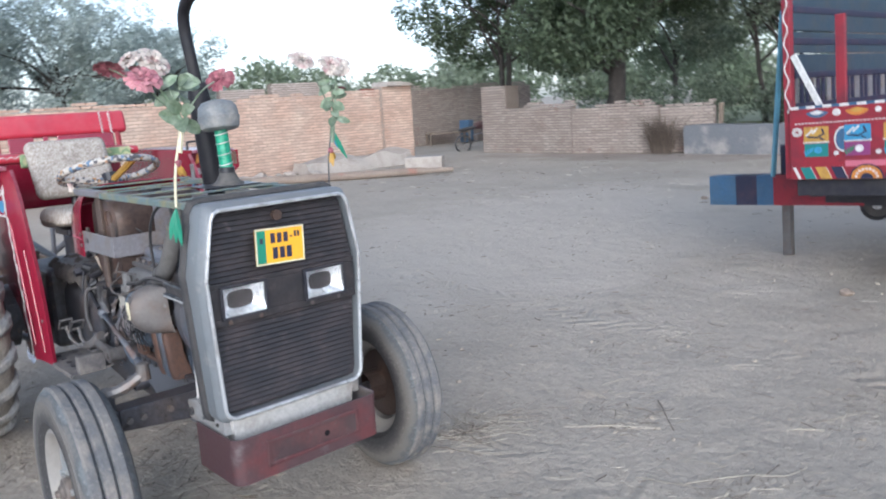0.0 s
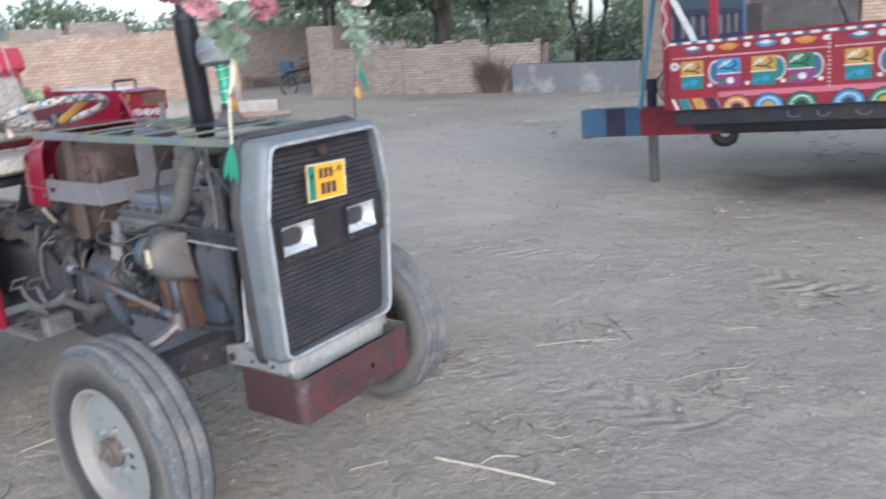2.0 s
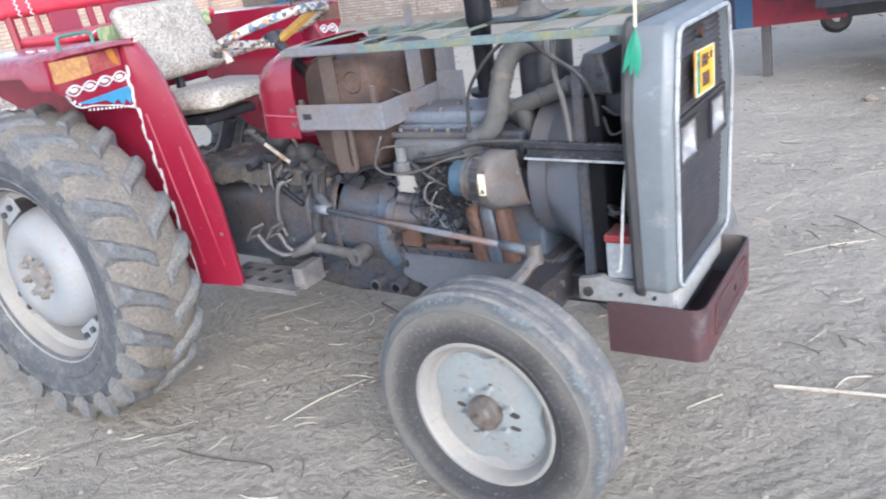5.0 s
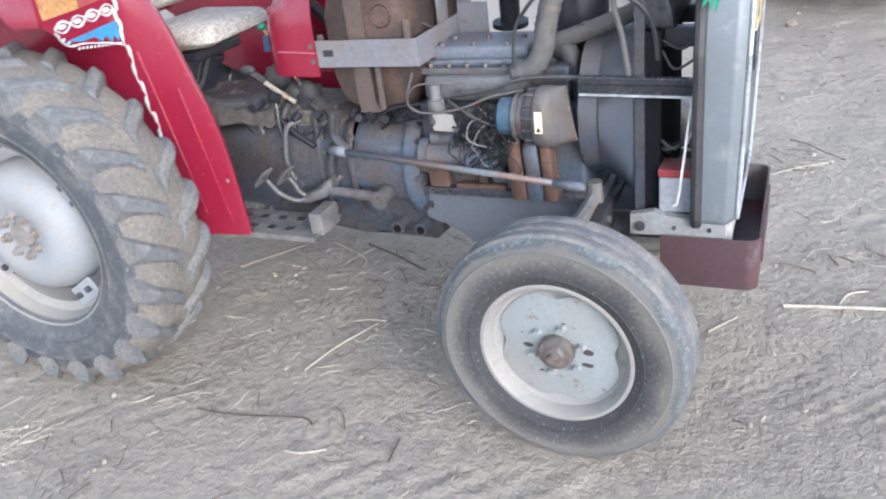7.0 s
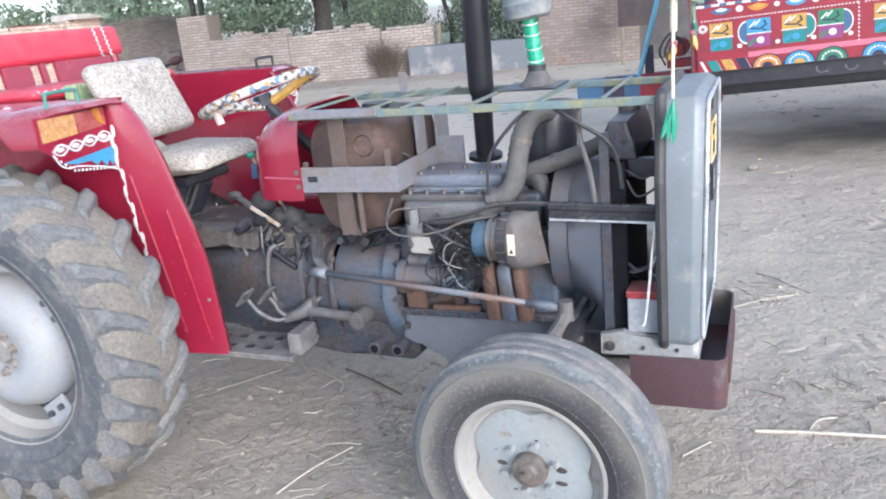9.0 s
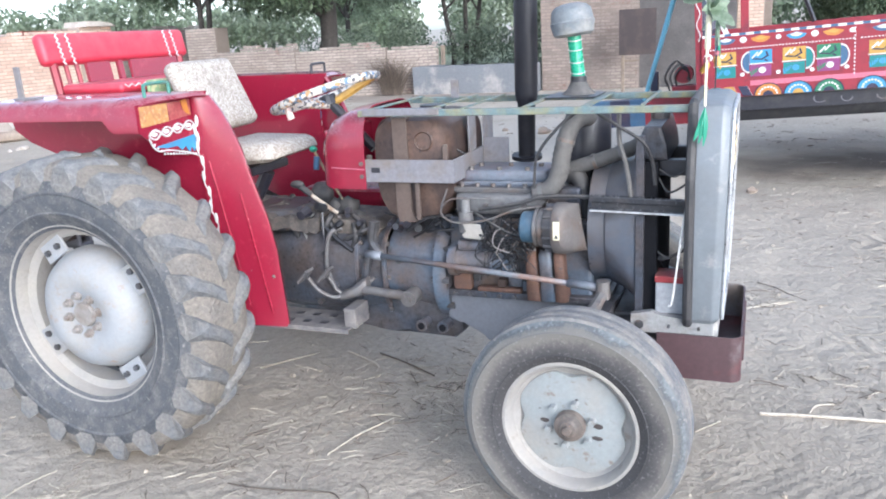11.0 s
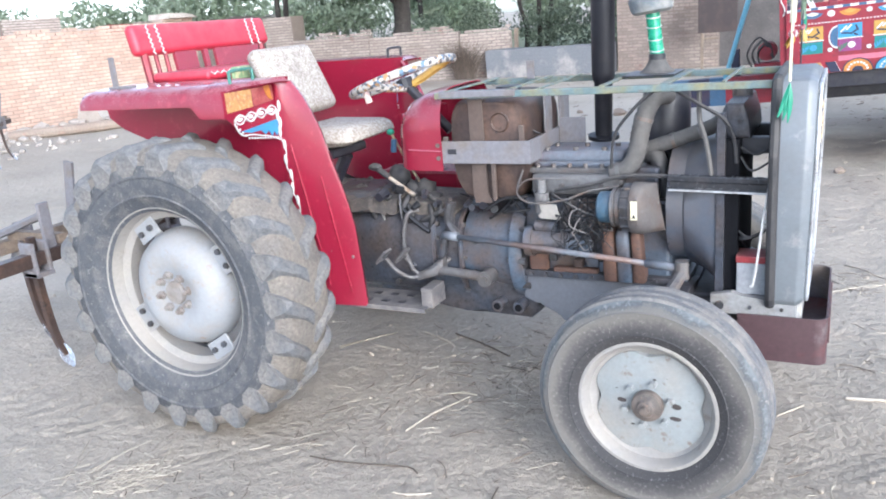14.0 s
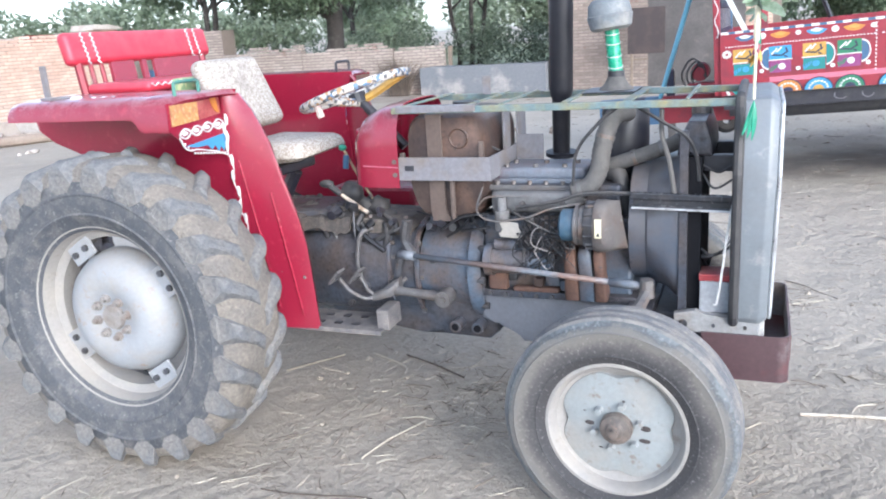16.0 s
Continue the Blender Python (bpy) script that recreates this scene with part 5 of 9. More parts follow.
        d = part("wheel_disc", bm, M["rim"], rim, smooth=40)
        # hub flange and its nuts
        bm = bm_new()
        lathe(bm, [(0.0, 0.116), (0.045, 0.116), (0.05, 0.108), (0.05, 0.09)], out, 24)
        part("hub", bm, M["hub_dull"], rim, "rusty hub")
        for k in range(8):
            bm = bm_new()
            a = 2 * math.pi * k / 8 + 0.2
            lathe(bm, [(0.0, 0.134), (0.011, 0.134), (0.012, 0.118), (0.019, 0.117), (0.019, 0.10)], out @ Matrix.Translation((0.078 * math.cos(a), 0.078 * math.sin(a), 0)), 6)
            part("wheel_nut", bm, M["hub_dull"], rim)
        # four clamps between rim and disc
        for k in range(4):
            a = 2 * math.pi * k / 4 + 0.55
            bm = bm_new()
            box(bm, 0.246, 0.322, -0.062, 0.062, 0.050, 0.062, 0.003)
            box(bm, 0.305, 0.318, -0.06, 0.06, -0.01, 0.045, 0.003)
            bmesh.ops.transform(bm, matrix=out @ Matrix.Rotation(a, 4, "Z"), verts=bm.verts)
            part("rim_clamp", bm, M["rim"], rim)
            for sg in (-1, 1):
                bm = bm_new()
                cyl(bm, (0.283, sg * 0.032, 0.060), (0.283, sg * 0.032, 0.076), 0.013, seg=6)
                bmesh.ops.transform(bm, matrix=out @ Matrix.Rotation(a, 4, "Z"), verts=bm.verts)
                part("clamp_bolt", bm, M["cast"], rim)

    for s in (-1, 1):
        rear_wheel(s)
    # ---- front wheels ----
    def front_wheel(s, steer=0.0):
        out = Matrix.Translation((1.893, -0.633 if s < 0 else 0.685, 0.356)) @ Matrix.Rotation(radians(steer), 4, "Z") @ Matrix.Rotation(radians(90 * s * -1), 4, "X") @ Matrix.Diagonal((1.045, 1.045, 1, 1))
        bm = bm_new()
        prof = [(0.205, -0.066), (0.225, -0.085), (0.27, -0.095), (0.318, -0.090), (0.342, -0.078), (0.350, -0.066)]
        for z0 in (-0.066, -0.022, 0.022):  # three ribs with grooves between
            prof += [(0.354, z0 + 0.003), (0.362, z0 + 0.010), (0.363, z0 + 0.022), (0.362, z0 + 0.034), (0.354, z0 + 0.041), (0.346, z0 + 0.044)]
        prof = prof[:-1] + [(0.350, 0.066), (0.340, 0.076), (0.322, 0.081), (0.318, 0.085), (0.312, 0.083), (0.27, 0.088), (0.245, 0.083), (0.242, 0.085), (0.236, 0.081), (0.225, 0.078), (0.205, 0.062)]
        prof = [(r if r < 0.25 else 0.25 + (r - 0.25) * 0.92, z if z > 0 else z * 1.05) for r, z in prof]
        lathe(bm, prof, out, 80)
        for f in bm.faces:
            c = out.inverted() @ f.calc_center_median()
            f.material_index = 1 if math.hypot(c.x, c.y) > 0.346 else 0
        part("front_tyre", bm, [M["front_tyre"], M["rib"]], T, "ribbed scuffed and dusty front tyre", smooth=30)
        bm = bm_new()
        lathe(bm, [(0.213, 0.072), (0.221, 0.066), (0.213, 0.058), (0.200, 0.055), (0.195, 0.03), (0.172, 0.015), (0.168, -0.02), (0.195, -0.04), (0.205, -0.06), (0.220, -0.066), (0.212, -0.072), (0.198, -0.06), (0.185, -0.035), (0.160, -0.02), (0.160, 0.02), (0.188, 0.035), (0.195, 0.06), (0.205, 0.072)], out, 48, True)
        rim = part("front_rim", bm, M["rim_dusty"], T, smooth=35)
        # disc: four broad lobes pressed into the well, with gaps between
        bm = bm_new()
        pts = []
        for k in range(96):
            a = 2 * math.pi * k / 96
            pts.append(((0.181 - 0.024 * (0.5 + 0.5 * math.cos(4 * a)) ** 5) * math.cos(a), (0.181 - 0.024 * (0.5 + 0.5 * math.cos(4 * a)) ** 5) * math.sin(a)))
        lo = [bm.verts.new((x, y, 0.012)) for x, y in pts]
        up = [bm.verts.new((x * 0.97, y * 0.97, 0.032)) for x, y in pts]
        mid = [bm.verts.new((x * 0.62, y * 0.62, 0.042)) for x, y in pts]
        inn = [bm.verts.new((x * 0.3, y * 0.3, 0.042)) for x, y in pts]
        for p, q in ((lo, up), (up, mid), (mid, inn)):
            for k in range(96):
                bm.faces.new((p[k], p[(k + 1) % 96], q[(k + 1) % 96], q[k]))
        bm.faces.new(inn)
        bmesh.ops.transform(bm, matrix=out, verts=bm.verts)
        part("wheel_disc", bm, M["disc_front"], rim, "chipped blue-grey wheel disc", smooth=40)
        bm = bm_new()
        lathe(bm, [(0.0, 0.098), (0.012, 0.098), (0.014, 0.085), (0.024, 0.083), (0.03, 0.075), (0.045, 0.07), (0.049, 0.06), (0.049, 0.035)], out, 28)
        part("hub_cap", bm, M["hub_rust"], rim, "rusty hub cap")
        for k in range(6):
            a = 2 * math.pi * k / 6 + 0.3
            bm = bm_new()
            lathe(bm, [(0.0, 0.062), (0.010, 0.062), (0.012, 0.045), (0.015, 0.04)], out @ Matrix.Translation((0.072 * math.cos(a), 0.072 * math.sin(a), 0)), 6)
            part("wheel_bolt", bm, M["disc_front"], rim)
        if s < 0:  # chipped paint and small holes in the disc
            q = random.Random(31)
            for u, v, size in ((0.057, 0.093, 0.005), (-0.049, -0.076, 0.005), (-0.083, 0.002, 0.011), (0.084, 0.006, 0.012), (0.082, -0.035, 0.013), (-0.108, 0.072, 0.005), (-0.098, 0.04, 0.004), (0.115, -0.06, 0.006), (-0.06, 0.11, 0.003), (0.02, 0.085, 0.004), (0.12, 0.03, 0.003)):
                d = math.hypot(u, v)
                bm = bm_new()
                blob(bm, (0, 0, 0), (size * 1.3, size * q.uniform(0.5, 0.9), 0.0016), 2, 0.5, m=out @ Matrix.Translation((u, v, 0.0424 if d < 0.099 else 0.0424 - (d - 0.099) * 0.18)))
                part("paint_chip", bm, M["chip"], rim)
        bm = bm_new()
        lathe(bm, [(0.07, -0.10), (0.07, -0.02), (0.15, 0.0), (0.15, 0.01)], out, 24)
        part("brake_drum", bm, M["rust"], rim)

    for s in (-1, 1):
        front_wheel(s, -3)
    # ---- mudguards ----
    def fender(s):
        def Y(v):
            return v if s < 0 else 0.21 - v  # v is written for the right-hand guard, where y is negative
        # top plate with a rounded outer lip and a stepped skirt
        bm = bm_new()
        prof = [(-0.372, 1.424), (-0.42, 1.428), (-0.60, 1.425), (-0.655, 1.418), (-0.678, 1.406), (-0.688, 1.390), (-0.692, 1.33)]
        xs = [-0.425, -0.41, -0.37, -0.15, 0.05, 0.18, 0.19, 0.212, 0.225, 0.325, 0.34]
        grid = []
        for x in xs:
            drop = 0.02 if x in (-0.425, 0.34) else (0.006 if x in (-0.41, 0.325) else 0)
            row = []
            for k, (y, z) in enumerate(prof):
                zz, xx = z - drop, x
                if k == len(prof) - 1:
                    zz = 1.347 if x < 0.185 else (1.335 if x < 0.2 else (1.308 if x < 0.22 else 1.300))
                if x > 0.3:
                    xx += 0.07 * (y + 0.692) / 0.32
                row.append((xx, Y(y), zz))
            grid.append(row)
        sheet(bm, grid, 0.004)
        top = part("mudguard_top", bm, M["red"], T, smooth=40)
        # inner wall beside the wheel
        bm = bm_new()
        outl = [(-0.42, 1.422), (0.41, 1.422), (0.36, 1.30), (0.35, 1.2), (0.37, 1.0), (0.385, 0.9), (0.40, 0.8), (0.42, 0.67), (0.45, 0.47), (0.36, 0.47), (0.24, 0.68), (0.05, 0.80), (-0.13, 0.88), (-0.20, 1.0), (-0.28, 1.09), (-0.40, 1.168), (-0.55, 1.222), (-0.63, 1.275), (-0.64, 1.32), (-0.58, 1.36)]
        plate(bm, outl, 0.004, Matrix.Translation((0, Y(-0.370) + 0.002, 0)) @ XZ)
        part("mudguard_wall", bm, M["red"], top)
        # broad side strip that runs down to the footplate
        bm = bm_new()
        line = [(1.405, 0.352, 0.412), (1.34, 0.348, 0.462), (1.27, 0.341, 0.50), (1.20, 0.340, 0.53), (1.10, 0.350, 0.558), (1.0, 0.360, 0.59), (0.91, 0.374, 0.618), (0.80, 0.390, 0.640), (0.63, 0.410, 0.652), (0.465, 0.441, 0.662)]
        grid = []
        for z, xo, xi in line:
            grid.append([(xo - 0.004, Y(-0.374), z), (xo, Y(-0.392), z), (xo + (xi - xo) * 0.30, Y(-0.386), z), (xo + (xi - xo) * 0.36, Y(-0.379), z), (xi - 0.012, Y(-0.368), z), (xi, Y(-0.362), z), (xi - 0.006, Y(-0.345), z)])
        sheet(bm, grid, 0.004)
        strip = part("mudguard_front", bm, M["red"], top, smooth=50)
        # pressed ribs
        for a, b in (((0.395, 1.15, -0.391), (0.505, 0.55, -0.389)), ((0.515, 1.02, -0.378), (0.600, 0.52, -0.375))):
            bm = bm_new()
            tube(bm, [(a[0], Y(a[2]), a[1]), (b[0], Y(b[2]), b[1])], 0.0045, 8)
            part("pressed_rib", bm, M["red_rib"], strip)
        for x, z in ((0.62, 0.68), (0.52, 0.70)):
            bm = bm_new()
            blob(bm, (x, Y(-0.372), z), (0.008, 0.006, 0.008), 1)
            part("rivet", bm, M["steel"], strip)
        # front panel that carries the lamp and the painting
        def on_front(name, outline, x, m_, label="", parent_=None, lean=0.0):
            b = bm_new()
            plate(b, [(Y(a), c) for a, c in outline], 0.004, Matrix.Translation((x, 0, 0)) @ YZ)
            return part(name, b, m_, parent_ or strip, label)

        on_front("front_panel", [(-0.690, 1.40), (-0.374, 1.40), (-0.374, 1.19), (-0.40, 1.185), (-0.45, 1.205), (-0.50, 1.215), (-0.56, 1.21), (-0.61, 1.235), (-0.65, 1.27), (-0.686, 1.298)], 0.338, M["red"])
        on_front("marker_lamp", [(-0.676, 1.392), (-0.53, 1.392), (-0.53, 1.325), (-0.676, 1.318)], 0.343, M["amber"] if s < 0 else mat("dull_brown_lens", (0.12, 0.06, 0.045), 0.35, second=(0.17, 0.10, 0.07), scale=20, bump=0.05), "faded marker lamp", top)
        on_front("lamp_backing", [(-0.527, 1.392), (-0.40, 1.395), (-0.40, 1.335), (-0.527, 1.325)], 0.343, mat("faded_red_lens", (0.26, 0.05, 0.05), 0.4, second=(0.36, 0.12, 0.10), scale=22, amount=0.7, bump=0.1) if s < 0 else M["red"], "", top)
        on_front("sticker", [(-0.455, 1.395), (-0.425, 1.398), (-0.412, 1.338), (-0.430, 1.345), (-0.445, 1.362)], 0.3475, M["orange"], "torn orange sticker")
        on_front("blue_flame", [(-0.618, 1.240), (-0.385, 1.258), (-0.378, 1.195), (-0.395, 1.215), (-0.405, 1.193), (-0.42, 1.215), (-0.435, 1.195), (-0.455, 1.222), (-0.475, 1.208), (-0.50, 1.228), (-0.56, 1.228)], 0.343, M["sky_blue"])
        for ph in (0, math.pi):
            bm = bm_new()
            tube(bm, [(0.346, Y(-0.645 + 0.0096 * k), 1.283 + 0.0006 * k + 0.017 * math.sin(k * 0.47 + ph)) for k in range(28)], 0.0034 if ph else 0.0046, 4, 1)
            part("white_chain", bm, M["white"], strip)
        for k in range(4):
            bm = bm_new()
            blob(bm, (0.344, Y(-0.613 + 0.064 * k), 1.286 + 0.0035 * k), (0.003, 0.017, 0.0085), 2)
            part("chain_dash", bm, M["white"], strip)
        bm = bm_new()
        tube(bm, [(0.346, Y(-0.648), 1.275), (0.346, Y(-0.63), 1.24), (0.346, Y(-0.60), 1.222), (0.346, Y(-0.56), 1.221), (0.346, Y(-0.50), 1.208), (0.346, Y(-0.45), 1.197), (0.346, Y(-0.40), 1.178), (0.346, Y(-0.38), 1.165)], 0.0032, 4, 4)
        part("white_border", bm, M["white"], strip)
        for k in range(17):
            bm = bm_new()
            u = k / 16
            blob(bm, (0.346, Y(-0.640 + 0.255 * u), 1.262 - 0.043 * min(u * 4, 1) - 0.038 * u), (0.003, 0.0055, 0.0055), 1)
            part("border_dot", bm, M["white"], strip)
        chain = smoothline([(0.352, 1.315), (0.346, 1.26), (0.350, 1.20), (0.358, 1.10), (0.370, 1.0), (0.384, 0.91), (0.400, 0.80), (0.418, 0.67), (0.448, 0.48)], 10)
        bm = bm_new()
        tube(bm, [(q.x + 0.007 + 0.007 * math.sin(k * 0.52), Y(-0.3935), q.y) for k, q in enumerate(chain)], 0.0024, 4)
        part("edge_line", bm, M["white"], strip)
        for k in range(1, len(chain) - 1, 6):
            q = chain[k]
            bm = bm_new()
            blob(bm, (q.x + (0.002 if (k // 6) % 2 else 0.012), Y(-0.393), q.y), (0.0085, 0.004, 0.023), 2)
            part("chain_dash", bm, M["white"], strip)
        # grab handle
        bm = bm_new()
        a, b = (-0.60, -0.466) if s < 0 else (-0.525, -0.392)
        tube(bm, [(0.312, Y(a), 1.418), (0.312, Y(a), 1.452), (0.312, Y(a + 0.012), 1.466), (0.312, Y(b - 0.012), 1.466), (0.312, Y(b), 1.452), (0.312, Y(b), 1.418)], 0.0068, 8, 4)
        part("grab_handle", bm, mat("worn_green_handle", (0.06, 0.19, 0.15), 0.5, second=(0.20, 0.22, 0.20), scale=25) if s < 0 else M["black"], top)

    fender(-1)
    fender(1)
    for s in (-1,):
        bm = bm_new()
        box(bm, -0.315, -0.285, -0.60, -0.590, 1.42, 1.55, 0.003)
        box(bm, -0.315, -0.20, -0.62, -0.58, 1.42, 1.432, 0.002)
        part("lamp_bracket", bm, M["strap"], T)
    # ---- bench for passengers behind the driver ----
    bm = bm_new()
    box(bm, -0.03, 0.03, -0.385, 0.53, -0.062, 0.075, 0.026, m=pose(-0.40, 0, 1.60, 0, -12), segs=3)
    back = part("bench_backrest", bm, M["vinyl"], T, "red vinyl backrest with white lacing", smooth=40)
    for y in (-0.30, -0.245, 0.37, 0.425):
        bm = bm_new()
        tube(bm, [(-0.366 - 0.031 * (k / 12 - 0.5), y + 0.006 * (-1) ** k, 1.545 + 0.0105 * k) for k in range(13)], 0.004, 4, 1)
        part("lacing", bm, M["white"], back)
    for k, y in enumerate((-0.335, -0.27, -0.21, -0.15, 0.47)):
        bm = bm_new()
        tube(bm, [(-0.36, y, 1.36), (-0.385, y, 1.56)], 0.018 if k in (0, 4) else 0.010, 6)
        part("bench_upright", bm, M["trailer_red"], T)
    for y0, y1 in ((-0.16, -0.02), (0.03, 0.06), (0.11, 0.44)):
        bm = bm_new()
        box(bm, -0.01, 0.01, y0, y1, -0.07, 0.07, 0.003, m=pose(-0.378, 0, 1.505, 0, -7))
        part("bench_panel", bm, M["red"], T)
    bm = bm_new()
    box(bm, -0.36, -0.03, -0.34, 0.46, 1.418, 1.462, 0.02, segs=3)
    bs = part("bench_seat", bm, M["vinyl"], T, "red vinyl bench seat", smooth=40)
    bm = bm_new()
    tube(bm, [(-0.028 - 0.003 * (k % 2), -0.32 + 0.02 * k, 1.448 + 0.006 * (-1) ** k) for k in range(38)], 0.003, 4, 1)
    part("white_stitching", bm, M["white"], bs)
    bm = bm_new()
    box(bm, -0.03, -0.012, -0.20, 0.40, 1.39, 1.462, 0.008)
    part("seat_cover", bm, M["yellow_cloth"], T, "green and yellow cloth hanging over the bench front")
    bm = bm_new()
    box(bm, -0.34, -0.06, -0.35, 0.35, 1.16, 1.418, 0.01)
    part("bench_box", bm, M["red"], T)
    # ---- driver's seat ----
    bm = bm_new()
    box(bm, 0.20, 0.56, -0.215, 0.225, 1.075, 1.185, 0.05, segs=4)
    for v in bm.verts:
        if v.co.z < 1.12:
            v.co.z += max(0.0, v.co.x - 0.40) * 0.30
        v.co.z += 0.02 * (0.40 - v.co.x) + 0.014 * noise.noise(v.co * 9)
        v.co.y *= 1 - 0.10 * max(0.0, v.co.x - 0.30) / 0.26
    part("seat_cushion", bm, M["seat_cloth"], T, "cream snakeskin-patterned seat cushion", smooth=60)
    bm = bm_new()
    box(bm, -0.04, 0.04, -0.20, 0.21, -0.16, 0.165, 0.037, m=pose(0.155, 0, 1.375, 0, -27), segs=4)
    for v in bm.verts:
        v.co += Vector((0.012 * noise.noise(v.co * 8), 0.008 * noise.noise(v.co * 6 + Vector((3, 0, 0))), 0.010 * noise.noise(v.co * 7 + Vector((0, 5, 0)))))
    part("seat_back", bm, M["seat_cloth"], T, "cream snakeskin-patterned seat back", smooth=60)
    bm = bm_new()
    box(bm, 0.20, 0.42, -0.14, 0.14, 1.04, 1.08, 0.01)
    tube(bm, [(0.40, 0, 1.04), (0.30, 0, 0.9), (0.12, 0, 0.84)], 0.03, 8, 5)
    tube(bm, [(0.26, 0, 1.06), (0.17, 0, 1.12), (0.14, 0, 1.30)], 0.02, 8, 5)
    part("seat_frame", bm, M["black"], T)
    # ---- steering wheel and dash cowl ----
    sw = Matrix.Translation((0.725, 0, 1.37)) @ Matrix.Rotation(radians(-17.5), 4, "Y")
    bm = bm_new()
    pts = [sw @ Vector((0.225 * math.cos(a), 0.225 * math.sin(a), 0)) for a in [2 * math.pi * k / 48 for k in range(49)]]
    tube(bm, pts, 0.017, 12, caps=False)
    swo = part("steering_wheel", bm, M["wrap"], T, "steering wheel wrapped in patterned cloth tape", smooth=60)
    for a in (0.25, 2.35, 4.45):
        bm = bm_new()
        tube(bm, [sw @ Vector((0.0, 0.0, -0.05)), sw @ Vector((0.1 * math.cos(a), 0.1 * math.sin(a), -0.03)), sw @ Vector((0.22 * math.cos(a), 0.22 * math.sin(a), 0))], 0.017, 7, 4)
        part("spoke", bm, M["yellow"] if a < 1 else M["wrap"], swo)
    bm = bm_new()
    tube(bm, [sw @ Vector((0, 0, -0.03)), (0.93, 0, 1.14)], 0.02, 10)
    tube(bm, [sw @ Vector((0, 0, -0.01)), sw @ Vector((0, 0, -0.05))], 0.036, 12)
    part("steering_column", bm, M["black"], swo)
    bm = bm_new()
    tube(bm, [sw @ Vector((-0.10, -0.16, 0)), sw @ Vector((-0.10, -0.16, -0.06))], 0.014, 6)
    part("cloth_tag", bm, M["petal_pale"], swo)
    # cowl: a rounded hood open to the front
    bm = bm_new()
    grid = []
    for x, zt, hw, inset in ((0.805, 1.20, 0.20, 0.03), (0.815, 1.245, 0.225, 0.01), (0.85, 1.29, 0.245, 0.0), (0.92, 1.322, 0.252, 0.0), (1.01, 1.335, 0.255, 0.0)):
        row = []
        for k in range(21):
            a = math.pi * k / 20
            c, s_ = math.cos(a), math.sin(a)
            y = hw * (abs(c) ** 0.45) * (1 if c > 0 else -1)
            z = 1.02 + inset + (zt - 1.02 - inset) * (abs(s_) ** 0.40)
            row.append((x, y, z))
        grid.append(row)
    sheet(bm, grid, 0.004)
    cowl = part("dash_cowl", bm, M["red"], T, "rounded red dash cowl", smooth=50)
    bm = bm_new()
    box(bm, 0.81, 0.83, -0.20, 0.20, 1.03, 1.24, 0.01)
    part("dash_panel", bm, M["red"], cowl)
    bm = bm_new()
    tube(bm, [(0.86, -0.2475, 1.103), (1.008, -0.2575, 1.098)], 0.0024, 5)
    part("pinstripe", bm, M["pink"], cowl)
    # ---- fuel tank and its strap frame ----
    bm = bm_new()
    rows = []
    for k in range(25):
        y = -0.205 + 0.41 * k / 24
        e = 1 - 0.10 * abs(k / 12 - 1) ** 7  # ends drawn in a little
        row = []
        for a in range(40):
            c, s_ = math.cos(2 * math.pi * a / 40), math.sin(2 * math.pi * a / 40)
            hx, hz = 0.165, 0.205
            x = hx * math.copysign(abs(c) ** 0.42, c)
            z = hz * math.copysign(abs(s_) ** (0.42 if s_ > 0 else 0.62), s_)
            if z < -0.05:
                x *= 1 - 0.75 * (-z - 0.05)
            row.append(bm.verts.new((1.183 + x * e, y, 1.09 + z * e)))
        rows.append(row)
    for p, q in zip(rows, rows[1:]):
        for a in range(40):
            bm.faces.new((p[a], p[(a + 1) % 40], q[(a + 1) % 40], q[a]))
    bm.faces.new(rows[0][::-1])
    bm.faces.new(rows[-1])
    bmesh.ops.recalc_face_normals(bm, faces=bm.faces)
    tank = part("fuel_tank", bm, M["rust"], T, "rusty brown fuel tank with black oily stains", smooth=60)
    strap_m = mat("brown_strap", (0.092, 0.064, 0.052), 0.5, second=(0.06, 0.045, 0.04), scale=8, dust=0.3, dust_colour=DUST)
    for y in (-0.214, 0.206):
        bm = bm_new()
        plate(bm, [(1.115, 1.285), (1.175, 1.285), (1.175, 0.93), (1.20, 0.885), (1.12, 0.885), (1.115, 0.93)], 0.008, Matrix.Translation((0, y + 0.008, 0)) @ XZ, 0.002)
        part("tank_strap", bm, strap_m, tank)
    bm = bm_new()
    box(bm, 1.113, 1.177, -0.214, 0.214, 1.282, 1.290, 0.003)
    part("tank_strap", bm, strap_m, tank)
    bm = bm_new()
    cyl(bm, (1.20, 0, 1.28), (1.20, 0, 1.315), 0.05, seg=20)
    part("filler_cap", bm, M["black"], tank)
    bm = bm_new()
    ring_ = [(1.24 + 0.035 * math.cos(a), 1.20 + 0.035 * math.sin(a)) for a in [2 * math.pi * k / 24 for k in range(25)]]
    tube(bm, [(x, -0.207, z) for x, z in ring_], 0.004, 5, caps=False)
    part("pressed_badge", bm, M["rust"], tank)
    bm = bm_new()
    box(bm, 0.985, 1.372, -0.248, -0.240, 1.048, 1.135, 0.002)
    br = part("tank_bracket", bm, M["strap"], T, "grey steel tank bracket")
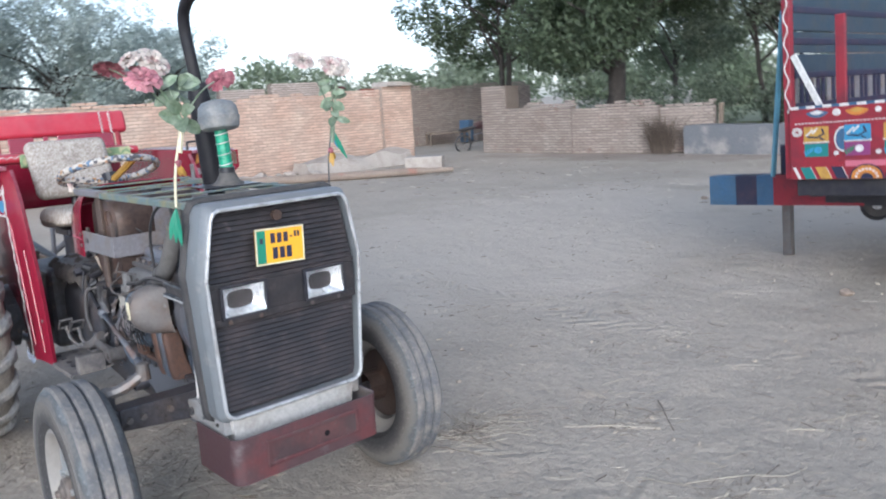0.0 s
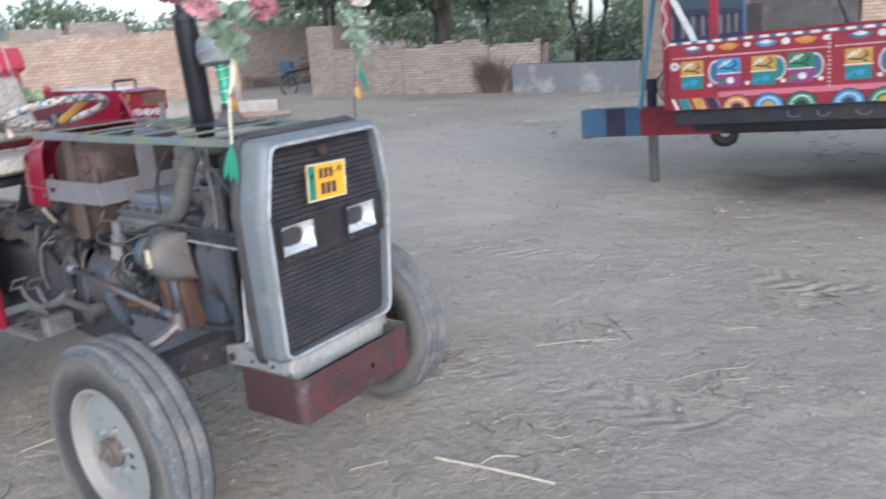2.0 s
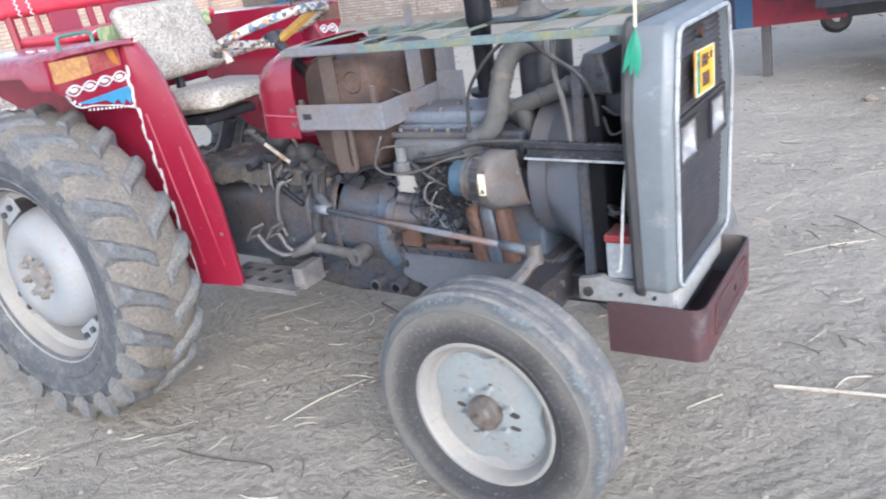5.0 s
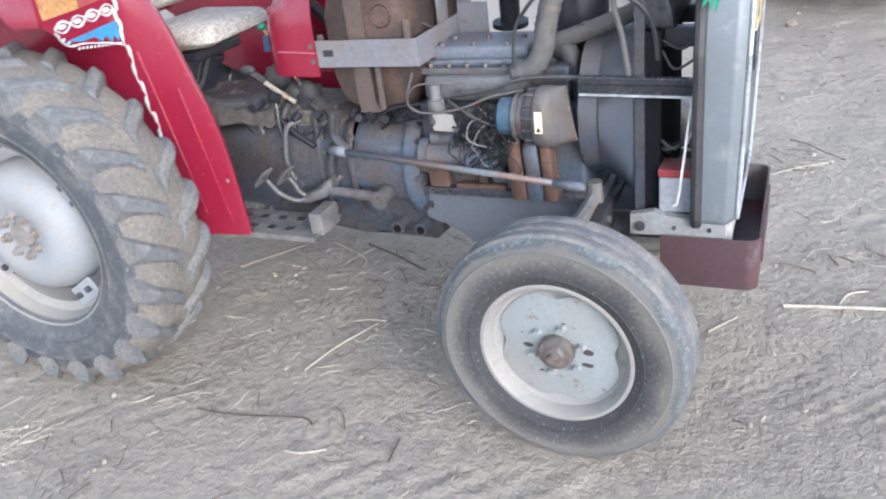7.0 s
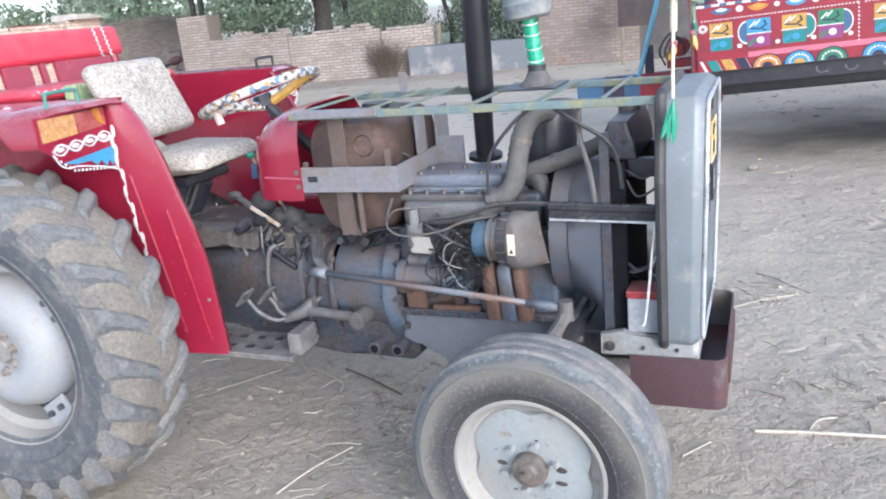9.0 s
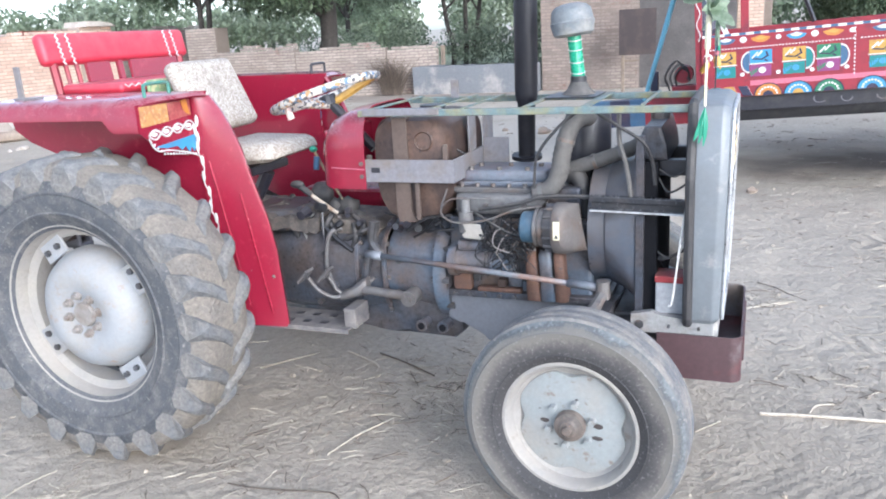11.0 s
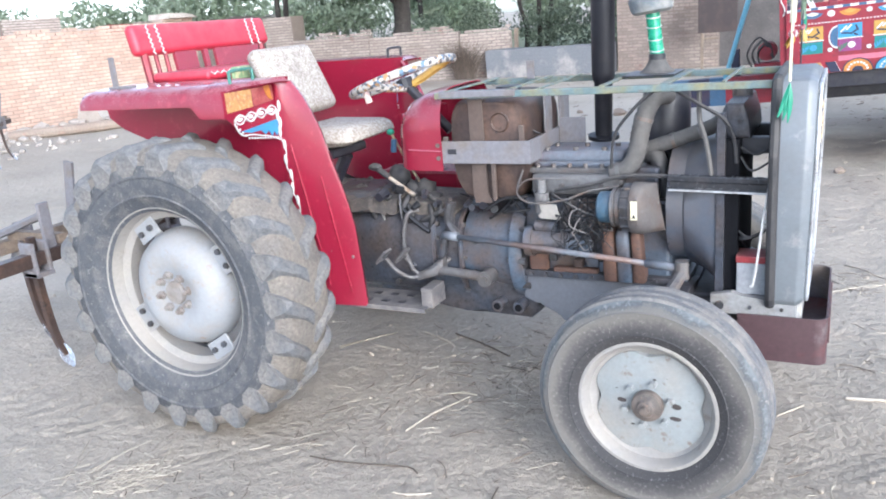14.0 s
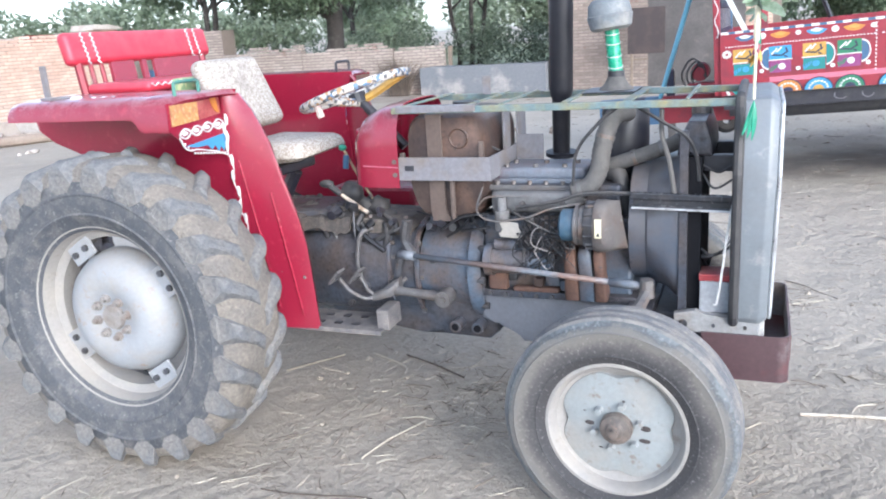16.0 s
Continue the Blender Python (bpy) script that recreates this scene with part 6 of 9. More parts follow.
    for x0, x1, y0, y1, z0, z1 in ((1.364, 1.372, -0.240, 0.20, 1.048, 1.135), (1.364, 1.372, 0.12, 0.24, 1.135, 1.27), (1.364, 1.372, -0.06, 0.02, 1.135, 1.28), (1.372, 1.48, 0.10, 0.108, 1.06, 1.17)):
        bm = bm_new()
        box(bm, x0, x1, y0, y1, z0, z1, 0.002)
        part("bracket_plate", bm, M["strap"], br)
    bm = bm_new()
    box(bm, 1.035, 1.07, -0.251, -0.247, 1.085, 1.105)
    part("bracket_slot", bm, M["black"], br)
    for x0, x1, z0, z1 in ((1.205, 1.222, 0.90, 1.05), (1.325, 1.345, 1.13, 1.19), (1.01, 1.03, 1.10, 1.15)):
        bm = bm_new()
        box(bm, x0, x1, -0.236, -0.222, z0, z1, 0.003)
        part("bracket_leg", bm, strap_m, br)
    for z in (1.12, 1.07):
        bm = bm_new()
        cyl(bm, (0.995, -0.247, z), (0.995, -0.258, z), 0.009, seg=8)
        part("bracket_bolt", bm, M["steel"], br)
    # ---- bonnet rails ----
    for y in (-0.248, 0.248):
        bm = bm_new()
        box(bm, 1.0, 2.26, y - 0.014, y + 0.014, 1.298, 1.322, 0.003)
        part("bonnet_rail", bm, M["rail"], T, "painted bonnet rail with chipped blue, yellow and red")
    bm = bm_new()
    box(bm, 1.02, 1.33, -0.266, -0.225, 1.301, 1.3265, 0.003)
    part("rail_flange", bm, M["strap"], T)
    for x, w, zz in ((1.05, 0.02, 1.318), (1.30, 0.012, 1.318), (1.42, 0.012, 1.318), (1.65, 0.02, 1.318), (1.86, 0.03, 1.316), (2.05, 0.012, 1.318)):
        bm = bm_new()
        box(bm, x - w / 2, x + w / 2, -0.262, 0.262, zz + 0.003, zz + 0.010, 0.002)
        part("cross_rail", bm, M["rail"], T)
    bm = bm_new()
    plate(bm, [(1.66, -0.02), (1.85, -0.02), (1.85, 0.2), (1.66, 0.2)], 0.004, Matrix.Translation((0, 0, 1.329)))
    part("rail_plate", bm, M["black"], T)
    bm = bm_new()
    box(bm, 1.205, 1.24, 0.2, 0.206, 1.32, 1.395, 0.002)
    part("rail_tab", bm, M["strap"], T)
    # ---- exhaust: it leans towards the right-hand side ----
    EXH = Matrix.Translation((1.544, 0.150, 1.30)) @ Matrix.Rotation(radians(5.4), 4, "X") @ Matrix.Rotation(radians(2.4), 4, "Y") @ Matrix.Translation((0, 0, -1.30))
    stack_black = mat("sooty_black_stack", (0.012, 0.012, 0.016), 0.45, second=(0.024, 0.022, 0.024), scale=7, bump=0.1, dust=0.04, dust_colour=DUST, spec=0.3)
    bm = bm_new()
    lathe(bm, [(0.0, 1.072), (0.062, 1.072), (0.062, 1.088), (0.034, 1.09), (0.036, 1.30), (0.042, 1.312), (0.045, 1.33), (0.0455, 1.34), (0.0455, 1.68), (0.042, 1.705), (0.040, 1.72), (0.040, 1.735), (0.0, 1.735)], EXH, 28)
    ex = part("exhaust_silencer", bm, stack_black, T, "black upright exhaust silencer", smooth=35)
    bm = bm_new()
    tube(bm, [EXH @ Vector(p) for p in ((0, 0, 1.72), (-0.010, 0, 1.86), (-0.018, 0, 1.95), (0, 0, 2.02), (0.06, 0, 2.07), (0.13, 0, 2.09))], 0.0245, 14, 6)
    part("exhaust_pipe", bm, stack_black, ex)
    bm = bm_new()
    lathe(bm, [(0.036, 1.725), (0.046, 1.725), (0.046, 1.745), (0.036, 1.745)], EXH, 20, True)
    part("clamp", bm, M["black"], ex)
    # ---- air cleaner ----
    bm = bm_new()
    lathe(bm, [(0.0, 0.93), (0.082, 0.93), (0.088, 0.95), (0.088, 1.25), (0.08, 1.275), (0.0, 1.28)], Matrix.Translation((1.80, 0.10, 0)), 24)
    ac = part("air_cleaner", bm, M["black"], T, smooth=35)
    bm = bm_new()
    lathe(bm, [(0.0, 1.325), (0.066, 1.33), (0.062, 1.338), (0.046, 1.35), (0.032, 1.375), (0.029, 1.39), (0.0, 1.39)], Matrix.Translation((1.765, 0.10, 0)), 24)
    part("cone", bm, M["hose"], ac, smooth=50)
    bm = bm_new()
    lathe(bm, [(0.0, 1.38), (0.031, 1.38), (0.031, 1.40), (0.026, 1.402)], Matrix.Translation((1.765, 0.10, 0)), 24)
    part("clamp", bm, M["black"], ac)
    bm = bm_new()
    tube(bm, [(1.765, 0.10, 1.395), (1.758, 0.10, 1.46), (1.748, 0.10, 1.56)], 0.0255, 18, 4)
    part("intake_pipe", bm, M["green_tube"], ac, "green tape-wrapped stack")
    for z in (1.415, 1.455, 1.50, 1.535):
        bm = bm_new()
        tube(bm, [(1.765 - (z - 1.395) * 0.105 + 0.0265 * math.cos(a), 0.10 + 0.0265 * math.sin(a), z + 0.006 * math.sin(a)) for a in [2 * math.pi * k / 20 for k in range(21)]], 0.0025, 4, caps=False)
        part("tape_edge", bm, M["white"], ac)
    bm = bm_new()
    lathe(bm, [(0.0, -0.045), (0.06, -0.045), (0.075, -0.035), (0.082, 0.0), (0.083, 0.008), (0.079, 0.012), (0.079, 0.02), (0.074, 0.05), (0.058, 0.066), (0.03, 0.074), (0.0, 0.076)], Matrix.Translation((1.744, 0.10, 1.592)) @ Matrix.Rotation(radians(-6), 4, "Y"), 28)
    part("precleaner_bowl", bm, mat("grey_plastic_bowl", (0.17, 0.19, 0.205), 0.5, second=(0.36, 0.34, 0.31), scale=7, dust=0.4, dust_colour=DUST), ac, "dusty grey precleaner bowl", smooth=40)
    # ---- engine ----
    bm = bm_new()
    box(bm, 1.30, 1.86, -0.15, 0.16, 0.58, 0.90, 0.015)
    for k in range(4):
        cyl(bm, (1.38 + 0.13 * k, -0.155, 0.66), (1.38 + 0.13 * k, -0.145, 0.66), 0.02, seg=10)
    eng = part("engine_block", bm, M["engine"], T, "oily blue-grey engine block")
    bm = bm_new()
    box(bm, 1.34, 1.82, -0.16, 0.15, 0.90, 1.02, 0.012)
    part("cylinder_head", bm, M["engine_dark"], eng)
    bm = bm_new()
    box(bm, 1.350, 1.690, -0.122, 0.09, 1.030, 1.074, 0.014, segs=3)
    box(bm, 1.340, 1.700, -0.132, 0.10, 1.018, 1.034, 0.003)
    part("rocker_cover", bm, mat("faded_blue_cover", (0.13, 0.15, 0.185), 0.35, second=(0.15, 0.095, 0.105), third=(0.085, 0.09, 0.105), scale=5, amount=0.4, bump=0.1, dust=0.45, dust_colour=(0.30, 0.27, 0.25)), eng, "faded blue-grey rocker cover", smooth=40)
    for x, y in ((1.40, -0.01), (1.52, -0.01), (1.64, -0.01), (1.39, -0.10), (1.50, -0.10), (1.61, -0.10)):
        bm = bm_new()
        cyl(bm, (x, y, 1.072), (x, y, 1.086), 0.010, seg=8)
        part("cover_nut", bm, M["steel"], eng)
    bm = bm_new()
    box(bm, 1.335, 1.70, -0.168, 0.12, 0.998, 1.018, 0.004)
    part("head_ledge", bm, M["worn_arm"], eng)
    bm = bm_new()
    loft(bm, [(1.352, -0.15, 0.958, 0.035, 0.036, 4), (1.375, -0.158, 0.958, 0.045, 0.040, 4), (1.62, -0.158, 0.962, 0.045, 0.038, 4), (1.68, -0.165, 0.985, 0.040, 0.036, 3), (1.70, -0.17, 0.99, 0.03, 0.03, 2)], 24)
    part("intake_manifold", bm, M["head_grey"], eng, "dusty grey intake manifold", smooth=45)
    for k in range(6):
        bm = bm_new()
        x = 1.365 + 0.062 * k
        cyl(bm, (x, -0.150, 1.018), (x, -0.150, 1.032), 0.009, seg=6)
        part("head_bolt", bm, M["steel"], eng)
    for k in range(4):
        bm = bm_new()
        x = 1.40 + 0.075 * k
        cyl(bm, (x, -0.20, 0.958), (x, -0.215, 0.958), 0.011, seg=6)
        part("manifold_bolt", bm, M["worn_arm"], eng)
    for k in range(3):
        bm = bm_new()
        x = 1.41 + 0.095 * k
        cyl(bm, (x, -0.185, 0.90), (x, -0.225, 0.885), 0.012, 0.009, 8)
        part("injector_union", bm, M["steel"], eng)
    # sump with its side flange
    bm = bm_new()
    plate(bm, [(1.28, 0.60), (1.92, 0.60), (1.92, 0.50), (1.87, 0.40), (1.445, 0.395), (1.415, 0.446), (1.355, 0.452), (1.34, 0.478), (1.28, 0.48)], 0.32, Matrix.Translation((0, 0.16, 0)) @ XZ, 0.012)
    part("sump", bm, M["sump"], eng, "smooth grey steel sump")
    bm = bm_new()
    box(bm, 1.27, 1.90, -0.185, 0.185, 0.585, 0.612, 0.004)
    part("sump_flange", bm, M["engine_dark"], eng)
    # bell housing, gearbox, rear axle
    bm = bm_new()
    lathe(bm, [(0.0, 0.0), (0.21, 0.0), (0.225, 0.02), (0.225, 0.05), (0.20, 0.06), (0.185, 0.2), (0.17, 0.3), (0.0, 0.3)], Matrix.Translation((1.30, 0, 0.66)) @ Matrix.Rotation(radians(-90), 4, "Y"), 28)
    part("bell_housing", bm, M["engine_blue"], T, "blue-grey bell housing", smooth=40)
    for k in range(9):
        a = math.pi * (0.25 + 0.19 * k)
        bm = bm_new()
        cyl(bm, (1.24, 0.208 * math.cos(a), 0.66 + 0.208 * math.sin(a)), (1.315, 0.208 * math.cos(a), 0.66 + 0.208 * math.sin(a)), 0.014, seg=6)
        part("flange_bolt", bm, M["cast"], T)
    bm = bm_new()
    loft(bm, [(0.20, 0, 0.63, 0.15, 0.17, 4), (0.50, 0, 0.63, 0.16, 0.17, 4), (0.56, 0, 0.64, 0.175, 0.18, 4), (0.62, 0, 0.645, 0.192, 0.188, 3.4), (0.74, 0, 0.645, 0.198, 0.19, 3.2), (0.84, 0, 0.645, 0.190, 0.186, 3.2), (0.93, 0, 0.65, 0.176, 0.182, 3.4), (1.03, 0, 0.655, 0.168, 0.18, 3.4)], 48)
    gb = part("gearbox", bm, M["engine_dark"], T, "oily blue-grey gearbox housing", smooth=50)
    for x, hw, hz in ((0.90, 0.186, 0.188), (1.02, 0.182, 0.186)):
        bm = bm_new()
        loft(bm, [(x - 0.010, 0, 0.65, hw - 0.004, hz - 0.004, 3.4), (x - 0.007, 0, 0.65, hw, hz, 3.4), (x + 0.007, 0, 0.65, hw, hz, 3.4), (x + 0.010, 0, 0.65, hw - 0.004, hz - 0.004, 3.4)], 48)
        part("housing_flange", bm, M["engine"], gb, smooth=50)
    bm = bm_new()
    box(bm, -0.22, 0.24, -0.22, 0.22, 0.42, 0.86, 0.04, segs=3)
    cyl(bm, (0, -0.50, 0.61), (0, 0.50, 0.61), 0.10, seg=20)
    cyl(bm, (0, -0.42, 0.61), (0, -0.36, 0.61), 0.17, seg=24)
    cyl(bm, (0, 0.36, 0.61), (0, 0.42, 0.61), 0.17, seg=24)
    cyl(bm, (0, -0.74, 0.61), (0, 0.90, 0.61), 0.055, seg=16)
    part("rear_axle", bm, M["cast"], T)
    bm = bm_new()
    box(bm, 0.15, 0.62, -0.15, 0.15, 0.80, 0.90, 0.03)
    part("gearbox_cover", bm, M["cast"], T)
    bm = bm_new()
    grid = []
    for i_ in range(61):
        x = 0.12 + 0.62 * i_ / 60
        row = []
        for j_ in range(37):
            y = -0.185 + 0.36 * j_ / 36
            q = Vector((x, y, 0.3))
            h = 0.028 * (1 - abs(2 * j_ / 36 - 1) ** 4) * (1 - 0.6 * i_ / 60) + 0.020 * noise.noise(q * 14) + 0.020 * noise.noise(q * 33) + 0.010 * noise.noise(q * 80)
            row.append((x, y, 0.872 + h - (0.05 if j_ in (0, 36) else 0)))
        grid.append(row)
    sheet(bm, grid, 0.012)
    part("caked_dirt", bm, mat("caked_earth", (0.095, 0.08, 0.068), 0.95, second=(0.045, 0.04, 0.038), third=(0.17, 0.14, 0.115), scale=22, amount=0.7, fine=120, fine_amount=0.4, bump=0.6), T, "dry dirt and straw caked on the gearbox", smooth=70)
    for x, z, r in ((0.80, 0.60, 0.022), (0.72, 0.52, 0.018), (0.92, 0.62, 0.02), (1.08, 0.58, 0.02), (1.10, 0.72, 0.016), (0.75, 0.73, 0.016)):
        bm = bm_new()
        cyl(bm, (x, -0.175, z), (x, -0.205, z), r * 0.7, seg=8)
        part("housing_bolt", bm, M["cast"], gb)
    for x in (1.18, 1.272):
        bm = bm_new()
        cyl(bm, (x, -0.08, 0.452), (x, -0.205, 0.452), 0.024, seg=14)
        lug_ = part("mounting_lug", bm, M["engine"], gb)
        bm = bm_new()
        cyl(bm, (x, -0.2055, 0.452), (x, -0.209, 0.452), 0.015, seg=12)
        part("lug_bore", bm, M["core"], lug_)
    bm = bm_new()
    plate(bm, [(0.55, 0.52), (0.62, 0.44), (0.80, 0.425), (1.02, 0.415), (1.10, 0.39), (1.30, 0.385), (1.34, 0.42), (1.34, 0.56), (0.60, 0.56)], 0.29, Matrix.Translation((0, 0.145, 0)) @ XZ, 0.02)
    part("lower_housing", bm, M["engine_dark"], gb, smooth=40)
    # bolts, rods and unions along the housing
    for z in (0.50, 0.56, 0.64, 0.72, 0.78):
        for x in (0.90, 1.02):
            bm = bm_new()
            cyl(bm, (x + 0.012, -0.172, z), (x + 0.026, -0.172, z), 0.010, seg=6)
            part("flange_bolt", bm, M["steel"] if z > 0.6 else M["cast"], gb)
    bm = bm_new()
    plate(bm, [(0.70, 0.80), (0.98, 0.80), (1.0, 0.83), (0.96, 0.86), (0.72, 0.87), (0.68, 0.83)], 0.28, Matrix.Translation((0, 0.14, 0)) @ XZ, 0.01)
    part("top_cover", bm, M["grimy"], gb, "dusty gearbox top cover")
    for x in (0.72, 0.80, 0.88, 0.96):
        bm = bm_new()
        cyl(bm, (x, -0.115, 0.862), (x, -0.115, 0.878), 0.010, seg=6)
        part("cover_bolt", bm, M["steel"], gb)
    q = random.Random(909)
    for k in range(6):
        x0, z0 = q.uniform(0.62, 1.25), q.uniform(0.80, 0.94)
        x1, z1 = x0 + q.uniform(-0.22, 0.22), z0 + q.uniform(-0.16, 0.06)
        y0 = -q.uniform(0.10, 0.20)
        bm = bm_new()
        tube(bm, [(x0, y0, z0), ((x0 + x1) / 2, y0 - q.uniform(0, 0.03), (z0 + z1) / 2 + q.uniform(-0.03, 0.03)), (x1, y0 - 0.01, z1)], q.uniform(0.004, 0.010), 6, 4)
        part("linkage_rod", bm, (M["wire"], M["worn_arm"], M["black"])[k % 3], T)
    for k in range(9):
        x, z = q.uniform(0.66, 1.30), q.uniform(0.83, 0.93)
        bm = bm_new()
        r = q.uniform(0.012, 0.028)
        cyl(bm, (x, -0.16, z), (x + q.uniform(-0.02, 0.02), -0.16 - q.uniform(0.03, 0.06), z + q.uniform(-0.02, 0.02)), r, r * q.uniform(0.6, 1), 8)
        part("union", bm, (M["black"], M["wire"], M["black"])[k % 3], T)
    for k in range(9):
        x = 1.33 + 0.06 * k
        bm = bm_new()
        cyl(bm, (x, -0.187, 0.598), (x, -0.196, 0.598), 0.009, seg=6)
        part("sump_bolt", bm, M["cast"], T)
    for k in range(10):
        x, z = q.uniform(1.34, 1.72), q.uniform(0.63, 0.72)
        bm = bm_new()
        box(bm, x - q.uniform(0.01, 0.03), x + q.uniform(0.01, 0.03), -0.17 - q.uniform(0.0, 0.02), -0.15, z - q.uniform(0.01, 0.03), z + q.uniform(0.01, 0.03), 0.005)
        part("block_boss", bm, (M["engine"], M["rust"], M["cast"])[k % 3], T)
    # starter motor, filter, alternator
    bm = bm_new()
    cyl(bm, (1.36, -0.215, 0.742), (1.50, -0.215, 0.742), 0.048, seg=24)
    cyl(bm, (1.50, -0.215, 0.742), (1.508, -0.215, 0.742), 0.050, seg=24)
    cyl(bm, (1.508, -0.215, 0.742), (1.57, -0.215, 0.742), 0.044, seg=24)
    cyl(bm, (1.57, -0.215, 0.742), (1.585, -0.215, 0.742), 0.030, seg=18)
    cyl(bm, (1.33, -0.21, 0.742), (1.36, -0.21, 0.742), 0.06, seg=24)
    cyl(bm, (1.37, -0.22, 0.805), (1.45, -0.22, 0.805), 0.022, seg=14)
    part("starter_motor", bm, M["engine_blue"], T, "grimy starter motor", smooth=40)
    bm = bm_new()
    cyl(bm, (1.40, -0.22, 0.86), (1.40, -0.22, 0.935), 0.028, seg=14)
    cyl(bm, (1.40, -0.22, 0.93), (1.40, -0.22, 0.985), 0.018, seg=10)
    ff = part("fuel_filter", bm, M["head_grey"], T)
    bm = bm_new()
    plate(bm, [(1.40, 0.905), (1.47, 0.90), (1.485, 0.85), (1.475, 0.842), (1.405, 0.846), (1.398, 0.858), (1.415, 0.872)], 0.004, Matrix.Translation((0, -0.262, 0)) @ XZ, 0.001)
    part("filter_bracket", bm, M["rim_dusty"], ff, "bare sheet-metal bracket")
    bm = bm_new()
    tube(bm, [(1.30, -0.20, 0.96), (1.32, -0.26, 0.93), (1.38, -0.27, 0.905), (1.50, -0.27, 0.92), (1.60, -0.26, 0.955), (1.70, -0.24, 0.97)], 0.0042, 6, 6)
    tube(bm, [(1.33, -0.22, 1.02), (1.31, -0.24, 0.95), (1.36, -0.25, 0.99), (1.50, -0.22, 0.99)], 0.0036, 6, 6)
    part("fuel_pipe", bm, M["steel"], T)
    bm = bm_new()
    ax = Matrix.Translation((1.631, -0.27, 0.90)) @ Matrix.Rotation(radians(90), 4, "Y")
    lathe(bm, [(0.0, 0.0), (0.045, 0.0), (0.056, 0.008), (0.058, 0.05), (0.062, 0.055)], ax, 28)
    alt = part("alternator", bm, mat("teal_grey_alternator", (0.04, 0.085, 0.13), 0.45, second=(0.07, 0.10, 0.12), scale=14, dust=0.25, dust_colour=DUST), T, "blue-grey alternator", smooth=35)
    bm = bm_new()
    lathe(bm, [(0.062, 0.052), (0.070, 0.055), (0.070, 0.066), (0.065, 0.068), (0.065, 0.072), (0.070, 0.075), (0.070, 0.088), (0.06, 0.09)], ax, 28)
    part("stator_ring", bm, M["steel"], alt, smooth=35)
    bm = bm_new()
    lathe(bm, [(0.06, 0.086), (0.076, 0.09), (0.082, 0.10), (0.082, 0.125), (0.06, 0.14)], ax, 28)
    part("front_housing", bm, M["cast"], alt, smooth=35)
    for k in range(14):
        bm = bm_new()
        box(bm, 0.072, 0.087, -0.004, 0.004, 0.092, 0.138, 0.002, m=ax @ Matrix.Rotation(2 * math.pi * k / 14, 4, "Z"), segs=1)
        part("cooling_fin", bm, M["cast"], alt)
    bm = bm_new()
    lathe(bm, [(0.0, 0.126), (0.080, 0.126), (0.084, 0.131), (0.084, 0.138), (0.0, 0.140)], ax, 36)
    lathe(bm, [(0.0, 0.140), (0.034, 0.140), (0.040, 0.148), (0.032, 0.156), (0.040, 0.164), (0.018, 0.170), (0.0, 0.172)], ax, 24)
    part("fan_pulley", bm, M["engine_dark"], alt, "oily fan and pulley", smooth=40)
    # bent sheet-metal hood round the pulley, cut aslant at its front
    arc = [(0.06, 0.070)] + [(-0.092 * math.sin(a), 0.092 * math.cos(a)) for a in (radians(-18 + 11 * k) for k in range(17))] + [(0.02, -0.098), (0.065, -0.100)]
    bm = bm_new()
    sheet(bm, [[(x + slant * (0.092 - dz), -0.27 + dy * flare, 0.90 + dz * flare) for dy, dz in arc] for x, slant, flare in ((1.756, 0.0, 0.97), (1.762, 0.0, 1.0), (1.785, 0.03, 1.0))] + [[(1.785 + 0.045 * u + (0.03 + 0.12 * u) * (0.092 - dz), -0.27 + dy + (0.045 - dy) * u ** 1.6 * 0.92, 0.90 + dz * (1 - 0.10 * u)) for dy, dz in arc] for u in (0.3, 0.6, 0.85, 1.0)], 0.003)
    part("pulley_guard", bm, mat("dull_sheet_guard", (0.115, 0.105, 0.102), 0.5, 0.15, second=(0.105, 0.075, 0.06), third=(0.17, 0.165, 0.165), scale=9, amount=0.6, fine_amount=0.25, bump=0.1, dust=0.3, dust_colour=DUST), alt, "brown-grey sheet-metal pulley guard", smooth=40)
    bm = bm_new()
    box(bm, 1.768, 1.790, -0.3668, -0.3630, 0.880, 0.945, 0.0)
    part("warning_label", bm, M["cream"], alt, "yellowed warning label")
    bm = bm_new()
    plate(bm, [(1.772, 0.886), (1.786, 0.886), (1.779, 0.901)], 0.002, Matrix.Translation((0, -0.3662, 0)) @ XZ)
    part("warning_triangle", bm, M["black"], alt)
    bm = bm_new()
    for k in range(3):
        tube(bm, [(1.80, -0.10 + 0.02 * k, 0.95), (1.81, -0.10 + 0.02 * k, 0.68)], 0.006, 6)
    cyl(bm, (1.80, -0.02, 0.66), (1.84, -0.02, 0.66), 0.09, seg=20)
    part("fan_belt", bm, M["rubber"], T)
    orange_rust = mat("orange_rusty_casting", (0.105, 0.058, 0.042), 0.75, second=(0.15, 0.075, 0.045), third=(0.045, 0.042, 0.045), scale=16, amount=0.5, fine_amount=0.4, bump=0.4)
    for x, w, mm in ((1.648, 0.024, orange_rust), (1.702, 0.026, M["engine_blue"]), (1.752, 0.020, orange_rust)):
        bm = bm_new()
        loft(bm, [(-0.80, -0.20, x, 0.030, w * 0.8, 3), (-0.78, -0.205, x, 0.036, w, 4), (-0.70, -0.20, x + 0.004, 0.034, w, 4), (-0.64, -0.19, x + 0.006, 0.04, w * 1.2, 4), (-0.60, -0.18, x + 0.006, 0.04, w * 1.2, 4)], 18)
        for v in bm.verts:
            v.co = Vector((v.co.z, v.co.y, -v.co.x))
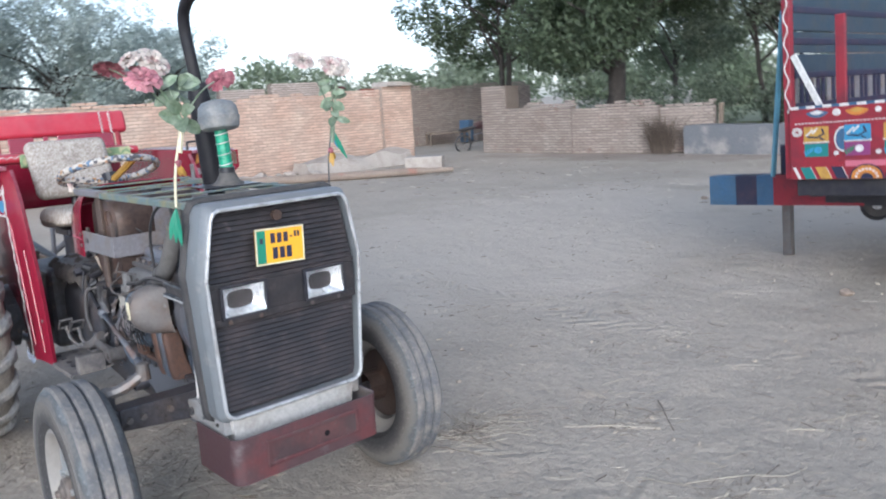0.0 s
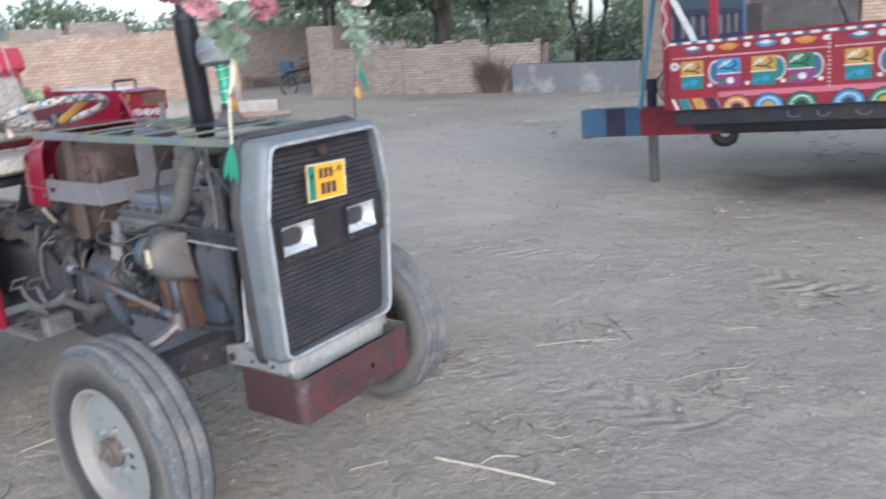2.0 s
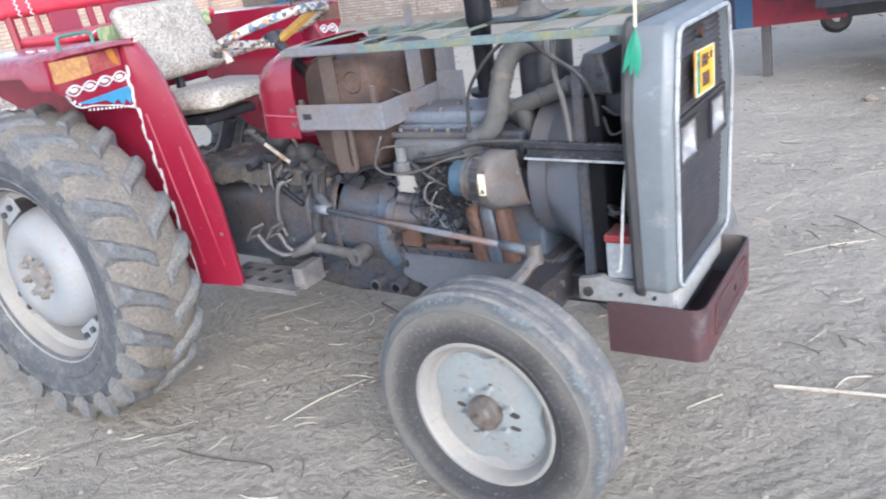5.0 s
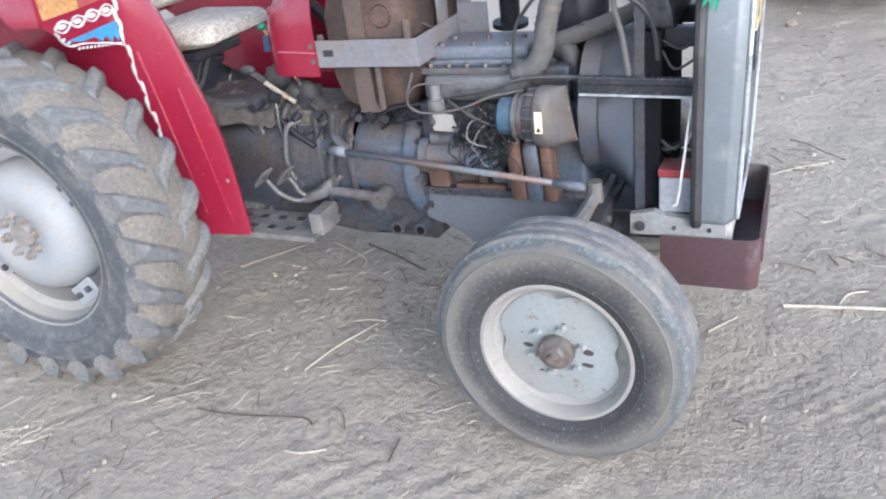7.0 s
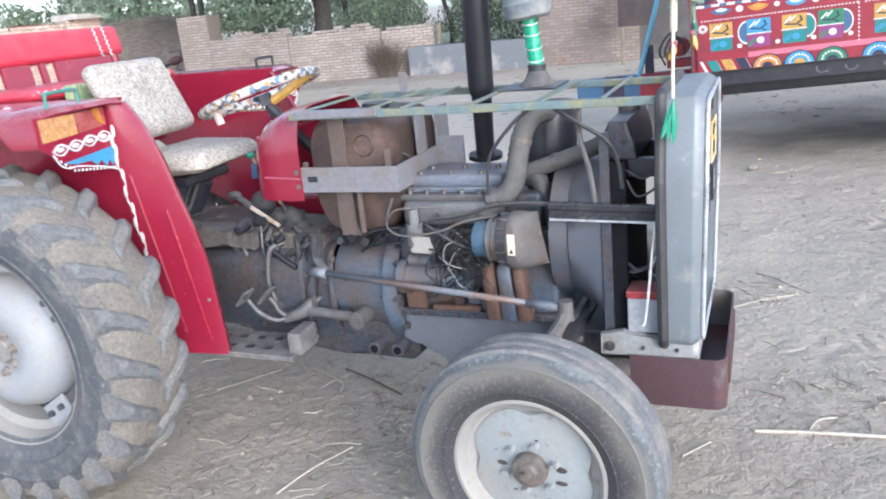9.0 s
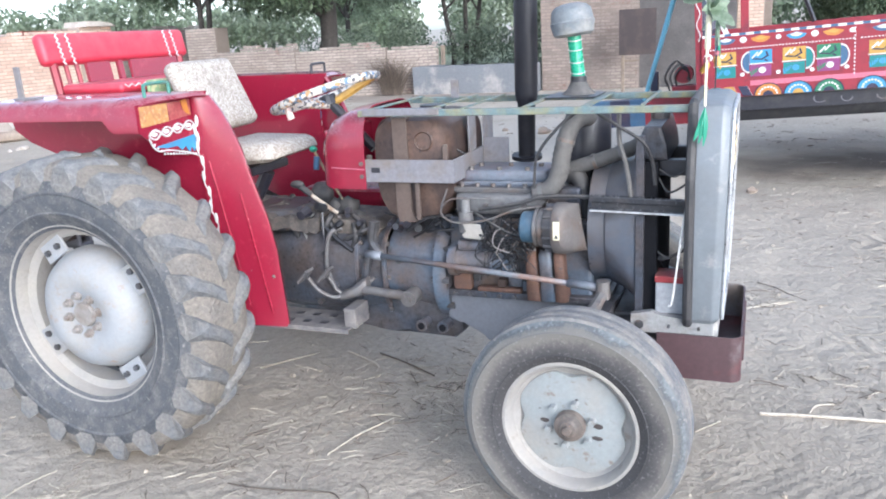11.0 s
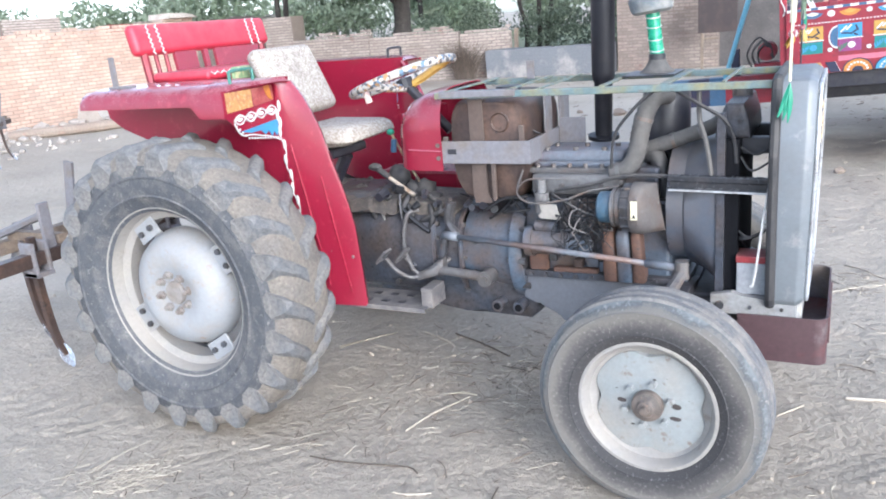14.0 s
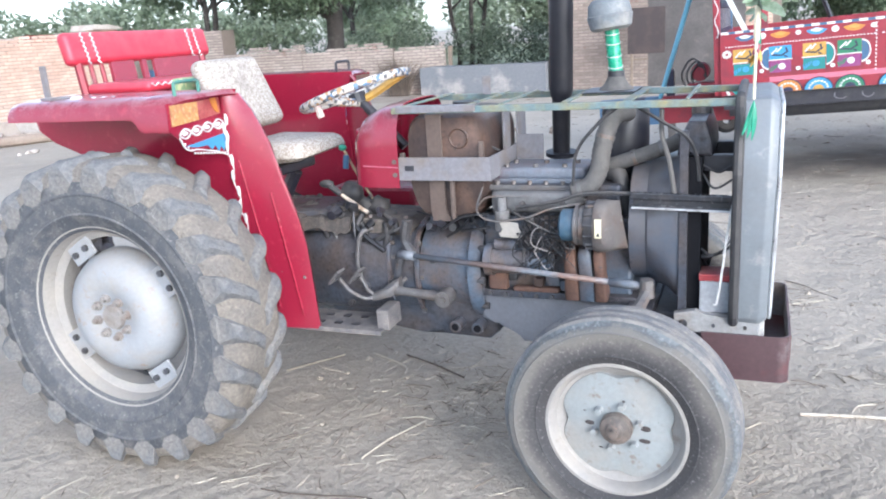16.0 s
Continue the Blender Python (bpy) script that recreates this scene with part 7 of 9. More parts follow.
        part("front_casting", bm, mm, T, smooth=45)
    for x0, x1, z0, z1 in ((1.325, 1.40, 0.615, 0.70), (1.42, 1.60, 0.612, 0.632)):
        bm = bm_new()
        box(bm, x0, x1, -0.192, -0.16, z0, z1, 0.008)
        part("rusty_flange", bm, orange_rust, T)
    # wiring, each strand a part
    copper = mat("pale_wire", (0.20, 0.18, 0.17), 0.6, bump=0)
    for k in range(46):
        rr = random.Random(100 + k)
        p = Vector((rr.uniform(1.46, 1.66), -0.21 - rr.uniform(0, 0.06), rr.uniform(0.81, 0.93)))
        q = Vector((rr.uniform(1.46, 1.66), -0.23 - rr.uniform(0, 0.06), rr.uniform(0.70, 0.83)))
        w = p.lerp(q, 0.5) + Vector((rr.uniform(-.07, .09), rr.uniform(-.05, .0), rr.uniform(-.06, .05)))
        bm = bm_new()
        tube(bm, [p, p.lerp(w, 0.6) + Vector((rr.uniform(-.03, .03), -0.01, rr.uniform(-.03, .03))), w, q], rr.uniform(0.0012, 0.0026), 5, 4)
        part("wire", bm, copper if k % 10 == 2 else M["wire"], T)
    for k in range(7):
        rr = random.Random(140 + k)
        p = Vector((rr.uniform(1.18, 1.36), -0.16 - rr.uniform(0, 0.05), rr.uniform(0.86, 0.92)))
        q = p + Vector((rr.uniform(-0.18, 0.14), rr.uniform(-0.03, 0.03), rr.uniform(-0.10, 0.02)))
        bm = bm_new()
        tube(bm, [p, p.lerp(q, 0.5) + Vector((0, -0.02, rr.uniform(-0.03, 0.04))), q], rr.uniform(0.003, 0.007), 5, 4)
        part("control_rod", bm, M["wire"], T)
    for pts, r in (([(1.46, -0.24, 0.95), (1.60, -0.25, 0.975), (1.72, -0.24, 1.005), (1.95, -0.235, 1.005), (2.19, -0.225, 0.995)], 0.008), ([(1.66, -0.20, 1.02), (1.68, -0.21, 1.15), (1.76, -0.22, 1.25), (1.82, -0.2, 1.30)], 0.006),
                   ([(1.88, -0.2, 1.30), (1.97, -0.23, 1.25), (2.05, -0.24, 1.20), (2.08, -0.22, 1.13), (2.09, -0.22, 1.05)], 0.007), ([(2.10, -0.2, 1.10), (2.15, -0.22, 1.08), (2.19, -0.21, 1.10)], 0.004),
                   ([(2.10, -0.2, 1.07), (2.14, -0.24, 1.03), (2.20, -0.22, 1.06)], 0.004), ([(1.44, -0.22, 0.93), (1.52, -0.26, 0.90), (1.58, -0.26, 0.87), (1.64, -0.27, 0.86)], 0.006), ([(1.30, -0.12, 1.13), (1.33, -0.14, 1.16), (1.37, -0.12, 1.14)], 0.004)):
        bm = bm_new()
        tube(bm, pts, r, 6, 6)
        part("cable", bm, M["rubber"], T)
    bm = bm_new()
    tube(bm, [(1.965, -0.20, 1.29), (1.968, -0.21, 1.20), (1.992, -0.22, 1.12), (2.01, -0.235, 1.02), (2.012, -0.235, 0.96)], 0.0085, 7, 6)
    part("thin_hose", bm, M["hose"], T)
    # hoses
    bm = bm_new()
    pts = smoothline([(1.83, -0.02, 1.262), (1.80, -0.09, 1.262), (1.777, -0.13, 1.225), (1.757, -0.15, 1.15), (1.747, -0.17, 1.075), (1.715, -0.18, 1.022), (1.655, -0.18, 1.002)], 8)
    tube(bm, pts, [0.0315 + 0.0032 * (k % 2) for k in range(len(pts))], 16)
    part("intake_hose", bm, M["hose"], T, "ribbed grey intake hose", smooth=60)
    for k in (20, 44):
        q = pts[k]
        d = (pts[k + 1] - pts[k - 1]).normalized()
        bm = bm_new()
        tube(bm, [q - d * 0.007, q + d * 0.007], 0.0355, 16)
        part("hose_clip", bm, M["steel"], T)
    bm = bm_new()
    tube(bm, [(1.72, -0.07, 1.055), (1.80, -0.08, 1.086), (1.88, -0.08, 1.112), (1.985, -0.08, 1.150), (2.02, -0.08, 1.17)], 0.027, 14, 6)
    part("radiator_hose", bm, M["hose"], T, "brown-grey radiator hose", smooth=60)
    for x, z in ((1.86, 1.106), (1.955, 1.139)):
        bm = bm_new()
        tube(bm, [(x - 0.006, -0.08, z - 0.002), (x + 0.006, -0.08, z + 0.002)], 0.030, 14)
        part("hose_clip", bm, M["steel"], T)
    bm = bm_new()
    tube(bm, [(1.765, -0.07, 1.05), (1.80, -0.085, 1.045), (1.822, -0.09, 0.97), (1.834, -0.09, 0.85), (1.85, -0.08, 0.78)], 0.032, 14, 6)
    part("bypass_hose", bm, M["rubber"], T, "black bypass hose", smooth=60)
    # ---- radiator, shroud ----
    bm = bm_new()
    box(bm, 2.035, 2.10, -0.22, 0.22, 0.60, 1.13, 0.006)
    rad = part("radiator", bm, M["core"], T, "black radiator")
    bm = bm_new()
    plate(bm, [(2.015, 1.13), (2.13, 1.13), (2.125, 1.18), (2.105, 1.245), (2.05, 1.245), (2.025, 1.19)], 0.40, Matrix.Translation((0, 0.20, 0)) @ XZ, 0.012)
    part("header_tank", bm, M["engine_dark"], rad)
    bm = bm_new()
    cyl(bm, (2.075, 0.05, 1.24), (2.075, 0.05, 1.27), 0.035, seg=14)
    part("radiator_cap", bm, M["steel"], rad)
    for y in (-0.232, 0.225):
        bm = bm_new()
        box(bm, 2.028, 2.056, y - 0.008, y + 0.01, 0.58, 1.22, 0.002)
        part("radiator_side", bm, M["engine_dark"], rad)
    bm = bm_new()
    grid = []
    for x, r, e, hy, hz in ((1.858, 0.225, 2, 0.225, 0.225), (1.916, 0.225, 2, 0.225, 0.225), (1.922, 0.232, 2, 0.232, 0.232), (1.98, 0, 2.8, 0.236, 0.242), (2.02, 0, 6, 0.234, 0.25), (2.034, 0, 8, 0.234, 0.25)):
        row = []
        for k in range(49):
            a = 2 * math.pi * k / 48
            c, s_ = math.cos(a), math.sin(a)
            row.append((x, hy * math.copysign(abs(c) ** (2 / e), c), 0.87 + hz * math.copysign(abs(s_) ** (2 / e), s_)))
        grid.append(row)
    sheet(bm, grid, 0.006)
    part("fan_shroud", bm, M["shroud"], T, "blue-grey fan shroud", smooth=35)
    for k in range(6):
        bm = bm_new()
        box(bm, -0.006, 0.006, -0.035, 0.035, 0.04, 0.19, 0.002, m=Matrix.Translation((1.92, 0, 0.87)) @ Matrix.Rotation(2 * math.pi * k / 6, 4, "X") @ Matrix.Rotation(radians(35), 4, "Z"))
        part("fan_blade", bm, M["rust"], T)
    # black channel-section stay from the fan shroud to the grille, with a bright lower edge
    stay_m = Matrix.Translation((2.03, -0.25, 0.983)) @ Matrix.Rotation(radians(1.5), 4, "Y")
    bm = bm_new()
    box(bm, -0.16, 0.18, -0.012, 0.012, 0.006, 0.029, 0.004, m=stay_m)
    box(bm, -0.15, 0.18, -0.004, 0.012, -0.016, 0.008, 0.001, m=stay_m)
    box(bm, -0.16, 0.18, -0.012, 0.012, -0.027, -0.014, 0.003, m=stay_m)
    stay = part("grille_stay", bm, mat("glossy_black_stay", (0.022, 0.024, 0.030), 0.22, second=(0.05, 0.047, 0.05), scale=10, amount=0.5, bump=0.05, dust=0.15, dust_colour=DUST), T, "glossy black channel-section grille stay")
    bm = bm_new()
    box(bm, -0.155, 0.178, -0.0145, -0.0115, -0.026, -0.019, 0.001, m=stay_m)
    part("worn_edge", bm, M["silver"], stay, "bright lower edge of the stay")
    for y in (-0.16, 0.14):
        bm = bm_new()
        box(bm, 2.10, 2.235, y - 0.02, y + 0.02, 1.075, 1.13, 0.004)
        part("upper_stay", bm, M["black"], T)
    # ---- grille shell ----
    def front_x(z):
        return 2.324 + 0.012 * min(max((z - 0.60) / 0.48, 0), 1) + 0.004 * (z - 1.08 if z > 1.08 else 0)

    halfw = [(0.60, 0.238), (0.604, 0.254), (0.615, 0.267), (0.632, 0.275), (1.08, 0.298), (1.27, 0.262), (1.292, 0.250), (1.30, 0.232)]
    loop = [(-w, z) for z, w in halfw] + [(w, z) for z, w in halfw[::-1]]

    def shell_ring(scale, dz, x_of):
        return [(x_of(z), y * scale, 0.95 + (z - 0.95) * dz) for y, z in loop]

    bm = bm_new()
    r0 = [bm.verts.new(p) for p in shell_ring(1.08, 1.07, lambda z: 2.22)]
    r1 = [bm.verts.new(p) for p in shell_ring(1.085, 1.075, lambda z: front_x(z) - 0.034)]
    r2 = [bm.verts.new(p) for p in shell_ring(1.03, 1.03, lambda z: front_x(z) - 0.008)]
    r3 = [bm.verts.new(p) for p in shell_ring(1.0, 1.0, lambda z: front_x(z) - 0.008)]
    r4 = [bm.verts.new(p) for p in shell_ring(0.99, 0.99, lambda z: front_x(z) - 0.05)]
    r5 = [bm.verts.new(p) for p in shell_ring(1.05, 1.045, lambda z: 2.22)]
    fs = []
    for p, q in ((r0, r1), (r1, r2), (r2, r3), (r3, r4), (r4, r5), (r5, r0)):
        for k in range(len(loop)):
            fs.append(bm.faces.new((p[k], p[(k + 1) % len(loop)], q[(k + 1) % len(loop)], q[k])))
    bmesh.ops.recalc_face_normals(bm, faces=fs)
    es = [e for e in bm.edges if all(v in r1 for v in e.verts) or all(v in r2 for v in e.verts)]
    bmesh.ops.bevel(bm, geom=es, offset=0.006, segments=2, affect="EDGES", profile=0.5)
    shell = part("grille_shell", bm, M["grey"], T, "grey painted grille shell", smooth=35)
    bm = bm_new()
    pts = [Vector((front_x(z) - 0.002, y * 1.012, 0.95 + (z - 0.95) * 1.012)) for y, z in loop]
    tube(bm, pts + [pts[0]], 0.0068, 8, caps=False)
    part("bright_trim", bm, M["silver"], shell, "worn bright trim round the grille")
    bm = bm_new()
    ring0 = [Vector((2.212, y * 1.085, 0.95 + (z - 0.95) * 1.078)) for y, z in loop[1:-1]]
    tube(bm, [Vector((2.212, ring0[0].y, 0.59))] + ring0 + [Vector((2.212, ring0[-1].y, 0.59))], 0.016, 8)
    part("rubber_seal", bm, M["rubber"], shell, "black rubber edge seal")
    # dark grille: backing and louvres
    bm = bm_new()
    plate(bm, [(y * 0.985, 0.95 + (z - 0.95) * 0.985) for y, z in loop], 0.006, Matrix.Translation((2.284, 0, 0)) @ YZ)
    gmat = mat("dusty_black_louvre", (0.020, 0.0195, 0.022), 0.42, second=(0.050, 0.040, 0.040), third=(0.115, 0.095, 0.092), scale=9, amount=0.75, fine_amount=0.4, dust=0.2, dust_colour=(0.10, 0.08, 0.075), bump=0.15)

    gr = part("grille_backing", bm, gmat, shell)

    def width_at(z):
        for (za, wa), (zb, wb) in zip(halfw, halfw[1:]):
            if za <= z <= zb:
                return wa + (wb - wa) * (z - za) / (zb - za)
        return 0.24

    for k in range(38):
        z = 0.622 + 0.018 * k
        if 0.925 < z < 1.06:
            continue
        w = width_at(z) - 0.012
        bm = bm_new()
        box(bm, -0.009, 0.009, -w, w, -0.004, 0.004, 0.0015, m=pose(front_x(z) - 0.032, 0, z, 0, 58), segs=1)
        part("louvre", bm, gmat, gr)
    # headlamp panel, open where the lamps sit
    w_ = width_at(0.99) - 0.008
    xf = front_x(0.95) - 0.014
    bm = bm_new()
    for a, b, c, d in ((-w_, w_, 0.918, 0.944), (-w_, w_, 1.046, 1.064), (-w_, -0.250, 0.944, 1.046), (-0.088, 0.070, 0.944, 1.046), (0.232, w_, 0.944, 1.046)):
        box(bm, 2.274, xf, a, b, c, d, 0.003)
    part("lamp_panel", bm, gmat, gr, "black headlamp panel")
    for y0, y1 in ((-0.250, -0.088), (0.070, 0.232)):
        yc, zc, hy, hz = (y0 + y1) / 2, 0.995, (y1 - y0) / 2, 0.051
        # concave reflector
        bm = bm_new()
        grid = []
        for i_ in range(17):
            u = -1 + 2 * i_ / 16
            grid.append([(2.322 - 0.040 * (1 - abs(u) ** 3.2) * (1 - abs(-1 + 2 * j_ / 12) ** 3.2), yc + hy * u, zc + hz * (-1 + 2 * j_ / 12)) for j_ in range(13)])
        sheet(bm, grid, 0.003)
        hl = part("headlamp", bm, M["glass_lamp"], T, "rectangular headlamp with bright reflector", smooth=60)
        bm = bm_new()
        box(bm, 2.324, 2.329, y0, y1, zc - hz, zc + hz, 0.002)
        ln = part("lens", bm, M["lens"], hl)
        ln.visible_shadow = False
        bm = bm_new()
        for a, b, c, d in ((y0 - 0.006, y1 + 0.006, 0.938, 0.946), (y0 - 0.006, y1 + 0.006, 1.044, 1.052), (y0 - 0.006, y0 + 0.004, 0.946, 1.044), (y1 - 0.004, y1 + 0.006, 0.946, 1.044)):
            box(bm, 2.300, 2.331, a, b, c, d, 0.002)
        part("lamp_bezel", bm, M["black"], hl)
        for sg in (0.15, 0.85):
            bm = bm_new()
            cyl(bm, (2.305, y0 + (y1 - y0) * sg, 0.928), (2.322, y0 + (y1 - y0) * sg, 0.928), 0.008, seg=8)
            part("lamp_screw", bm, M["steel"], hl)
    # centre badge, left as a plain worn shape
    bm = bm_new()
    plate(bm, [(-0.05, 0.955), (0.04, 0.955), (0.045, 1.045), (-0.055, 1.045)], 0.006, Matrix.Translation((2.308, 0, 0)) @ YZ, 0.002)
    part("worn_badge", bm, mat("worn_badge_metal", (0.07, 0.075, 0.09), 0.5, second=(0.16, 0.16, 0.17), scale=30), T)
    # number plate: border, green band and plain bars
    pm = pose(2.333, -0.022, 1.158, 0, 0, 0) @ Matrix.Rotation(radians(-2.0), 4, "X")
    bm = bm_new()
    box(bm, -0.002, 0.003, -0.094, 0.094, -0.062, 0.062, 0.0, m=pm)
    np_ = part("number_plate", bm, M["plate"], T, "yellow number plate with a green band and dark bars")
    for n, y0, y1, z0, z1, mm, pr in (("green_band", -0.088, -0.056, -0.056, 0.056, M["green"], 0.0042), ("plate_rim", -0.094, 0.094, 0.057, 0.062, M["cream"], 0.005), ("plate_rim", -0.094, 0.094, -0.062, -0.057, M["cream"], 0.005),
                                     ("plate_rim", -0.094, -0.089, -0.057, 0.057, M["cream"], 0.005), ("plate_rim", 0.089, 0.094, -0.057, 0.057, M["cream"], 0.005),
                                     *(("dark_bar", y, y + 0.017, 0.010, 0.044, M["navy"], 0.0042) for y in (-0.036, -0.011, 0.014)), *(("dark_bar", y, y + 0.008, 0.024, 0.044, M["navy"], 0.0042) for y in (0.056, 0.069)), ("dark_bar", 0.039, 0.049, 0.024, 0.029, M["navy"], 0.0042), *(("dark_bar", y, y + 0.019, -0.044, -0.005, M["navy"], 0.0042) for y in (-0.030, -0.003, 0.024)), ("band_mark", -0.078, -0.066, 0.012, 0.03, M["navy"], 0.0052)):
        bm = bm_new()
        box(bm, -0.001, pr, y0, y1, z0, z1, m=pm)
        part(n, bm, mm, np_)
    bm = bm_new()
    cyl(bm, (2.318, -0.02, 1.262), (2.334, -0.02, 1.262), 0.018, seg=14)
    part("top_badge", bm, M["rust"], T)
    # lower panel
    bm = bm_new()
    plate(bm, [(-0.250, 0.505), (0.235, 0.505), (0.248, 0.592), (-0.258, 0.592)], 0.06, Matrix.Translation((2.25, 0, 0)) @ YZ, 0.004)
    part("lower_panel", bm, mat("pale_grey_metal", (0.42, 0.41, 0.39), 0.5, second=(0.28, 0.25, 0.22), scale=9, dust=0.3, dust_colour=DUST), T, "pale worn lower grille panel")
    # ---- weight tray under the grille ----
    bm = bm_new()
    def rr(hw, x1, rad):
        pts = [(2.112, -hw)]
        for k in range(7):
            a = -math.pi / 2 + math.pi / 2 * k / 6
            pts.append((x1 - rad + rad * math.cos(a), -hw + rad + rad * math.sin(a)))
        for k in range(7):
            a = math.pi / 2 * k / 6
            pts.append((x1 - rad + rad * math.cos(a), hw - rad + rad * math.sin(a)))
        pts.append((2.112, hw))
        return pts
    outp, inp = rr(0.298, 2.392, 0.04), rr(0.292, 2.386, 0.034)
    rows = [[bm.verts.new((x, y, z)) for x, y in o] for o, z in ((outp, 0.383), (outp, 0.545), (inp, 0.545), (inp, 0.41))]
    for p, q in zip(rows, rows[1:]):
        for k in range(len(p) - 1):
            bm.faces.new((p[k], p[k + 1], q[k + 1], q[k]))
    bm.faces.new(rows[3][::-1])
    bm.faces.new(rows[0])
    bm.faces.new((rows[0][0], rows[1][0], rows[2][0], rows[3][0]))
    bm.faces.new((rows[0][-1], rows[3][-1], rows[2][-1], rows[1][-1]))
    bmesh.ops.recalc_face_normals(bm, faces=bm.faces)
    for f in bm.faces:
        c = f.calc_center_median()
        if c.z > 0.40 and f.normal.x * (c.x - 2.2) + f.normal.y * c.y < -0.02:
            f.material_index = 1
    tray = part("weight_tray", bm, [M["tray_red"], M["strap"]], T, "dark red sheet-steel weight tray", smooth=35)
    # no hollow: a flat plate in darker red paints the recess's shade
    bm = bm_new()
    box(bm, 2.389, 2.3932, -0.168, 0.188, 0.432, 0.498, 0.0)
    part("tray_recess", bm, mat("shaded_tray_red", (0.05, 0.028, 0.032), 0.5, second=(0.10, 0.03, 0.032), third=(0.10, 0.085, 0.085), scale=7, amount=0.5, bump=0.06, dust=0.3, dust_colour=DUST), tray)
    bm = bm_new()
    cyl(bm, (2.391, 0.06, 0.462), (2.3945, 0.06, 0.462), 0.011, seg=14)
    part("tray_hole", bm, M["core"], tray)
    bm = bm_new()
    for a, b, c, d in ((-0.18, 0.20, 0.498, 0.512), (-0.18, 0.20, 0.418, 0.432), (-0.182, -0.168, 0.418, 0.512), (0.188, 0.202, 0.418, 0.512)):
        box(bm, 2.390, 2.398, a, b, c, d, 0.003)
    part("slot_rim", bm, M["dark_red"], tray)
    for s in (-1, 1):
        bm = bm_new()
        plate(bm, [(2.02, 0.535), (2.295, 0.535), (2.295, 0.588), (2.12, 0.60), (2.09, 0.615), (2.02, 0.60)], 0.03, Matrix.Translation((0, s * 0.266 + 0.015, 0)) @ XZ, 0.003)
        sb = part("tray_bracket", bm, mat("bracket_grey" + str(s), (0.26, 0.26, 0.26), 0.55, second=(0.20, 0.175, 0.155), scale=9, dust=0.4, dust_colour=DUST), T, "pale grey side bracket")
        for x, r in ((2.05, 0.016), (2.15, 0.006), (2.25, 0.006)):
            bm = bm_new()
            cyl(bm, (x, s * 0.28, 0.565), (x, s * 0.288, 0.565), r, seg=10)
            part("bracket_bolt", bm, M["cast"], sb)
    bm = bm_new()
    box(bm, 1.86, 2.30, -0.16, 0.16, 0.46, 0.56, 0.01)
    part("front_frame", bm, M["cast"], T)
    # battery
    bm = bm_new()
    box(bm, 2.10, 2.20, -0.25, -0.10, 0.60, 0.712, 0.006)
    bat = part("battery", bm, M["battery"], T, "white battery with a red lid")
    bm = bm_new()
    box(bm, 2.097, 2.203, -0.253, -0.15, 0.712, 0.736, 0.004)
    part("battery_lid", bm, mat("red_plastic", (0.30, 0.03, 0.035), 0.5, dust=0.4, dust_colour=DUST), bat)
    bm = bm_new()
    tube(bm, [(2.20, -0.30, 1.0), (2.185, -0.305, 0.88), (2.175, -0.305, 0.78), (2.16, -0.30, 0.66), (2.15, -0.30, 0.645)], 0.004, 5, 5)
    tube(bm, [(2.21, -0.28, 0.90), (2.17, -0.22, 0.80)], 0.004, 5)
    part("battery_wire", bm, M["white"], bat)
    bm = bm_new()
    for k in range(7):
        q = random.Random(300 + k)
        tube(bm, [(2.12, -0.1 + 0.02 * k, 0.72), (2.10 + 0.02 * q.random(), -0.2, 0.76 + 0.05 * q.random()), (2.14, -0.24, 0.80), (2.20, -0.18, 0.82)], 0.005, 5, 5)
    part("battery_cable", bm, M["rubber"], bat)
    # ---- front axle and steering ----
    link_grey = mat("worn_blue_grey_link", (0.15, 0.165, 0.19), 0.42, 0.1, second=(0.17, 0.10, 0.075), third=(0.09, 0.09, 0.095), scale=6, amount=0.45, bump=0.08, dust=0.25, dust_colour=DUST)
    bm = bm_new()
    for s in (-1, 1):
        plate(bm, [(0, 0.46), (0, 0.57), (s * 0.18, 0.60), (s * 0.50, 0.605), (s * 0.50, 0.525), (s * 0.18, 0.49)], 0.085, Matrix.Translation((1.86, 0, 0)) @ YZ, 0.005)
    ax_ = part("front_axle_beam", bm, M["engine_dark"], T, "dark telescopic front axle beam")
    for s in (-1, 1):
        bm = bm_new()
        box(bm, 1.872, 1.935, min(s * 0.34, s * 0.555), max(s * 0.34, s * 0.555), 0.53, 0.60, 0.006)
        cyl(bm, (1.90, s * 0.53, 0.66), (1.90, s * 0.53, 0.33), 0.034, seg=16)
        cyl(bm, (1.90, s * 0.53, 0.352), (1.89, s * 0.62, 0.352), 0.03, seg=14)
        part("axle_end", bm, M["cast"], ax_)
        for x in (0.24, 0.32, 0.42, 0.47):
            bm = bm_new()
            cyl(bm, (1.945, s * x, 0.56), (1.957, s * x, 0.56), 0.012, seg=8)
            part("axle_bolt", bm, M["steel"], ax_)
        bm = bm_new()
        tube(bm, [(1.90, s * 0.53, 0.66), (1.925, s * 0.47, 0.675), (1.945, s * 0.41, 0.71)], [0.028, 0.022, 0.02], 8, 4)
        cyl(bm, (1.945, s * 0.40, 0.695), (1.945, s * 0.40, 0.755), 0.026, 0.022, 12)
        part("steering_arm", bm, M["steel"], T)
        bm = bm_new()
        tube(bm, [(0.985, s * 0.205, 0.742), (1.90, s * 0.385, 0.728)], 0.0105, 10)
        tube(bm, [(1.82, s * 0.369, 0.7295), (1.94, s * 0.395, 0.728)], 0.015, 10)
        tube(bm, [(0.96, s * 0.20, 0.742), (1.03, s * 0.214, 0.7415)], 0.019, 10)
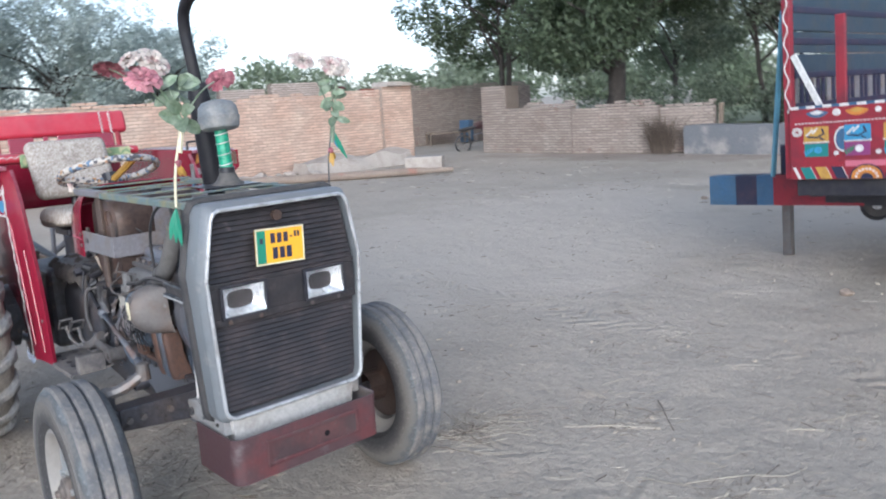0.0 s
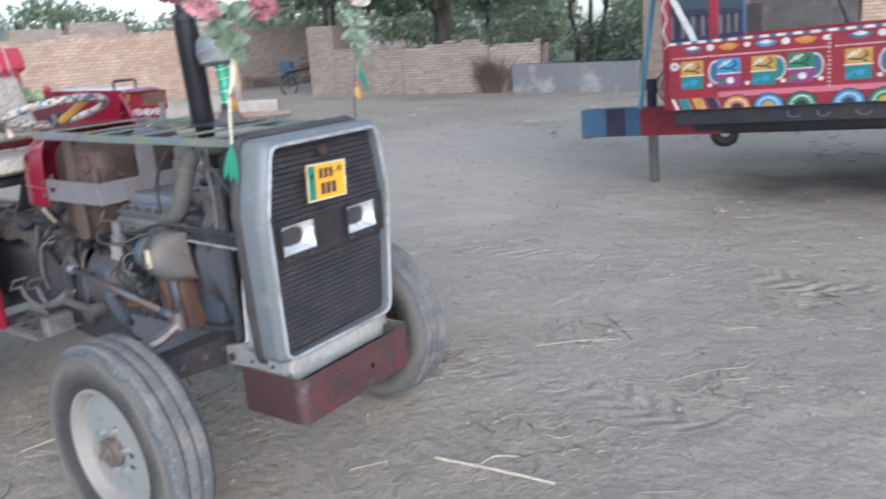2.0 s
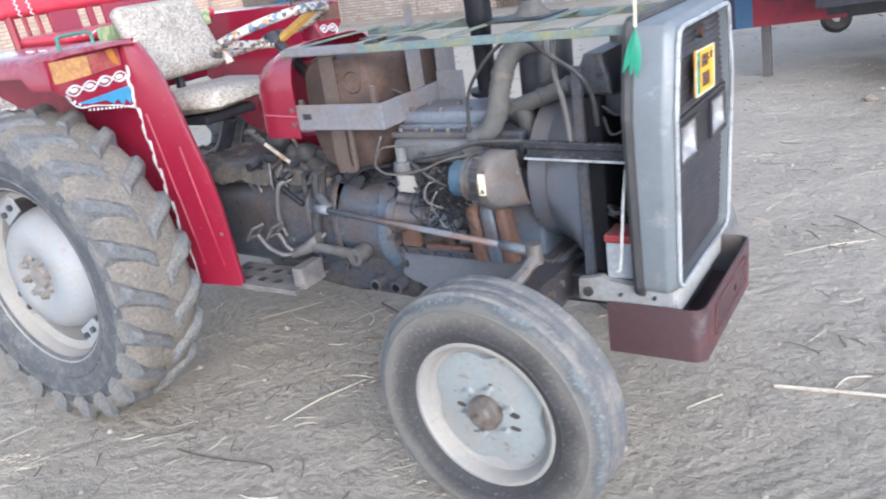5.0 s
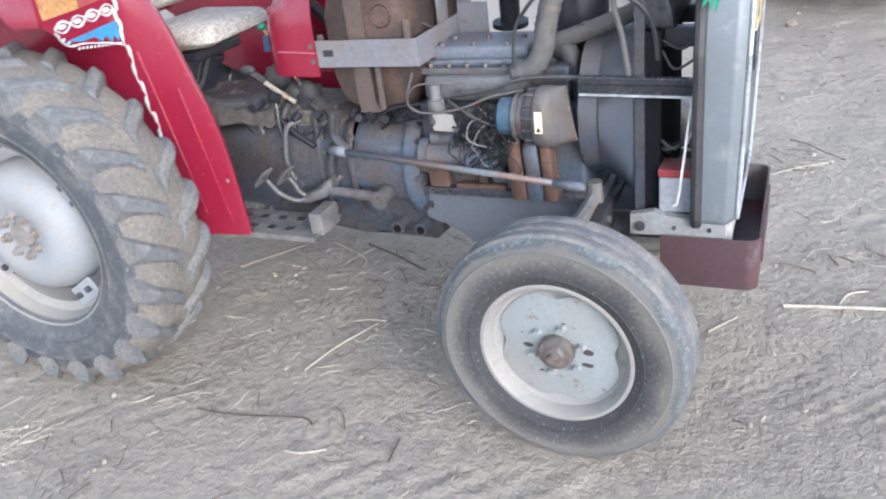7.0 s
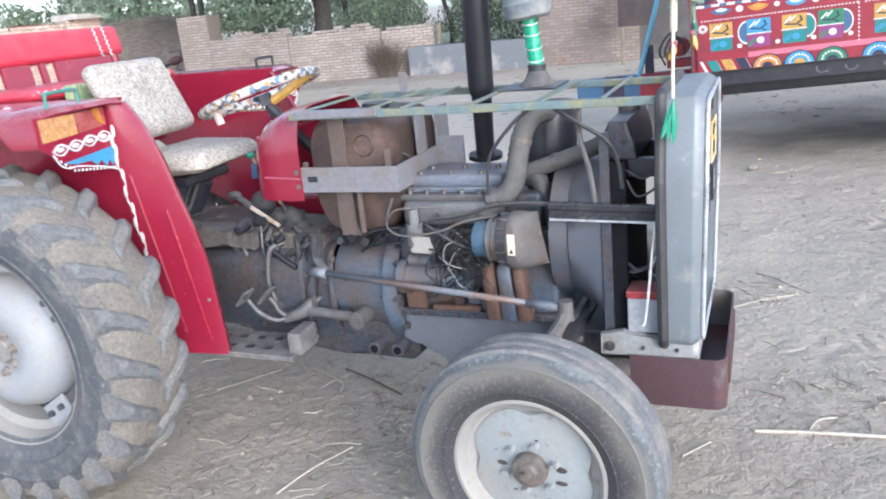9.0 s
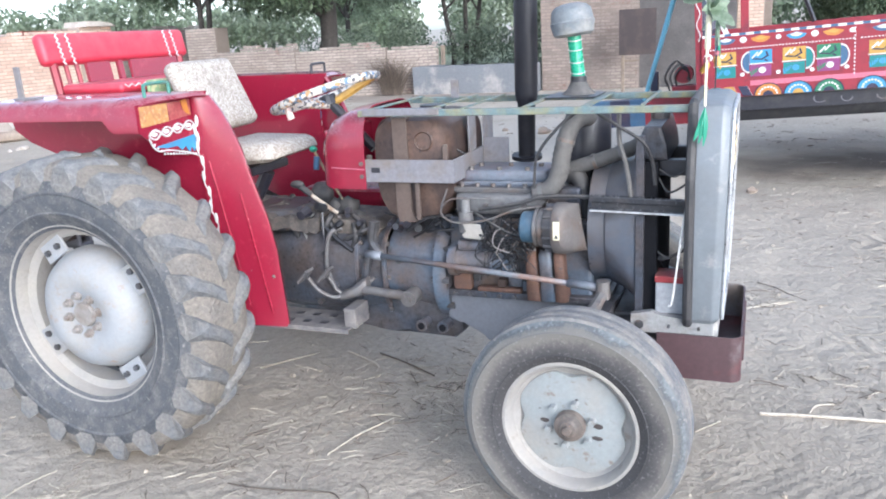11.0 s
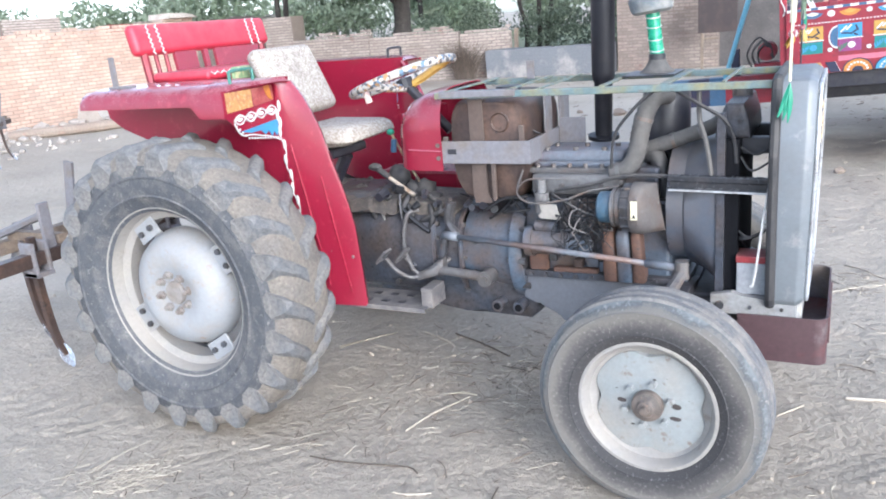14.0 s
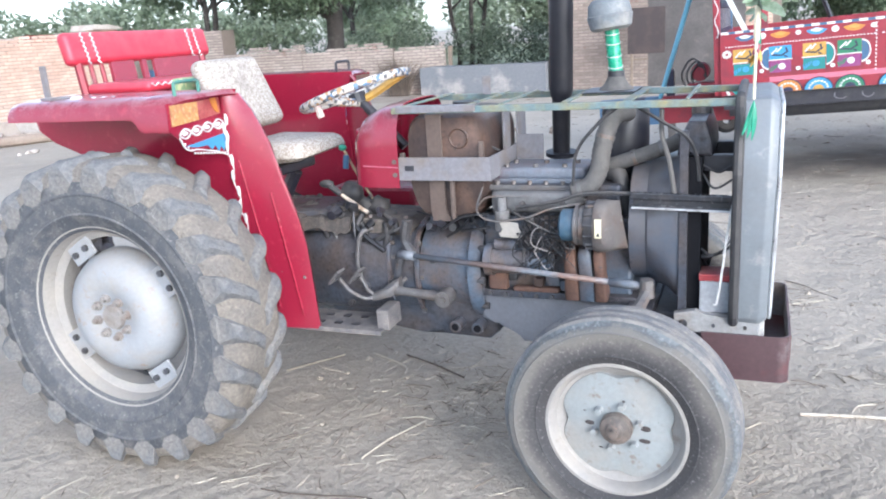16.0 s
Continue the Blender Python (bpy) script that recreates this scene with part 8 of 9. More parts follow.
        part("drag_link", bm, link_grey, T, "long grey steering drag link", smooth=40)
        bm = bm_new()
        tube(bm, [(0.97, s * 0.20, 0.75), (0.95, s * 0.195, 0.68), (0.93, s * 0.18, 0.60)], 0.018, 8, 4)
        tube(bm, [(0.98, s * 0.18, 0.74), (0.99, s * 0.19, 0.80), (1.0, s * 0.18, 0.88)], 0.02, 8, 4)
        part("drop_arm", bm, M["cast"], T)
    # ---- footplates, pedals, levers ----
    for s in (-1, 1):
        bm = bm_new()
        lo, hi = min(s * 0.17, s * 0.365), max(s * 0.17, s * 0.365)
        box(bm, 0.50, 0.93, lo, hi, 0.466, 0.474, 0.002)
        box(bm, 0.50, 0.93, lo if s < 0 else hi - 0.006, lo + 0.006 if s < 0 else hi, 0.455, 0.469)
        box(bm, 0.90, 0.95, s * 0.27 - 0.06, s * 0.27 + 0.06, 0.466, 0.548, 0.003)
        fp = part("footplate", bm, mat("muddy_footplate", (0.10, 0.095, 0.10), 0.6, second=(0.21, 0.19, 0.175), third=(0.05, 0.048, 0.052), scale=14, amount=0.7, bump=0.3, dust=0.3, dust_colour=DUST), T, "worn steel footplate")
        for i in range(4):
            for j in range(2):
                bm = bm_new()
                box(bm, 0.54 + 0.08 * i, 0.57 + 0.08 * i, s * (0.23 + 0.08 * j) - 0.012, s * (0.23 + 0.08 * j) + 0.012, 0.4745, 0.477)
                part("footplate_hole", bm, M["black"], fp)
    for dx, y in ((0, -0.30), (0.075, -0.27)):
        bm = bm_new()
        tube(bm, [(0.735 + dx, y, 0.658), (0.755 + dx, y, 0.632), (0.785 + dx * 0.8, y, 0.604), (0.838 + dx * 0.6, y + 0.02, 0.575), (0.885 + dx * 0.5, y + 0.05, 0.592), (0.955 + dx * 0.3, y + 0.08, 0.64)], 0.0085, 8, 6)
        pd = part("brake_pedal", bm, M["worn_arm"], T, "worn steel brake pedal", smooth=60)
        bm = bm_new()
        for a, b, c, d in ((-0.034, 0.034, -0.03, -0.023), (-0.034, 0.034, 0.023, 0.03), (-0.034, -0.027, -0.023, 0.023), (0.027, 0.034, -0.023, 0.023)):
            box(bm, a, b, c, d, -0.005, 0.005, m=pose(0.722 + dx, y, 0.667, 0, -48))
        part("pedal_pad", bm, M["worn_arm"], pd)
    bm = bm_new()
    loft(bm, [(0.845, -0.245, 0.575, 0.012, 0.010, 3), (0.86, -0.245, 0.575, 0.03, 0.018, 4), (0.93, -0.235, 0.598, 0.03, 0.022, 4), (0.965, -0.22, 0.625, 0.02, 0.03, 4)], 16)
    part("pedal_casting", bm, M["worn_arm"], T, smooth=45)
    bm = bm_new()
    tube(bm, [(0.93, -0.23, 0.600), (1.02, -0.235, 0.596), (1.13, -0.235, 0.586)], [0.022, 0.018, 0.020], 10, 4)
    cyl(bm, (1.155, -0.19, 0.583), (1.155, -0.262, 0.583), 0.032, seg=16)
    cyl(bm, (1.155, -0.262, 0.583), (1.155, -0.272, 0.583), 0.015, seg=8)
    part("brake_shaft", bm, M["worn_arm"], T, smooth=45)
    bm = bm_new()
    tube(bm, [(0.83, -0.16, 0.835), (0.80, -0.20, 0.825), (0.782, -0.21, 0.76), (0.774, -0.21, 0.68), (0.79, -0.205, 0.62)], 0.009, 8, 5)
    part("hydraulic_pipe", bm, M["worn_arm"], T)
    bm = bm_new()
    tube(bm, [(1.0, -0.2, 0.88), (0.985, -0.2, 0.80), (1.02, -0.19, 0.74)], 0.018, 8, 4)
    part("hydraulic_pipe", bm, M["cast"], T)
    bm = bm_new()
    tube(bm, [(0.80, -0.04, 0.90), (0.72, -0.03, 1.02), (0.655, -0.02, 1.13)], 0.006, 7, 4)
    gl = part("gear_lever", bm, M["tape"], T, "gear lever wrapped in coloured tape")
    bm = bm_new()
    blob(bm, (0.65, -0.02, 1.14), (0.018, 0.018, 0.014), 2)
    part("knob", bm, M["green"], gl)
    bm = bm_new()
    tube(bm, [(0.672, -0.035, 1.11), (0.668, -0.04, 1.055)], 0.013, 6)
    part("tassel", bm, M["blue"], gl)
    bm = bm_new()
    tube(bm, [(0.785, -0.10, 0.882), (0.70, -0.098, 0.935), (0.64, -0.095, 0.973)], 0.0085, 7, 4)
    sl = part("range_lever", bm, mat("pale_taped_lever", (0.52, 0.44, 0.35), 0.5, second=(0.30, 0.15, 0.06), scale=26, amount=0.6, bump=0.05), T, "range lever wrapped in pale tape")
    bm = bm_new()
    tube(bm, [(0.668, -0.096, 0.956), (0.61, -0.094, 0.994)], 0.014, 8)
    blob(bm, (0.60, -0.094, 1.0), (0.034, 0.02, 0.018), 2)
    part("knob", bm, M["rubber"], sl)
    for k in range(9):
        q = random.Random(400 + k)
        bm = bm_new()
        x, z = q.uniform(0.68, 0.92), q.uniform(0.84, 0.96)
        if k % 2:
            blob(bm, (x, q.uniform(-0.16, 0.0), z), (q.uniform(0.03, 0.06), 0.04, q.uniform(0.03, 0.05)), 2, 0.3)
        else:
            tube(bm, [(x, -0.14, z), (x + q.uniform(-.08, .08), -0.17, z - 0.05), (x + q.uniform(-.1, .1), -0.15, z - 0.12)], 0.012, 7, 4)
        part("control_linkage", bm, M["rubber"], T, smooth=80)
    bm = bm_new()
    box(bm, 0.45, 0.86, 0.20, 0.36, 0.80, 0.93, 0.02)
    part("tool_box", bm, M["red"], T, "red tool box")
    # hitch links behind
    for s in (-1, 1):
        bm = bm_new()
        tube(bm, [(-0.15, s * 0.25, 0.42), (-0.55, s * 0.36, 0.45), (-0.92, s * 0.40, 0.58)], 0.022, 8, 4)
        part("lower_link", bm, M["cast"], T)
    bm = bm_new()
    tube(bm, [(-0.22, 0, 0.80), (-0.95, 0, 0.88)], 0.02, 8)
    part("top_link", bm, M["cast"], T)
    return T


tractor()


# ---- flower bouquets on rods at the front corners ----
def rose(bm, c, r, seed, rings=4):
    """A cloth rose of cupped petals."""
    q = random.Random(seed)
    c = Vector(c)
    axis = Vector((q.uniform(-.5, .9), q.uniform(-.9, .3), 0.5)).normalized()
    m = axis.to_track_quat("Z", "Y").to_matrix()
    for k in range(rings):
        n = 5 + 2 * k
        for j in range(n):
            a = 2 * math.pi * (j + 0.5 * (k % 2)) / n + q.uniform(-.2, .2)
            tilt = 0.25 + 0.32 * k + q.uniform(-.1, .1)
            ln, w = r * (0.55 + 0.17 * k), r * (0.34 + 0.05 * k)
            g = []
            for u in (0.0, 0.5, 1.0):
                for v in (-1, 0, 1):
                    rad = r * 0.08 * k + ln * u * math.sin(tilt + 0.35 * u)
                    h = ln * u * math.cos(tilt + 0.5 * u) - 0.1 * r * abs(v)
                    ww = w * v * (0.45 + 0.8 * u - 0.55 * u * u)
                    g.append(bm.verts.new(c + m @ Vector((rad * math.cos(a) - ww * math.sin(a), rad * math.sin(a) + ww * math.cos(a), h))))
            for u in range(2):
                for v in range(2):
                    bm.faces.new((g[u * 3 + v], g[u * 3 + v + 1], g[u * 3 + v + 4], g[u * 3 + v + 3]))


def cloth_leaf(bm, base, tip, width, droop=0.15):
    base, tip = Vector(base), Vector(tip)
    d = tip - base
    side = d.cross(Vector((0.7, -0.7, 0.3))).normalized()
    nrm = side.cross(d).normalized()
    rows = []
    for u in (0, 0.2, 0.45, 0.7, 0.9, 1.0):
        w = width * (math.sin(math.pi * min(u * 0.93 + 0.04, 1)) ** 0.8)
        p = base + d * u + nrm * (-droop * d.length * u * u)
        rows.append([bm.verts.new(p - side * w + nrm * w * 0.3), bm.verts.new(p), bm.verts.new(p + side * w + nrm * w * 0.3)])
    for a, b in zip(rows, rows[1:]):
        for k in range(2):
            bm.faces.new((a[k], a[k + 1], b[k + 1], b[k]))


def bouquet(base, flowers, leaf_c, label, pale, seed):
    q = random.Random(seed)
    t = thing("flower_bouquet", label, "flowers", pose(*base), group="bouquets on the grille corners")
    o = Vector(base)
    bm = bm_new()
    lc = Vector(leaf_c) - o
    tube(bm, [(0, 0, 0), lc * 0.45 + Vector((0, -0.01, 0)), lc], 0.0045 if not pale else 0.003, 6, 5)
    part("rod", bm, M["cream"] if not pale else M["black"], t)
    bm = bm_new()
    tube(bm, [lc * 0.62, lc * 0.98], 0.009, 7)
    part("rod_wrap", bm, M["cream"] if not pale else M["leaf_cloth"], t)
    k0 = lc * 0.46
    for k in range(4):
        bm = bm_new()
        e = k0 + Vector((q.uniform(-.02, .02), q.uniform(-.02, .025), -q.uniform(0.02, 0.055)))
        cloth_leaf(bm, k0 + Vector((0, 0, 0.01)), e, 0.009)
        part("ribbon", bm, M["yellow"], t)
    bm = bm_new()
    blob(bm, k0 + Vector((0, 0, 0.012)), (0.012, 0.012, 0.014), 1, 0.3)
    part("ribbon_knot", bm, M["petal_red"], t)
    for k in range(3):
        bm = bm_new()
        if pale:
            st = lc * 0.80
            cloth_leaf(bm, st, st + Vector((0.01 * k, 0.015 + 0.012 * k, -0.07 - 0.02 * k)), 0.007)
        else:
            st = Vector((0, 0, -0.005))
            cloth_leaf(bm, st, st + Vector((-0.02 + 0.015 * k, -0.03 + 0.012 * k, -0.10 - 0.01 * k)), 0.010)
        part("streamer", bm, M["green"] if not pale or k else M["sky_blue"], t)
    for c, r, mm in flowers:
        bm = bm_new()
        rose(bm, Vector(c) - o, r, q.randint(0, 999))
        part("rose", bm, mm, t)
        bm = bm_new()
        tube(bm, [lc * 0.98, (lc + Vector(c) - o) / 2 + Vector((0, 0, 0.02)), Vector(c) - o], 0.0028, 5, 5)
        part("stem", bm, M["leaf_cloth"], t)
    for k in range(17):
        bm = bm_new()
        a = 2 * math.pi * k / 17 + q.uniform(-.3, .3)
        z = q.uniform(-0.02, 0.15)
        st = lc + Vector((0, 0, z))
        ln = q.uniform(0.06, 0.10) * (0.75 if pale else 1)
        cloth_leaf(bm, st, st + ln * Vector((0.9 * math.cos(a), 0.9 * math.sin(a), q.uniform(-0.75, 0.35))), q.uniform(0.018, 0.027) * (0.7 if pale else 1))
        part("leaf", bm, M["leaf_cloth"], t)


bouquet((2.25, -0.335, 1.325), (((2.26, -0.49, 1.762), 0.034, M["petal_red"]), ((2.27, -0.395, 1.735), 0.045, M["petal_pink"]), ((2.24, -0.345, 1.785), 0.042, M["petal_pale"]), ((2.23, -0.42, 1.79), 0.033, M["petal_pale"]), ((2.24, -0.130, 1.725), 0.037, M["petal_red"])),
        (2.25, -0.280, 1.60), "bouquet of faded red and pink cloth roses on a rod", False, 3)
bouquet((2.25, 0.255, 1.325), (((2.25, 0.185, 1.785), 0.038, M["petal_pale"]), ((2.26, 0.30, 1.765), 0.036, M["petal_pale"]), ((2.24, 0.350, 1.76), 0.034, M["petal_pale"]), ((2.26, 0.33, 1.675), 0.018, M["petal_red"])),
        (2.25, 0.30, 1.58), "bouquet of pale cloth flowers on a thin rod", True, 8)


# ---- cultivator on the hitch ----
def cultivator(m, label, bars=2, tines=((-0.45, 0.0), (0.0, 0.0), (0.45, 0.0), (-0.22, 0.42), (0.25, 0.42))):
    t = thing("cultivator", label, "implement", m, group="cultivators")
    for k, x in enumerate((0.0, -0.42)[:bars]):
        bm = bm_new()
        box(bm, x - 0.035, x + 0.035, -0.85, 0.85, 0.555, 0.625, 0.004)
        part("tool_bar", bm, M["wood"] if k else M["rust"], t)
    for y in (-0.80, -0.28, 0.28, 0.80):
        bm = bm_new()
        box(bm, -0.42, 0.0, y - 0.025, y + 0.025, 0.625, 0.675, 0.004)
        part("frame_bar", bm, M["wood"], t)
    for s in (-1, 1):
        bm = bm_new()
        box(bm, -0.03, 0.03, -0.008, 0.008, 0, 0.46, 0.003, m=pose(0.02, s * 0.24, 0.60, 0, 12))
        part("mast", bm, M["strap"], t)
        bm = bm_new()
        tube(bm, [(0.0, s * 0.36, 0.80), (-0.55, s * 0.36, 0.62)], 0.022, 6)
        part("stay", bm, M["strap"], t)
        bm = bm_new()
        box(bm, -0.012, 0.012, s * 0.36 - 0.03, s * 0.36 + 0.03, 0.62, 0.86, 0.003)
        part("link_plate", bm, M["strap"], t)
    for y, xo in tines:
        x = -xo
        bm = bm_new()
        for j in range(2):
            box(bm, x - 0.05, x + 0.05, y - 0.055 + 0.08 * j, y - 0.035 + 0.08 * j, 0.50, 0.68, 0.004)
        box(bm, x - 0.055, x + 0.055, y - 0.055, y + 0.045, 0.50, 0.525, 0.003)
        cl = part("clamp", bm, M["strap"], t)
        bm = bm_new()
        g = smoothline([(x - 0.02, y, 0.70), (x - 0.03, y, 0.45), (x + 0.0, y, 0.18), (x + 0.055, y, 0.06)], 5)
        tube(bm, g, 0.024, 4)
        part("tine", bm, M["rust"], t)
        bm = bm_new()
        cloth_leaf(bm, (x + 0.02, y, 0.13), (x + 0.10, y, 0.0), 0.032, -0.1)
        bmesh.ops.solidify(bm, geom=bm.faces[:], thickness=0.006)
        part("shovel_tip", bm, mat("polished_steel", (0.72, 0.72, 0.73), 0.2, 0.9, scale=20) if "polished_steel" not in bpy.data.materials else bpy.data.materials["polished_steel"], t, "polished shovel tip")


cultivator(pose(-1.24, -0.02, 0.0), "rusty spring-tine cultivator hitched behind the tractor")
cultivator(pose(-8.9, 4.6, 0.0, 0, 0, 40), "old rusty cultivator frame lying by the wall", tines=((-0.45, 0.0), (0.45, 0.0)))


# ---- bed and motorcycle in the gateway ----
def charpoy():
    t = thing("string_bed", "old wooden string bed standing in the gateway", "bed", pose(-17.8, 19.2, 0, 0, 0, 60))
    for x in (-0.75, 0.75):
        for y in (-0.4, 0.4):
            bm = bm_new()
            lathe(bm, [(0.0, 0), (0.025, 0), (0.035, 0.2), (0.03, 0.32), (0.04, 0.42), (0.035, 0.52), (0.0, 0.52)], Matrix.Translation((x, y, 0)), 10)
            part("leg", bm, M["wood"], t)
    for y in (-0.4, 0.4):
        bm = bm_new()
        tube(bm, [(-0.75, y, 0.45), (0.75, y, 0.45)], 0.03, 8)
        part("side_rail", bm, M["wood"], t)
    for x in (-0.75, 0.75):
        bm = bm_new()
        tube(bm, [(x, -0.4, 0.45), (x, 0.4, 0.45)], 0.03, 8)
        part("end_rail", bm, M["wood"], t)
    bm = bm_new()
    box(bm, -0.72, 0.72, -0.37, 0.37, 0.44, 0.455)
    part("string_web", bm, M["concrete"], t)


charpoy()


def motorcycle():
    t = thing("motorcycle", "dark motorcycle parked behind the gate pier", "motorcycle", pose(-14.0, 17.15, 0, 0, -8, 75))
    for x in (-0.6, 0.62):
        bm = bm_new()
        tube(bm, [(x + 0.28 * math.cos(a), 0, 0.30 + 0.28 * math.sin(a)) for a in [2 * math.pi * k / 28 for k in range(29)]], 0.035, 8, caps=False)
        w = part("wheel", bm, M["rubber"], t)
        for k in range(8):
            a = math.pi * k / 4
            bm = bm_new()
            tube(bm, [(x, 0, 0.30), (x + 0.26 * math.cos(a), 0, 0.30 + 0.26 * math.sin(a))], 0.006, 4)
            part("spoke", bm, M["steel"], w)
    bm = bm_new()
    box(bm, -0.15, 0.2, -0.12, 0.12, 0.28, 0.52, 0.04)
    part("engine", bm, M["steel"], t)
    bm = bm_new()
    blob(bm, (0.15, 0, 0.78), (0.28, 0.13, 0.13), 2)
    part("fuel_tank", bm, M["dark_red"], t)
    bm = bm_new()
    box(bm, -0.65, -0.08, -0.13, 0.13, 0.72, 0.80, 0.04)
    part("seat", bm, M["rubber"], t)
    bm = bm_new()
    tube(bm, [(0.62, 0.05, 0.30), (0.42, 0.05, 0.85), (0.36, 0.0, 1.0)], 0.02, 6)
    tube(bm, [(0.62, -0.05, 0.30), (0.42, -0.05, 0.85)], 0.02, 6)
    part("fork", bm, M["steel"], t)
    bm = bm_new()
    tube(bm, [(0.28, -0.36, 1.0), (0.36, -0.15, 1.02), (0.36, 0.15, 1.02), (0.28, 0.36, 1.0)], 0.014, 6, 4)
    part("handlebar", bm, M["black"], t)
    bm = bm_new()
    tube(bm, [(-0.6, 0.06, 0.3), (0, 0.06, 0.35), (0.36, 0, 0.85), (-0.1, 0, 0.7), (-0.6, 0.06, 0.7)], 0.018, 6)
    part("frame", bm, M["black"], t)


motorcycle()
bm = bm_new()
box(bm, -0.22, 0.22, -0.18, 0.18, 0.0, 0.86, 0.02)
drum = part("water_drum", bm, M["blue"])
drum.matrix_world = pose(-18.0, 20.4, 0, 0, 0, 20)
tagged(drum, "dark blue metal drum standing in the yard", "drum")


# ---- litter: reeds, straw, twigs, clods ----
def on_ground(x, y):
    return ground_height(x, y)


def reed(name, pts, r, material, label, category):
    bm = bm_new()
    r *= 0.65
    tube(bm, [(x, y, on_ground(x, y) + r * 0.8 + dz) for x, y, dz in pts], r, 6, 3)
    tagged(part(name, bm, material), label, category, group="loose stems on the ground")


reed("reed", [(2.47, 0.295, 0), (2.72, 0.325, 0.004), (2.97, 0.35, 0)], 0.0105, M["reed"], "long pale dry reed lying on the earth", "reed")
reed("reed", [(2.66, 0.335, 0.004), (2.69, 0.40, 0.01), (2.76, 0.46, 0.0)], 0.005, M["straw"], "short pale side stem of a dry reed", "reed")
reed("reed", [(2.30, 1.49, 0), (2.48, 1.63, 0.006), (2.66, 1.775, 0)], 0.0035, M["straw"], "long pale dry reed lying on the earth", "reed")
reed("reed", [(3.12, 2.14, 0), (3.18, 2.19, 0.004), (3.25, 2.235, 0)], 0.0045, M["straw"], "short broken pale reed on the earth", "reed")
reed("twig", [(2.45, 2.08, 0), (2.55, 1.97, 0.01), (2.62, 1.90, 0.0), (2.72, 1.80, 0)], 0.004, M["twig"], "thin dark bent twig on the earth", "twig")
reed("twig", [(0.60, -0.80, 0), (0.727, -0.798, 0), (0.866, -0.784, 0.006), (1.016, -0.757, 0.003), (1.068, -0.78, 0)], 0.0045, M["twig"], "thin dark bent twig on the earth", "twig")
reed("twig", [(0.87, -0.51, 0), (0.92, -0.35, 0.006), (1.0, -0.16, 0)], 0.005, M["straw"], "thin pale stem on the earth", "twig")
reed("reed", [(2.23, 0.06, 0), (2.28, 0.12, 0.004), (2.32, 0.18, 0)], 0.005, M["straw"], "short broken pale reed on the earth", "reed")
reed("reed", [(3.05, 1.35, 0), (3.2, 1.56, 0.006), (3.33, 1.66, 0), (3.36, 1.8, 0)], 0.0035, M["straw"], "bent pale dry stem on the earth", "reed")


for points, radius, pale in (([(0.892, -0.174, 0), (0.952, -0.155, 0.008), (1.025, -0.137, 0)], 0.005, 1), ([(0.106, 0.161, 0), (0.21, 0.276, 0.004), (0.31, 0.408, 0)], 0.006, 1), ([(0.635, 0.468, 0), (0.821, 0.378, 0.006), (1.015, 0.279, 0)], 0.006, 0),
                             ([(1.389, -0.867, 0), (1.381, -0.76, 0.004)], 0.004, 0), ([(1.035, -0.908, 0), (1.097, -0.909, 0.003), (1.17, -0.869, 0)], 0.004, 1), ([(0.45, 0.46, 0), (0.68, 0.337, 0.004), (0.72, 0.25, 0)], 0.005, 1)):
    reed("reed" if pale else "twig", points, radius, M["straw"] if pale else M["twig"], "thin pale stem on the trodden earth" if pale else "thin dark twig on the trodden earth", "reed" if pale else "twig")


def litter(name, label, count, region, length, radius, material, seed, clumps=()):
    """Loose stems strewn over a stretch of ground, thicker in clumps."""
    q = random.Random(seed)
    verts, faces = [], []
    for k in range(count):
        if clumps and q.random() < 0.45:
            cx, cy, cr = q.choice(clumps)
            x, y = q.gauss(cx, cr), q.gauss(cy, cr)
        else:
            x, y = q.uniform(region[0], region[1]), q.uniform(region[2], region[3])
            if noise.noise(Vector((x * 0.7, y * 0.7, seed))) < -0.1:
                continue
        a, ln, r = q.uniform(0, math.pi), length * q.uniform(0.3, 1.6) * (0.6 + 0.8 * q.random() ** 3), radius * q.uniform(0.6, 1.4)
        bend = q.choice((0.3, 0.6, 1.4)) * q.uniform(-1, 1)
        px, py, pts = x, y, []
        for u in range(5):
            ang = a + bend * (u / 4) ** 2
            pts.append((px, py, on_ground(px, py) + r + q.uniform(0, 0.006)))
            px, py = px + ln / 4 * math.cos(ang), py + ln / 4 * math.sin(ang)
        n0 = len(verts)
        for u, (px, py, pz) in enumerate(pts):
            ang = a + bend * (u / 4) ** 2
            dx, dy = -math.sin(ang) * r, math.cos(ang) * r
            verts += [(px - dx, py - dy, pz - r), (px, py, pz + r), (px + dx, py + dy, pz - r)]
        for u in range(4):
            b = n0 + 3 * u
            faces += [(b, b + 1, b + 4, b + 3), (b + 1, b + 2, b + 5, b + 4)]
    me = bpy.data.meshes.new(name)
    me.from_pydata(verts, [], faces)
    me.materials.append(material)
    tagged(new(name, me), label, "litter", kind="stuff")


